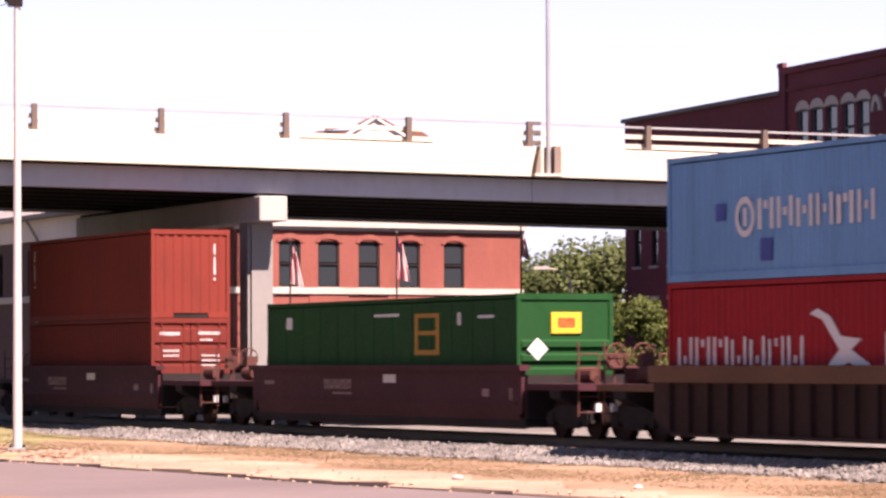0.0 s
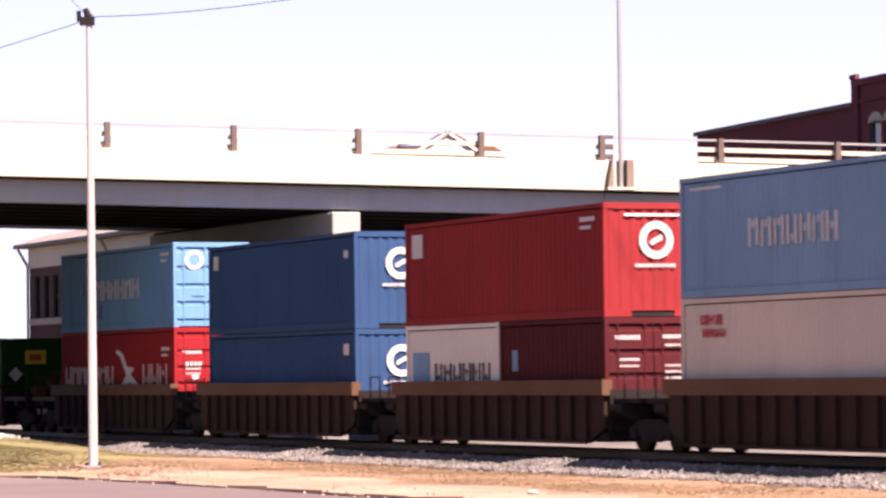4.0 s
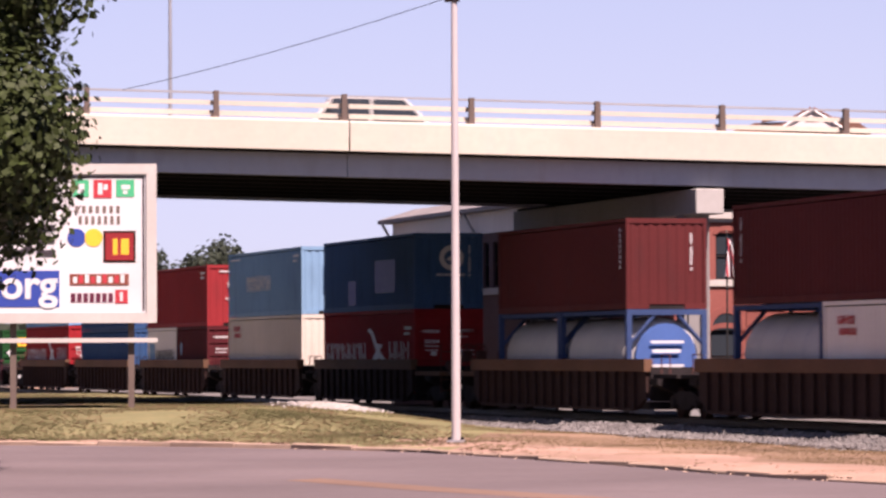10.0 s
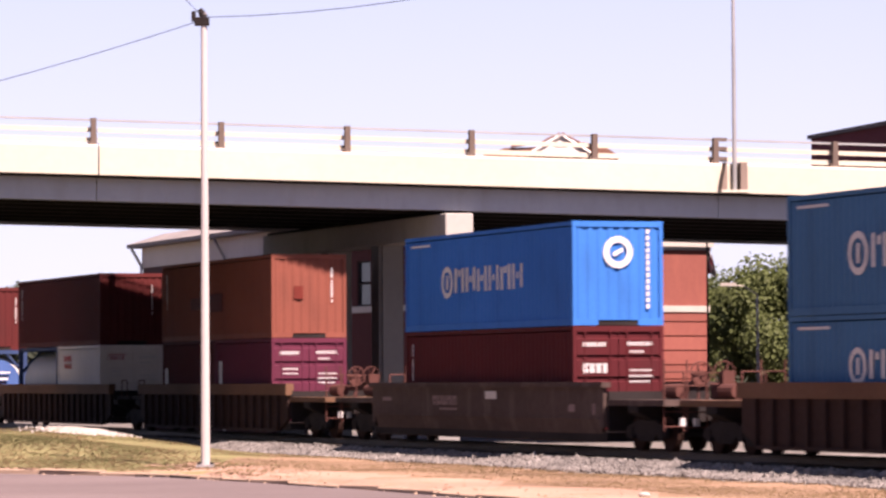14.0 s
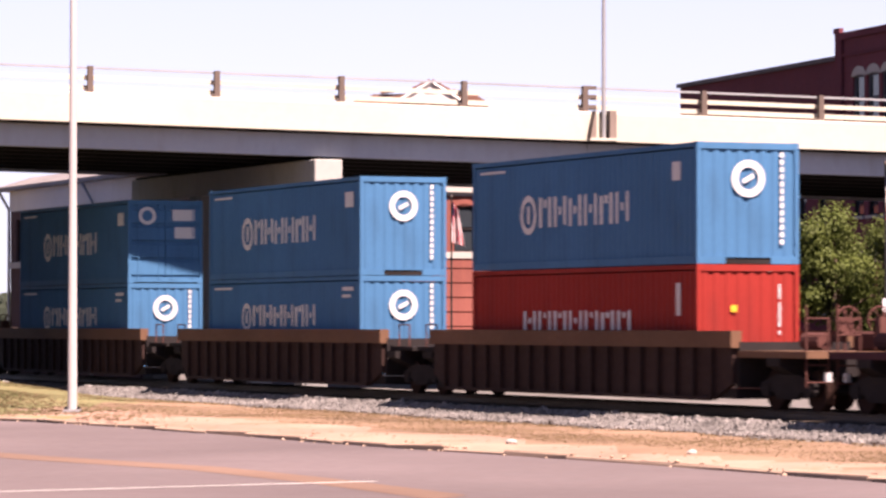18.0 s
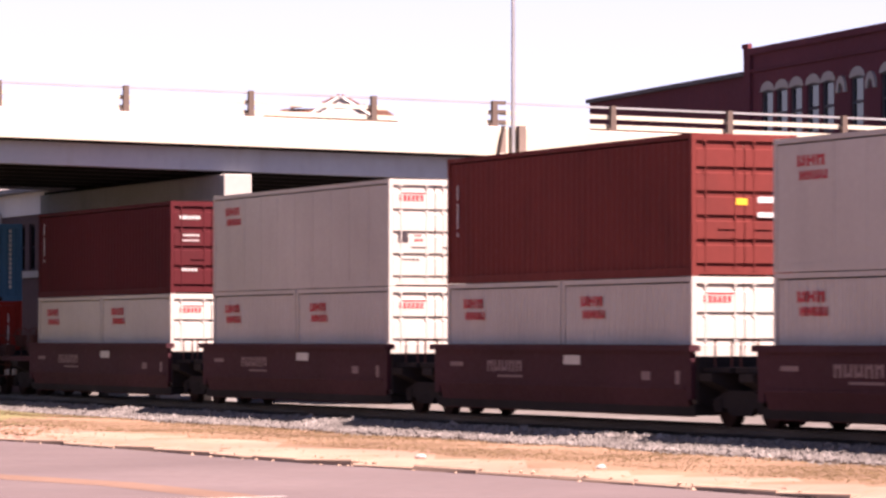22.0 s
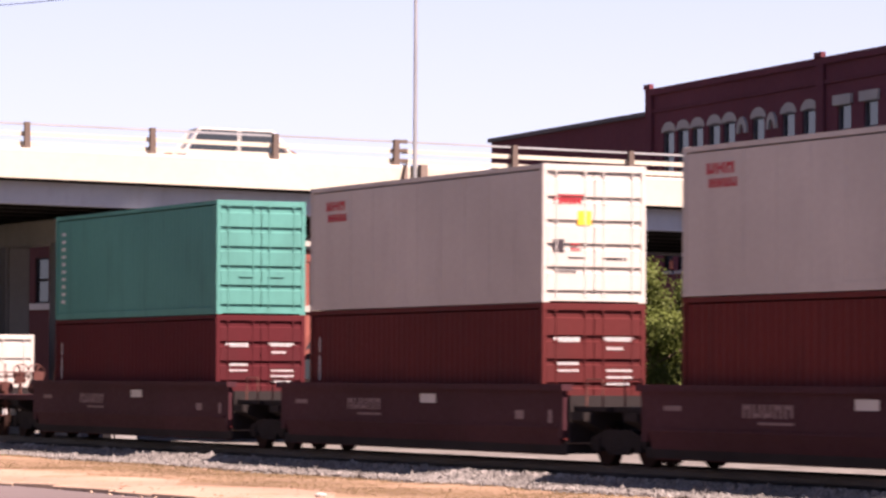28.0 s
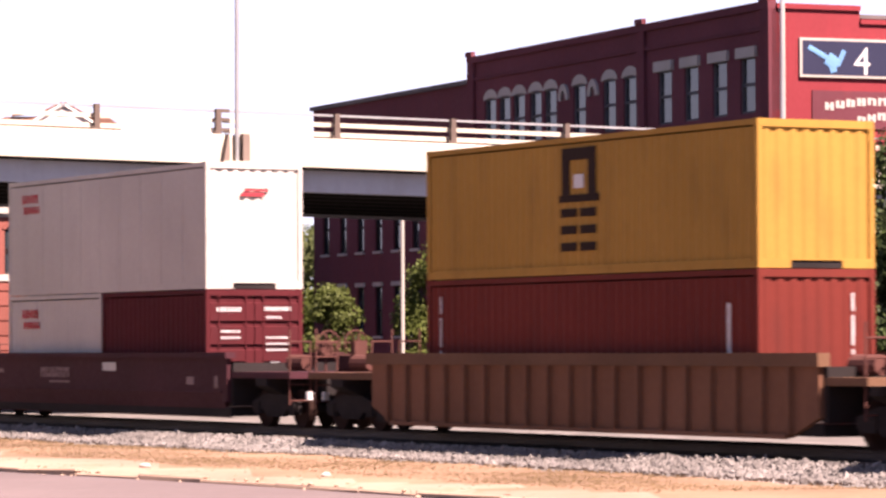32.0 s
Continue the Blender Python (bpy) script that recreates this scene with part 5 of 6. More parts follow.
def arch(w_out, h_out, w_in, h_in, y0, y1, n=10):
    """A flat arch band over an opening, as one piece."""
    bm = bmesh.new()
    pts = [(-w_out * math.cos(math.pi * i / n), h_out * math.sin(math.pi * i / n)) for i in range(n + 1)]
    pts += [(w_in * math.cos(math.pi * i / n), h_in * math.sin(math.pi * i / n)) for i in range(n + 1)]
    prism(bm, pts, y0, y1, 1)
    return bm


def build_brick_hall():
    """The two-storey orange brick building behind the bridge."""
    org = polar(-4.33, 172)
    turn = 35.0
    top = 8.45
    b = empty("brick_hall", pose(org.x, org.y, 0, 0, 0, turn), "two-storey orange brick building with white cornice behind the bridge", "building")
    L, D = 16.2, 24.0
    holes, wins = [], []
    for x in (2.90, 5.07, 7.35, 9.68, 12.26):
        holes.append((x - 0.6, x + 0.6, 5.27, 7.47))
        wins.append((x, 5.27, 1.2, 2.2))
    for x in (2.83, 7.26, 12.2):
        holes.append((x - 0.85, x + 0.85, 0.3, 2.9))
        wins.append((x, 0.3, 1.7, 2.6))
    bm = bmesh.new()
    wall_with_holes(bm, L, -0.8, top - 0.32, holes)
    part("front_wall", bm, BRICK, b, "sunlit orange brick front")
    for x, z, w, h in wins:
        win = window_part(b, x, 0.12, z, w, h, hood=0.0)
        bm = arch(w / 2 + 0.16, 0.42, w / 2 - 0.06, 0.18, -0.17, -0.05)
        part("arch", bm, BRICK, win, at=pose(0, 0, h - 0.08))
        part("sill", boxes((-w / 2 - 0.1, w / 2 + 0.1, -0.2, 0.05, -0.12, 0.0)), STONE_WHITE, win)
        if w > 1.5:      # round-headed lights on the ground floor
            bm = bmesh.new()
            prism(bm, [(-0.8 * math.cos(math.pi * i / 12), 0.8 * math.sin(math.pi * i / 12)) for i in range(13)], -0.16, -0.135, 1)
            part("fanlight", bm, PANE, win, at=pose(0, 0, h))
            part("round_arch", arch(1.1, 1.1, 0.8, 0.8, -0.2, -0.122), BRICK, win, at=pose(0, 0, h))
    part("cornice", boxes((-0.25, L + 0.25, -0.28, 0.4, top - 0.32, top), (-0.15, L + 0.15, -0.15, 0.0, top - 0.48, top - 0.322)), STONE_WHITE, b, "white stone cornice")
    part("belt_course", boxes((-0.1, L + 0.1, -0.12, -0.002, 4.95, 5.25)), STONE_WHITE, b, "white stone belt course")
    for z in (1.0, 1.7, 2.4, 3.1, 3.8, 4.5):
        for x0, x1 in ((0.0, 1.7), (3.95, 6.14), (8.38, 11.08), (13.32, L)):
            part("rustication", boxes((x0, x1, -0.05, -0.002, z, z + 0.62)), BRICK, b)
    # the long side wall, its shade put into a darker brick
    holes = []
    for k in range(8):
        y = 1.6 + k * 2.8
        holes.append((y - 0.65, y + 0.65, 5.25, 7.45))
    bm = bmesh.new()
    wall_with_holes(bm, D, -0.8, top - 0.32, holes)
    side = part("side_wall", bm, BRICK_SHADED, b, "brick side wall, darkened in colour for its shade", at=pose(0, D, 0, 0, 0, -90))
    for y0, y1, za, zb in holes:
        window_part(side, (y0 + y1) / 2, 0.12, za, 1.3, 2.2)
    part("side_belt_course", boxes((-0.12, -0.002, 0.0, D, 4.95, 5.25)), STONE_WHITE, b, "white stone belt course")
    part("side_cornice", boxes((-0.28, 0.0, 0.401, D, top - 0.32, top)), STONE_WHITE, b)
    part("back_wall", boxes((0.35, L, D - 0.35, D, -0.8, top - 0.32)), BRICK, b)
    part("far_wall", boxes((L - 0.35, L, 0.352, D - 0.352, -0.8, top - 0.32)), BRICK, b)
    part("roof", boxes((0.0, L, 0.402, D, top - 0.30, top - 0.1)), ROOF_DARK, b)


def build_depot():
    """A long building beside the track, beyond the bridge: hipped roof, pale frieze, rows of tall narrow windows."""
    org = on_track(148.5, 6.0)
    # local x runs along the wall that faces the track, from its far end to its near end
    b = empty("depot", pose(org.x, org.y, 0, 0, 0, -65.53), "long grey-brown brick building with pale hipped roof, narrow windows", "building")
    L, D, eave = 17.7, 1.4, 7.28
    holes = [(1.2 + 1.35 * k - 0.34, 1.2 + 1.35 * k + 0.34, 4.36, 6.1) for k in range(5)] + [(10.7 + 1.22 * k - 0.34, 10.7 + 1.22 * k + 0.34, 4.36, 6.1) for k in range(6)]
    bm = bmesh.new()
    wall_with_holes(bm, L, -0.8, 6.45, holes)
    part("front_wall", bm, DEPOT_BRICK, b, "grey-brown brick wall with narrow windows")
    for x0, x1, za, zb in holes:
        window_part(b, (x0 + x1) / 2, 0.14, za, x1 - x0, zb - za)
    part("belt_course", boxes((-0.05, L + 0.05, -0.12, -0.002, 4.08, 4.33)), STONE_WHITE, b, "pale stone belt course")
    for dims in ((0, L, -0.05, 0.35, 6.452, eave), (0, 0.35, 0.352, D, 6.452, eave), (L - 0.35, L, 0.352, D, 6.452, eave), (0.352, L - 0.352, D - 0.35, D, 6.452, eave)):
        part("frieze", boxes(dims), DEPOT_WHITE, b, "pale painted frieze under the eaves")
    for dims in ((0, 0.35, 0.352, D, -0.8, 6.45), (L - 0.35, L, 0.352, D, -0.8, 6.45), (0.352, L - 0.352, D - 0.35, D, -0.8, 6.45)):
        part("wall", boxes(dims), DEPOT_BRICK, b)
    bm = bmesh.new()
    o, r = 0.55, 0.6
    lo = [bm.verts.new(p) for p in ((-o, -o, eave), (L + o, -o, eave), (L + o, D + o, eave), (-o, D + o, eave))]
    l2 = [bm.verts.new((v.co.x, v.co.y, eave + 0.16)) for v in lo]
    ridge = [bm.verts.new((D / 2, D / 2, eave + r)), bm.verts.new((L - D / 2, D / 2, eave + r))]
    bm.faces.new(lo[::-1])
    for i in range(4):
        bm.faces.new((lo[i], lo[(i + 1) % 4], l2[(i + 1) % 4], l2[i]))
    bm.faces.new((l2[0], l2[1], ridge[1], ridge[0]))
    bm.faces.new((l2[1], l2[2], ridge[1]))
    bm.faces.new((l2[2], l2[3], ridge[0], ridge[1]))
    bm.faces.new((l2[3], l2[0], ridge[0]))
    part("roof", bm, ROOF, b, "pale hipped roof")
    for x in (0.15, 11.9):
        bm = bmesh.new()
        rod(bm, (x, -0.12, -0.6), (x, -0.12, eave - 0.75), 0.06)
        rod(bm, (x, -0.12, eave - 0.75), (x - 0.15, -0.5, eave - 0.02), 0.06)
        part("downpipe", bm, GALV, b, "grey metal downpipe")


def build_warehouse():
    """The three-storey dark red brick block beyond the right end of the bridge."""
    N = polar(8.88, 140)
    b = empty("brick_warehouse", pose(N.x, N.y, 0, 0, 0, math.degrees(math.atan2(0.32, 0.946))), "three-storey dark red brick block with white window hoods", "building")
    # local x runs along the sunlit end, local y along the long shaded side
    D1, D2, L = 29.6, 49.6, 24.0
    t1, t2 = 14.9, 13.9
    rng = random.Random(77)
    along = [2.0, 4.4, 6.9, 9.3, 12.6, 14.6, 17.6, 20.6, 22.2, 24.0, 25.6, 27.2]
    holes = []
    for y in along:
        holes.append((D1 - y - 0.62, D1 - y + 0.62, 10.7, 12.9))
        holes.append((D1 - y - 0.55, D1 - y + 0.55, 6.6, 8.9))
        holes.append((D1 - y - 0.55, D1 - y + 0.55, 2.4, 4.8))
    bm = bmesh.new()
    wall_with_holes(bm, D1, -0.8, t1 - 0.3, holes)
    side = part("side_wall", bm, BRICK_DARK, b, "dark red brick side, toned darker for shade, with rows of windows", at=pose(0, D1, 0, 0, 0, -90))
    for i, (x0, x1, za, zb) in enumerate(holes):
        window_part(side, (x0 + x1) / 2, 0.12, za, x1 - x0, zb - za, hood=0.46 if za > 10 and D1 - (x0 + x1) / 2 > 11 else 0.0, frame_mat=SASH_GREY if za > 10 else None)
        if za > 10 and D1 - (x0 + x1) / 2 < 11:
            part("lintel", boxes((x0 - 0.2, x1 + 0.2, -0.14, 0.1, zb - 0.05, zb + 0.36)), STONE_WHITE, side)
        if za > 10:
            part("blind", boxes((x0 + 0.12, x1 - 0.12, 0.16, 0.18, zb - rng.uniform(0.9, 1.6), zb - 0.1)), BLIND, side, "drawn grey blind")
        if za < 10:
            part("lintel", boxes((x0 - 0.15, x1 + 0.15, -0.1, 0.1, zb, zb + 0.22)), STONE_WHITE, side)
            part("sill", boxes((x0 - 0.1, x1 + 0.1, -0.12, 0.1, za - 0.14, za)), STONE_WHITE, side)
    for y in (16.1, 19.1):
        bm = arch(0.5, 0.7, 0.25, 0.4, -0.12, 0.02)
        part("blind_arch", bm, STONE_WHITE, side, at=pose(D1 - y, 0, 12.3))
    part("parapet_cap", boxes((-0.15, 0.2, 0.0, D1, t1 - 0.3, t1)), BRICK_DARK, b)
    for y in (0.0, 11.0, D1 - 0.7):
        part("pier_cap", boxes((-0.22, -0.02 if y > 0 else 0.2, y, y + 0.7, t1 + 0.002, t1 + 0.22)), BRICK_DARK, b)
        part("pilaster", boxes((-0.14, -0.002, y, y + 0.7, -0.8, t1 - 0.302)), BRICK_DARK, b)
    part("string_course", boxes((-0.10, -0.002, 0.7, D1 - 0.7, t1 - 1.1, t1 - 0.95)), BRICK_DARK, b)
    part("end_wall", boxes((0.002, 3.8, 0.0, 0.35, -0.8, t1 - 0.302), (3.801, L, 0.0, 0.35, -0.8, t1 - 0.802)), BRICK_RED, b, "sunlit painted red brick end wall")
    part("end_cap", boxes((0.2, 3.8, -0.1, 0.3, t1 - 0.3, t1 - 0.1)), BRICK_RED, b)
    part("end_cap", boxes((3.802, L, -0.1, 0.3, t1 - 0.8, t1 - 0.62)), BRICK_RED, b)
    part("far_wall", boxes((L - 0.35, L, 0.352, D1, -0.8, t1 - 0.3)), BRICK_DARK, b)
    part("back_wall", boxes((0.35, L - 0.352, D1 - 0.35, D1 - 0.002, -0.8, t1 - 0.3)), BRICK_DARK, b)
    part("roof", boxes((0.2, L, 0.302, D1, t1 - 0.55, t1 - 0.4)), ROOF_DARK, b)
    # lower rear part
    holes = []
    for k in range(8):
        x = 1.4 + k * 2.4
        for za in (6.4, 2.3):
            holes.append((x - 0.45, x + 0.45, za, za + 2.4))
    bm = bmesh.new()
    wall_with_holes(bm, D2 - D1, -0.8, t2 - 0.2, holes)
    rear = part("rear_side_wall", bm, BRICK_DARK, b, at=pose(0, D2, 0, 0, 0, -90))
    for x0, x1, za, zb in holes:
        window_part(rear, (x0 + x1) / 2, 0.12, za, 0.9, 2.4)
        part("lintel", boxes((x0 - 0.12, x1 + 0.12, -0.1, 0.1, zb, zb + 0.2)), STONE_WHITE, rear)
        part("sill", boxes((x0 - 0.08, x1 + 0.08, -0.12, 0.1, za - 0.12, za)), STONE_WHITE, rear)
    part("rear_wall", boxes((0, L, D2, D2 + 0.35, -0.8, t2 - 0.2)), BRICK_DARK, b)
    part("rear_roof", boxes((-0.2, L, D1 + 0.002, D2 + 0.4, t2 - 0.2, t2)), ROOF_DARK, b)
    # painted sign on the end wall
    z0, z1 = high(4.19, 140), high(4.80, 140)
    sign = part("sign", boxes((1.15, 8.6, -0.12, -0.002, z0, z1)), STONE_WHITE, b, "navy sign with a white border and a pale blue figure")
    part("sign_field", boxes((1.25, 8.5, -0.135, -0.122, z0 + 0.1, z1 - 0.1)), SIGN_NAVY, sign)
    bm = bmesh.new()
    for x0, zz0, x1, zz1, r in ((1.5, 1.15, 2.3, 0.75, 0.10), (2.3, 0.75, 2.75, 0.45, 0.26), (2.75, 0.45, 3.05, 1.05, 0.10), (2.4, 0.7, 2.6, 0.2, 0.14)):
        rod(bm, (x0, -0.15, z0 + zz0), (x1, -0.15, z0 + zz1), r, None, 8)
    for v in bm.verts:
        v.co.y = -0.15 + (v.co.y + 0.15) * 0.1
    part("figure", bm, PAINT["sky_blue"], sign, "pale blue abstract figure")
    cu = bpy.data.curves.new("numeral", 'FONT')
    cu.body, cu.size, cu.extrude = "4", 1.5, 0.01
    me = bpy.data.meshes.new_from_object(bpy.data.objects.new("numeral_source", cu))
    me.materials.append(MARK_WHITE)
    ob = new("numeral", me)
    ob.parent = sign
    ob.matrix_basis = pose(3.45, -0.15, z0 + 0.14, 90, 0, 0)
    part("lower_sign", boxes((1.7, 8.6, -0.06, -0.002, z0 - 1.95, z0 - 0.5)), BRICK_DARK, b, "faded dark painted panel with pale lettering")
    bm = bmesh.new()
    rod(bm, (0.45, -0.09, -0.6), (0.45, -0.09, t1 - 0.1), 0.07, None, 8)
    part("downpipe", bm, STONE_WHITE, b, "pale downpipe at the corner")
    for i, sh in enumerate(strokes(2.2, 8.2, z0 - 1.25, z0 - 0.95, 13, 11, 0.4) + strokes(3.6, 8.0, z0 - 1.75, z0 - 1.45, 10, 12, 0.4)):
        ob = part("letter", mark_mesh(sh, -0.075, -0.062), STONE_WHITE, b)
        ob.location.z = 0.22 * math.sin(min(i % 13, 9) * 0.35)        # the line is written in a bow


def build_gable_roof():
    """A house roof that peeps over the parapet."""
    p = polar(-2.3, 230)
    b = empty("house_beyond", pose(p.x, p.y, 0, 0, 0, 2), "house with a tan roof and a white gable, beyond the bridge", "house")
    z = high(3.50, 230)
    part("wall", boxes((-4, 3.6, 0, 9, -0.8, z - 0.2)), BRICK, b)
    bm = bmesh.new()
    prism(bm, [(-4.6, z - 0.2), (4.2, z - 0.2), (3.2, z + 0.45), (-3.0, z + 0.35)], -0.4, 9.4, 1)
    part("roof", bm, SHINGLE, b, "red-brown shingle roof")
    bm = bmesh.new()
    prism(bm, [(-1.4, z - 0.1), (2.4, z - 0.1), (0.55, z + 1.0)], -0.7, 4.0, 1)
    part("gable", bm, DEPOT_WHITE, b, "white boarded gable")
    bm = bmesh.new()
    for a, c in (((-1.5, z - 0.1), (0.55, z + 1.1)), ((0.55, z + 1.1), (2.5, z - 0.1))):
        rod(bm, (a[0], -0.75, a[1]), (c[0], -0.75, c[1]), 0.12, None, 6)
    part("gable_board", bm, DEPOT_WHITE, b, "white gable boards")
    bm = bmesh.new()
    for a, c in (((-2.6, z + 0.42), (-1.0, z + 0.62)), ((-0.6, z + 0.72), (0.5, z + 1.26)), ((0.62, z + 1.26), (1.9, z + 0.55)), ((1.9, z + 0.62), (2.6, z + 0.5))):
        rod(bm, (a[0], -0.5, a[1]), (c[0], -0.5, c[1]), 0.075, None, 6)
    part("roof_edge", bm, SHINGLE, b, "brown roof edge over the gable")
    bm = bmesh.new()
    prism(bm, [(0.15, z + 0.42), (1.0, z + 0.42), (0.58, z + 0.66)], -0.76, -0.702, 1)
    part("gable_vent", bm, MARK_BROWN, b, "small dark vent in the gable")


# ---- things beside the track ----


def build_street_pole():
    p = polar(-7.73, 88.7)
    z0 = ground_z(p.x, p.y)
    pole = empty("street_pole", pose(p.x, p.y, z0), "tall pale metal pole with overhead wires at its top", "pole")
    bm = bmesh.new()
    rod(bm, (0, 0, 0), (0, 0, 10.95), 0.115, 0.075, 14)
    part("shaft", bm, POLE_PAINT, pole, "pale painted metal shaft")
    bm = boxes((-0.2, 0.2, -0.2, 0.2, -0.05, 0.06))
    part("base_plate", bm, GALV, pole)
    for x in (-0.15, 0.15):
        for y in (-0.15, 0.15):
            bm = bmesh.new()
            rod(bm, (x, y, 0.06), (x, y, 0.12), 0.025, None, 6)
            part("bolt", bm, STEEL_DARK, pole)
    bm = bmesh.new()
    box(bm, -0.22, 0.12, -0.1, 0.1, 10.65, 10.85)
    rod(bm, (0, 0, 10.85), (-0.1, 0, 11.05), 0.11, 0.06, 8)
    box(bm, -0.3, -0.2, -0.05, 0.05, 10.75, 11.0)
    part("clamp", bm, STEEL_DARK, pole)

    def wire(a, b, sag, r=0.011):
        bm = bmesh.new()
        a, b = Vector(a), Vector(b)
        pts = [a.lerp(b, i / 14) - Vector((0, 0, sag * 4 * (i / 14) * (1 - i / 14))) for i in range(15)]
        loops = [[bm.verts.new(q + Vector((0, r * math.cos(k), r * math.sin(k)))) for k in (0.0, 2.1, 4.2)] for q in pts]
        for u, v in zip(loops, loops[1:]):
            for k in range(3):
                bm.faces.new((u[k], u[(k + 1) % 3], v[(k + 1) % 3], v[k]))
        part("wire", bm, STEEL_DARK, pole)
    inv = pose(p.x, p.y, z0).inverted()
    wire((0, 0, 10.8), inv @ polar(-12.9, 100, high(4.15, 100)), 0.12)
    wire((0, 0, 10.85), inv @ polar(-9.3, 60, 9.9), 0.2)
    wire((0, 0, 10.85), inv @ polar(4.0, 78, 13.2), 0.9)


def build_billboard():
    p = polar(-12.38, 108)
    r = 108
    ztop, zbot = high(3.0, r), high(0.53, r)
    z0 = ground_z(p.x, p.y)
    b = empty("roadside_sign", pose(p.x, p.y, 0, 0, 0, 12.4), "large white roadside sign with a grey frame and coloured panels", "sign")
    Wd = 9.6
    # local x runs right along the board; its right edge is x = 0
    part("board", boxes((-Wd + 0.3, -0.3, 0.0, 0.25, zbot + 0.3, ztop - 0.3)), MARK_WHITE, b, "white face of the sign")
    part("frame", boxes((-Wd, 0, -0.08, 0.33, ztop - 0.3, ztop), (-Wd, 0, -0.08, 0.33, zbot, zbot + 0.3), (-Wd, -Wd + 0.3, -0.08, 0.33, zbot + 0.301, ztop - 0.301), (-0.3, 0, -0.08, 0.33, zbot + 0.301, ztop - 0.301)), PAINT["light_grey"], b, "pale grey sign frame")
    part("inner_border", boxes((-0.42, -0.36, -0.012, -0.002, zbot + 0.35, ztop - 0.36), (-Wd + 0.36, -0.36, -0.012, -0.002, ztop - 0.42, ztop - 0.36)), MARK_DARK, b)
    k = r / 6500.0

    def panel(x0, x1, y0, y1, mat, name="panel"):
        """Panels by their spread from the right edge and the top."""
        return part(name, boxes(((x0 - 365) * k, (x1 - 365) * k, -0.02, -0.002, ztop - (y1 - 268) * k, ztop - (y0 - 268) * k)), mat, b)
    panel(218, 246, 296, 326, SIGN_GREEN)
    panel(254, 286, 296, 328, MARK_RED)
    panel(294, 326, 296, 326, SIGN_GREEN)
    for x0, x1, y0, y1 in ((222, 306, 342, 354), (228, 306, 360, 374)):
        n = 7
        for i in range(n):
            w = (x1 - x0) / n
            panel(x0 + i * w, x0 + i * w + w * 0.5, y0, y1, POST_BROWN, "lettering_bar")
    for cx, mat in ((224, MARK_BLUE), (254, MARK_YELLOW)):
        bm = bmesh.new()
        rod(bm, ((cx - 365) * k, -0.02, ztop - (398 - 268) * k), ((cx - 365) * k, -0.002, ztop - (398 - 268) * k), 16 * k, None, 20)
        part("round_panel", bm, mat, b)
    for x0, x1, y0, y1 in ((226, 238, 303, 320), (262, 270, 302, 322), (272, 279, 304, 314), (303, 318, 305, 313), (306, 314, 315, 321)):
        panel(x0, x1, y0, y1, MARK_WHITE, "panel_figure").location.y = -0.008
    panel(271, 328, 386, 442, MARK_BROWN, "panel_border").location.y = 0.006
    panel(275, 324, 390, 438, PAINT["red"]).location.y = -0.004
    panel(288, 296, 400, 428, MARK_YELLOW).location.y = -0.01
    panel(302, 316, 400, 428, MARK_YELLOW).location.y = -0.01
    panel(212, 316, 462, 482, PAINT["brown"])
    for i in range(9):
        part("lettering_bar", boxes(((218 + i * 10.4 - 365) * k, (225 + i * 10.4 - 365) * k, -0.028, -0.0202, ztop - (478 - 268) * k, ztop - (467 - (i % 3) * 2 - 268) * k)), MARK_RED if i % 2 else MARK_WHITE, b)
    for i in range(7):
        panel(214 + i * 11, 222 + i * 11, 496, 512, PAINT["plum"], "lettering_bar")
    panel(292, 314, 490, 514, MARK_RED)
    panel(300, 305, 494, 510, MARK_WHITE, "lettering_bar").location.y = -0.008
    panel(-180, 194, 456, 520, MARK_BLUE, "web_address_panel")
    cu = bpy.data.curves.new("web_address", 'FONT')
    cu.body, cu.size, cu.extrude, cu.offset, cu.align_x = "de.org", 1.2, 0.01, 0.028, 'RIGHT'
    me = bpy.data.meshes.new_from_object(bpy.data.objects.new("address_source", cu))
    me.materials.append(MARK_WHITE)
    ob = new("web_address", me)
    ob.parent = b
    ob.matrix_basis = pose((190 - 365) * k, -0.03, ztop - (504 - 268) * k, 90, 0, 0)
    cu = bpy.data.curves.new("sign_word", 'FONT')
    cu.body, cu.size, cu.extrude, cu.offset, cu.align_x = "DE", 1.25, 0.01, 0.03, 'RIGHT'
    me = bpy.data.meshes.new_from_object(bpy.data.objects.new("word_source", cu))
    me.materials.append(MARK_DARK)
    ob = new("sign_word", me)
    ob.parent = b
    ob.matrix_basis = pose((188 - 365) * k, -0.03, ztop - (428 - 268) * k, 90, 0, 0)
    for x0, x1, y0, y1 in ((-60, 60, 376, 428), (-60, 170, 312, 340)):
        panel(x0, x1, y0, y1, MARK_DARK, "lettering_bar")
    part("crossbar", boxes((-Wd, 0.02, 0.02, 0.2, high(0.28, r) - 0.1, high(0.28, r) + 0.03)), PAINT["light_grey"], b)
    for x in (-0.75, -4.2, -Wd + 0.7):
        part("leg", boxes((x - 0.09, x + 0.09, 0.26, 0.44, z0 - 0.3, zbot + 0.6)), POST_BROWN, b, "weathered grey-brown sign leg")


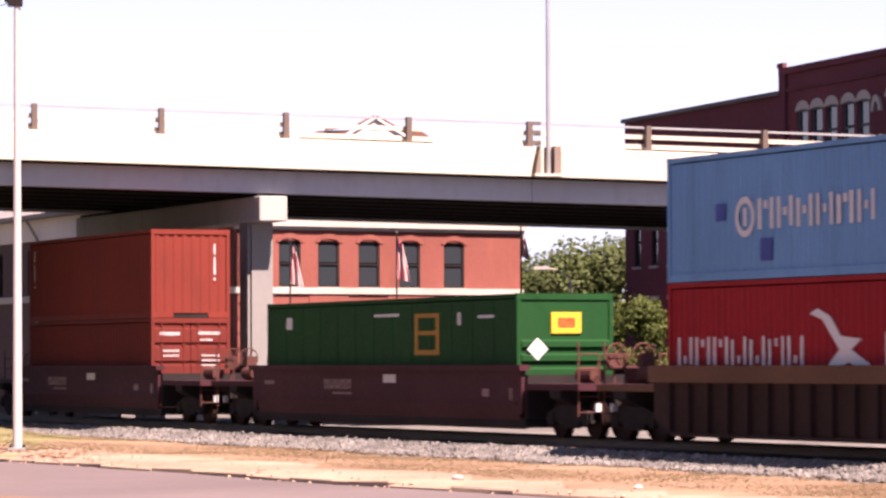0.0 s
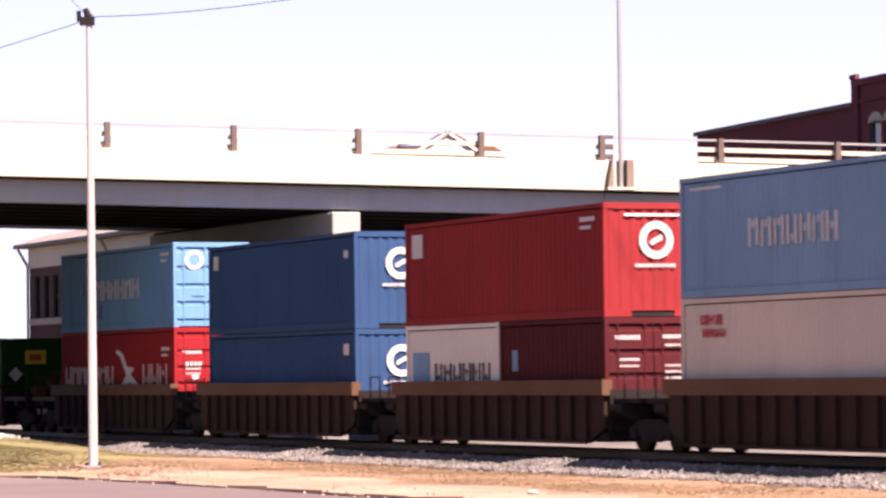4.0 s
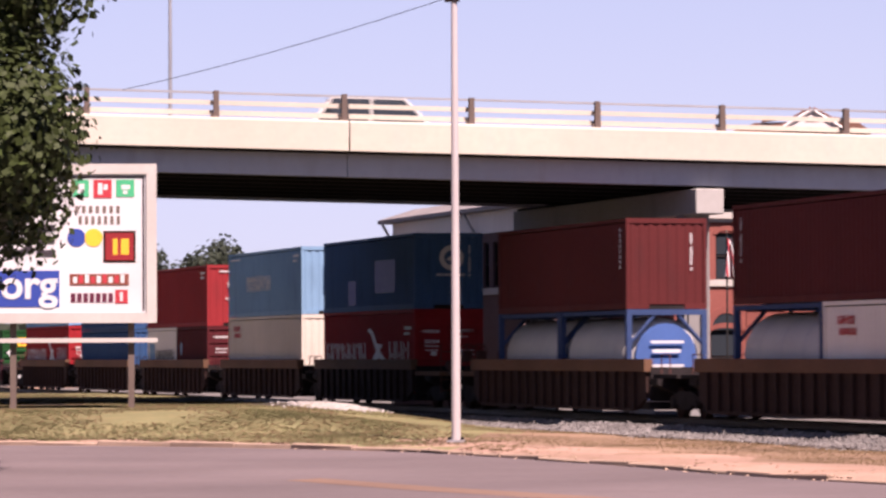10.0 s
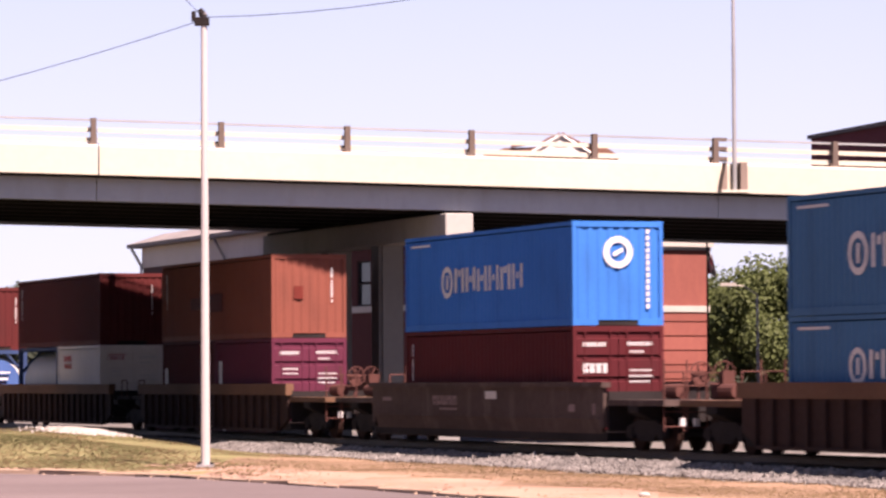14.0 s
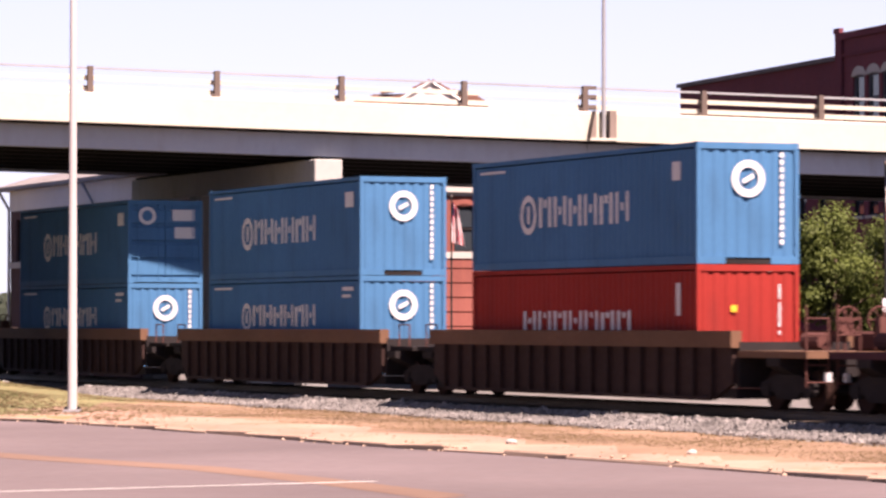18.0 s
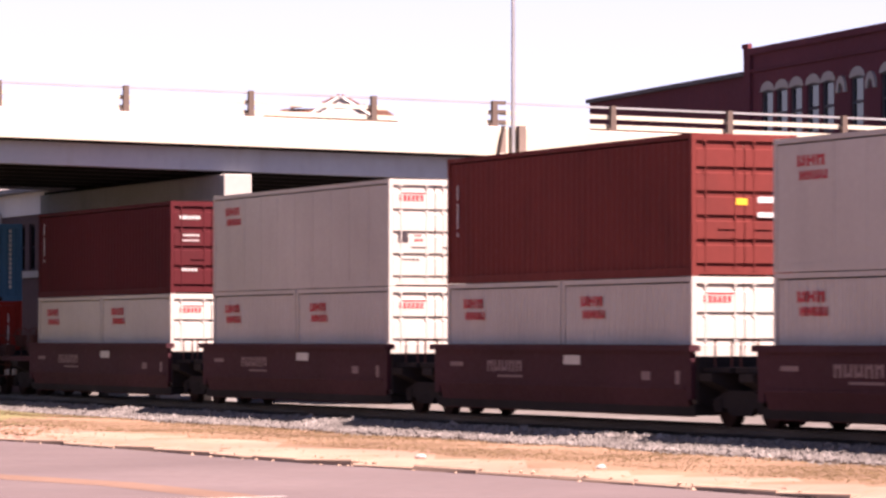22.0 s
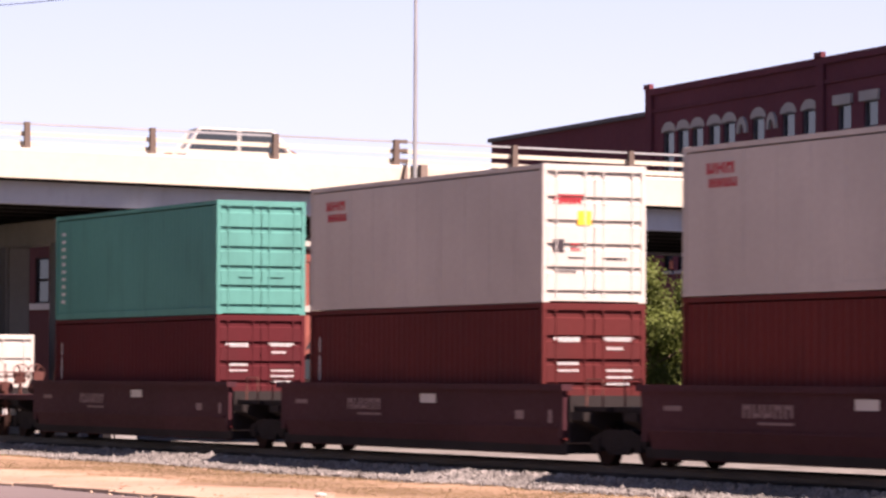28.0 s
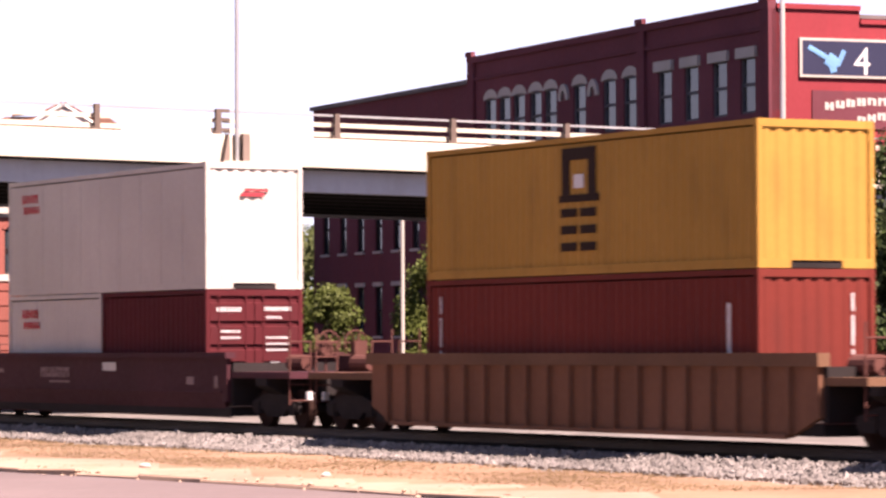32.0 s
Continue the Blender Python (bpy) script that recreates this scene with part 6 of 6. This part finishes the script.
def build_flag(az, rng_m, top_el, seed, size=1.0, plate=0.0):
    p = polar(az, rng_m)
    z1 = high(top_el, rng_m)
    f = empty("flag_on_pole", pose(p.x, p.y, -0.45), "striped red and white flag on a thin pole", "flag", "flags along the street")
    bm = bmesh.new()
    rod(bm, (0, 0, -0.2), (0, 0, z1 + 0.45), 0.045, 0.03, 8)
    part("pole", bm, RUBBER, f, "dark thin flagpole")
    if plate:
        part("plate", boxes((-0.10, 0.12, -0.075, -0.05, plate, plate + 0.42)), MARK_WHITE, f, "small white plate")
    bm = bmesh.new()
    rod(bm, (0, 0, z1 + 0.45), (0, 0, z1 + 0.55), 0.05, 0.01, 8)
    part("finial", bm, POST_BROWN, f)
    cloth = empty("cloth", pose(0, 0, z1 + 0.3), "", "")
    cloth.parent = f
    # hanging folds: strips that fall from the hoist, red and white
    w, h, n = 0.58 * size, 1.75 * size, 9
    for i in range(n):
        bm = bmesh.new()
        for j in range(6):
            q0, q1 = j / 6, (j + 1) / 6
            def at(u, v):
                fold = 0.11 * math.sin(u * 11 + v * 3 + seed)
                return (u * w * (0.45 + 0.55 * v), fold, -v * h - 0.35 * u * (1 - v * 0.5))
            u0, u1 = i / n, (i + 1) / n
            vs = [bm.verts.new(at(*q)) for q in ((u0, q0), (u1, q0), (u1, q1), (u0, q1))]
            bm.faces.new(vs)
        mat = MARK_RED if i % 2 else MARK_WHITE
        part("stripe", bm, mat, cloth)
        if i < 3:
            bm = bmesh.new()
            for j in range(2):
                q0, q1 = j / 6, (j + 1) / 6
                u0, u1 = i / n, (i + 1) / n
                vs = []
                for u, v in ((u0, q0), (u1, q0), (u1, q1), (u0, q1)):
                    fold = 0.11 * math.sin(u * 11 + v * 3 + seed)
                    vs.append(bm.verts.new((u * w * (0.45 + 0.55 * v), fold - 0.008, -v * h - 0.35 * u * (1 - v * 0.5))))
                bm.faces.new(vs)
            part("canton", bm, SIGN_NAVY, cloth)
    FLAGS.append((cloth, z1 + 0.3, seed))


FLAGS = []


def tree(az, rng_m, top, radius, leaves, mat, label, seed, low=0.25, size=0.28, name="tree", at=None):
    """A trunk with limbs and a crown of small leaf clusters with gaps."""
    rng = random.Random(seed)
    p = polar(az, rng_m) if at is None else Vector(at)
    z0 = ground_z(p.x, p.y) - 0.05
    t = empty(name, pose(p.x, p.y, z0), label, "tree" if name == "tree" else "bush", "trees beyond the track" if name == "tree" else "")
    H = top - z0
    bm = bmesh.new()
    rod(bm, (0, 0, 0), (0.1, 0, H * 0.5), 0.035 * H, 0.02 * H, 9)
    rod(bm, (0.1, 0, H * 0.5), (0.0, 0.1, H * 0.85), 0.02 * H, 0.006 * H, 7)
    part("trunk", bm, BARK, t)
    lobes = []
    for i in range(13):
        a = rng.random() * 6.283
        h = low + (1 - low) * (0.12 + 0.78 * rng.random())
        rr = radius * (0.35 + 0.5 * rng.random()) * (1.0 if h < 0.6 else 0.75)
        c = Vector((math.cos(a) * rr, math.sin(a) * rr, h * H))
        lobes.append((c, radius * rng.uniform(0.32, 0.52)))
        bm = bmesh.new()
        rod(bm, (0.1, 0, H * min(0.6, h * 0.7)), c, 0.010 * H, 0.004 * H, 6)
        part("limb", bm, BARK, t)
    lobes.append((Vector((0, 0, H * 0.9)), radius * 0.42))
    lobes.append((Vector((0, 0, H * 0.6)), radius * 0.6))
    verts, faces = [], []
    for i in range(leaves):
        c, r = lobes[rng.randrange(len(lobes))]
        d = Vector((rng.gauss(0, 1), rng.gauss(0, 1), rng.gauss(0, 0.85)))
        d.normalize()
        q = c + d * r * (rng.random() ** 0.4) * rng.uniform(0.75, 1.12)
        if q.z < H * low * 0.8:
            continue
        s = size * rng.uniform(0.5, 1.2)
        face = d + Vector((rng.gauss(0, 0.45), rng.gauss(0, 0.45), 0.35 + rng.gauss(0, 0.45)))     # leaves turn outwards and up
        m = face.to_track_quat('Z', 'Y').to_matrix() @ Euler((0, 0, rng.random() * 6)).to_matrix()
        k = len(verts)
        for v in ((-0.5, -0.5, 0), (0.5, -0.35, 0.15), (0.6, 0.5, 0), (-0.35, 0.45, -0.15)):
            verts.append(tuple(q + m @ Vector(v) * s))
        faces.append((k, k + 1, k + 2, k + 3))
    me = bpy.data.meshes.new("crown")
    me.from_pydata(verts, [], faces)
    me.materials.append(mat)
    part("crown", me, mat, t)
    return t


def build_plants():
    tree(0.9, 205, high(1.68, 205), 4.2, 24000, LEAF, "broad green tree behind the brick building", 11, 0.12, 0.19)
    tree(2.0, 212, high(1.35, 212), 3.6, 10000, LEAF_LIGHT, "light green tree beside the dark brick block", 12, 0.1, 0.22)
    tree(-0.3, 230, high(1.5, 230), 4.5, 12000, LEAF, "green tree behind the brick building", 13, 0.15, 0.25)
    tree(4.1, 150, high(1.85, 150), 2.6, 14000, LEAF_LIGHT, "leafy green street tree under the bridge", 14, 0.16, 0.115)
    tree(5.3, 147, high(1.75, 147), 2.2, 11000, LEAF_LIGHT, "leafy green street tree beside the brick block", 15, 0.16, 0.115)
    tree(3.4, 150, high(1.35, 150), 1.5, 6000, LEAF_LIGHT, "small light green tree beside a white post", 16, 0.2, 0.13)
    tree(2.1, 152, high(0.95, 152), 1.3, 5000, LEAF_LIGHT, "small green tree under the bridge", 17, 0.15, 0.13)
    tree(-11.35, 260, high(1.78, 260), 3.6, 9000, LEAF_HAZED, "far green tree beyond the track", 18, 0.2, 0.28)
    tree(-12.6, 270, high(1.65, 270), 4.5, 10000, LEAF_HAZED, "far green tree beyond the track", 19, 0.2, 0.28)
    tree(-10.6, 300, high(1.45, 300), 3.6, 7000, LEAF_HAZED, "far green tree beyond the track", 20, 0.2, 0.3)
    tree(8.45, 134, high(0.85, 134), 1.2, 5000, LEAF_LIGHT, "small yellow-green tree under the bridge", 21, 0.1, 0.12)
    tree(10.75, 115, high(3.25, 115), 2.9, 26000, LEAF_DARK, "dark leafy tree before the end of the bridge", 23, 0.05, 0.13)
    tree(-16.6, 72, high(7.6, 72), 4.7, 60000, LEAF_NEAR, "dark leafy tree beside the roadside sign", 22, 0.36, 0.135)


def build_far_line():
    """Low far woods and roofs along the horizon."""
    rng = random.Random(40)
    verts, faces = [], []
    for i in range(9000):
        az = rng.uniform(-32, 32)
        r = rng.uniform(380, 460)
        p = polar(az, r)
        z = -0.5 + (5.5 + 2.5 * noise.noise(Vector((az * 0.5, 0, 0)))) * rng.random() ** 0.7
        s = rng.uniform(0.8, 2.2)
        m = Euler((rng.random() * 6, rng.random() * 6, rng.random() * 6)).to_matrix()
        k = len(verts)
        for v in ((-0.5, -0.5, 0), (0.5, -0.4, 0.2), (0.5, 0.5, 0), (-0.4, 0.5, -0.2)):
            q = m @ Vector(v) * s
            verts.append((p.x + q.x, p.y + q.y, z + q.z))
        faces.append((k, k + 1, k + 2, k + 3))
    me = bpy.data.meshes.new("far_woods")
    me.from_pydata(verts, [], faces)
    me.materials.append(LEAF_HAZED)
    tagged(new("far_woods", me), "low line of far green woods", "woods", kind="stuff")


def build_grass():
    """Short dry grass beside the track, and greener grass on the low bank."""
    rng = random.Random(50)
    tufts = {"dry_grass": ([], [], GRASS, "short dry yellow grass between the street and the track"), "grass": ([], [], GRASS_GREEN, "short olive green grass on the low bank")}
    made = 0
    while made < 150000:
        s = rng.uniform(45, 150)
        o = -rng.uniform(3.1, 24)
        p = on_track(s, o)
        past = p.y - kerb_y(p.x)
        if past < 0.6:
            continue
        left = max(0.0, min(1.0, (-8 - p.x) / 9.0))
        near_track = o > -8.6
        patch = noise.noise(Vector((p.x * 0.3, p.y * 0.3, 3.0)))
        keep = 0.02 + 0.98 * left if not near_track else 0.95 * min(1.0, (-o - 2.9) / 0.9)
        if past < 1.6:
            keep *= 0.05
        if rng.random() > keep * (0.45 + 1.1 * patch):
            continue
        z = ground_z(p.x, p.y)
        h = rng.uniform(0.006, 0.020)
        a = rng.random() * 6.283
        w = rng.uniform(0.02, 0.05)
        tip = rng.uniform(0.05, 0.13)
        lean = (-math.sin(a) * tip, math.cos(a) * tip)
        if left > 0.2 and not near_track:
            h, w, lean = h * 1.5, w * 1.9, (lean[0] * 1.7, lean[1] * 1.7)
        verts, faces = tufts["grass" if rng.random() < left * (0.5 + patch) else "dry_grass"][:2]
        k = len(verts)
        verts += [(p.x - math.cos(a) * w, p.y - math.sin(a) * w, z - 0.01), (p.x + math.cos(a) * w, p.y + math.sin(a) * w, z - 0.01), (p.x + lean[0], p.y + lean[1], z + h)]
        faces.append((k, k + 1, k + 2))
        made += 1
    for name, (verts, faces, mat, label) in tufts.items():
        me = bpy.data.meshes.new(name)
        me.from_pydata(verts, [], faces)
        me.materials.append(mat)
        tagged(new(name, me), label, "grass", kind="stuff")


def build_small_things():
    p = polar(3.11, 148)
    post = empty("white_post", pose(p.x, p.y, -0.5), "slender white post beside a small tree", "post")
    bm = bmesh.new()
    rod(bm, (0, 0, 0), (0, 0, high(1.98, 148) + 0.5), 0.08, None, 10)
    part("shaft", bm, STONE_WHITE, post)
    p = polar(0.3, 190)
    lamp = empty("street_lamp", pose(p.x, p.y, -0.5), "street lamp with a pale curved arm before the trees", "street lamp")
    zt = high(1.43, 190) + 0.5
    bm = bmesh.new()
    rod(bm, (1.9, 0.3, 0), (1.9, 0.3, zt - 0.5), 0.08, 0.05)
    part("pole", bm, GALV, lamp)
    bm = bmesh.new()
    rod(bm, (1.9, 0.3, zt - 0.5), (1.2, 0, zt - 0.05), 0.04)
    rod(bm, (1.2, 0, zt - 0.05), (0.5, 0, zt), 0.04)
    part("arm", bm, STONE_WHITE, lamp)
    part("lamp_head", boxes((0.0, 0.8, -0.15, 0.15, zt - 0.05, zt + 0.12)), STONE_WHITE, lamp)
    for az, r, s in ((-0.9, 66.0, 0.085), (0.35, 58.6, 0.075), (1.9, 60.0, 0.07), (-0.3, 61.0, 0.06)):
        p = polar(az, r)
        bm = bmesh.new()
        bmesh.ops.create_icosphere(bm, subdivisions=2, radius=s)
        for v in bm.verts:
            v.co = Vector((v.co.x * 1.3, v.co.y, v.co.z * 0.7)) * (1 + 0.25 * noise.noise(v.co * 9 + Vector((az, 0, 0))))
        tagged(part("stone", bm, STONE_WHITE, at=pose(p.x, p.y, ground_z(p.x, p.y) + s * 0.35)), "pale loose stone on the sandy verge", "stone", "loose stones on the verge")


def build_vehicle(kind, paint, label):
    """A car for the bridge: local +x is its front."""
    c = empty("car", BR_M @ pose(0, 4, PAR_BOT), label, "car", "cars on the bridge")
    L, Hh, roof = {"sedan": (4.7, 1.45, (1.15, 3.6)), "wagon": (4.9, 1.95, (0.25, 3.5)), "suv": (4.7, 1.78, (0.35, 3.5)), "pickup": (5.7, 2.24, (1.9, 4.7))}[kind]
    bm = bmesh.new()
    up_z = 0.0 if kind == "sedan" else 0.16 if kind == "wagon" else 0.08 if kind == "suv" else 0.52
    body = [(0, 0.35), (0, 0.85 + up_z), (0.15, 0.95 + up_z), (L - 1.3, 0.98 + up_z), (L - 0.15, 0.82 + up_z), (L, 0.6), (L, 0.35)]
    prism(bm, body, -0.88, 0.88, 1)
    bmesh.ops.bevel(bm, geom=bm.edges[:], offset=0.05, segments=1, affect='EDGES')
    part("body", bm, paint, c)
    a, b = roof
    bm = bmesh.new()
    prism(bm, [(a - 0.25, 0.96), (a + 0.25, Hh - 0.03), (b - 0.7, Hh - 0.03), (b + 0.1, 0.96)], -0.76, 0.76, 1)
    part("glasshouse", bm, PANE, c, "dark car windows")
    part("roof", boxes((a + 0.22, b - 0.65, -0.74, 0.74, Hh - 0.029, Hh + 0.02)), paint, c)
    for x0, x1 in ((a - 0.27, a + 0.25), (b + 0.12, b - 0.68), ((a + b) / 2 - 0.1, (a + b) / 2 - 0.1)):
        for y in (-0.77, 0.77):
            bm = bmesh.new()
            rod(bm, (x0, y, 0.95 + up_z), (x1, y * 0.97, Hh), 0.045, None, 5)
            part("pillar", bm, paint, c)
    for x in (0.85, L - 0.9):
        for y in (-0.8, 0.8):
            bm = bmesh.new()
            rod(bm, (0, -0.1, 0), (0, 0.1, 0), 0.33, None, 16)
            wh = part("wheel", bm, RUBBER, c, at=pose(x, y, 0.34))
            bm = bmesh.new()
            rod(bm, (0, -0.11, 0), (0, 0.11, 0), 0.18, None, 10)
            part("rim", bm, GALV, wh)
    for y in (-0.6, 0.6):
        part("headlight", boxes((L - 0.12, L + 0.012, y - 0.18, y + 0.18, 0.62, 0.76)), MARK_WHITE, c)
        part("tail_light", boxes((-0.012, 0.05, y - 0.15, y + 0.15, 0.68, 0.84)), MARK_RED, c)
    return c


build_ground()
build_road()
build_track()
build_bridge()
build_bridge_lamp(8.34, -0.02, "slim grey street lamp on a concrete pedestal of the bridge")
build_bridge_lamp(-15.95, BR_WIDE + 0.2, "slim grey street lamp on the far side of the bridge")
build_bridge_lamp(27.06, -0.02, "pale street lamp with a raised arm on the bridge", 6.8, (1.0, 0.5, 1.1))
build_brick_hall()
build_depot()
build_warehouse()
build_gable_roof()
build_train()
build_street_pole()
build_billboard()
for az, r, el, seed, size in ((-3.50, 152, 1.9, 1, 0.95), (-1.84, 146, 2.0, 2, 0.95), (4.90, 114, 2.50, 3, 0.9), (7.95, 100, 2.96, 4, 0.9), (0.10, 137, 2.12, 5, 0.6)):
    build_flag(az, r, el, seed, size, 2.6 if az > 4 else 0.0)
build_plants()
build_far_line()
build_grass()
build_small_things()
# cars that cross the bridge: (thing, seconds and place along the bridge, lane, facing)
CARS = []
for k, (kind, paint, label, t0, c0, lane) in enumerate((
        ("sedan", PAINT["slate_blue"], "dark saloon car in the far lane of the bridge", 7.0, -4.0, 11.0),
        ("wagon", PAINT["white"], "white estate car driving over the bridge", 9.0, -5.4, 3.4),
        ("suv", PAINT["white"], "white high-roofed car driving over the bridge", 10.0, -12.3, 3.4),
        ("wagon", PAINT["white"], "tall white car driving over the bridge", 28.0, 1.8, 3.4),
        ("pickup", PAINT["maroon"], "dark red pickup driving over the bridge", 30.0, 3.6, 3.4))):
    a, b = -40.0 - 8 * k, 90.0 - 8 * k       # where it waits before and after, past both ends of the view
    v = 19.0 if kind == "pickup" else 16.6
    ta, tb = t0 + (a - c0) / v, t0 + (b - c0) / v
    rows = [(0.0, a)] if ta <= 0.5 else [(0.0, a), (ta - 0.4, a)]
    n = 8
    rows += [(max(0.1, ta) + (min(tb, 31.6) - max(0.1, ta)) * i / n, None) for i in range(n + 1)]
    rows = [(t, c0 + v * (t - t0) if c is None else c) for t, c in rows]
    rows += [(32.0, min(b, c0 + v * (32 - t0)))]
    CARS.append((build_vehicle(kind, paint, label), rows, lane, 0))


def motions():
    """All that moves: the train, the flags and the cars on the bridge."""
    for thing, u, z in MOVERS:
        walk(thing, [(t, track_pose(u + run(t), 0, z)) for t in range(0, 33, 2)])
    for cloth, z, seed in FLAGS:
        rows = []
        for k in range(0, 65):
            t = k * 0.5
            sway = 14 * math.sin(1.7 * t + seed) + 8 * math.sin(3.1 * t + 2 * seed)
            rows.append((t, pose(0, 0, z, 4 * math.sin(2.3 * t + seed), 0, 9 * seed - 25 + sway)))
        walk(cloth, rows)
    for thing, rows, lane, turn in CARS:
        walk(thing, [(t, BR_M @ pose(c, lane, PAR_BOT + 0.045 - BR_FALL * c, 0, math.degrees(math.atan(BR_FALL)), turn)) for t, c in rows])


motions()
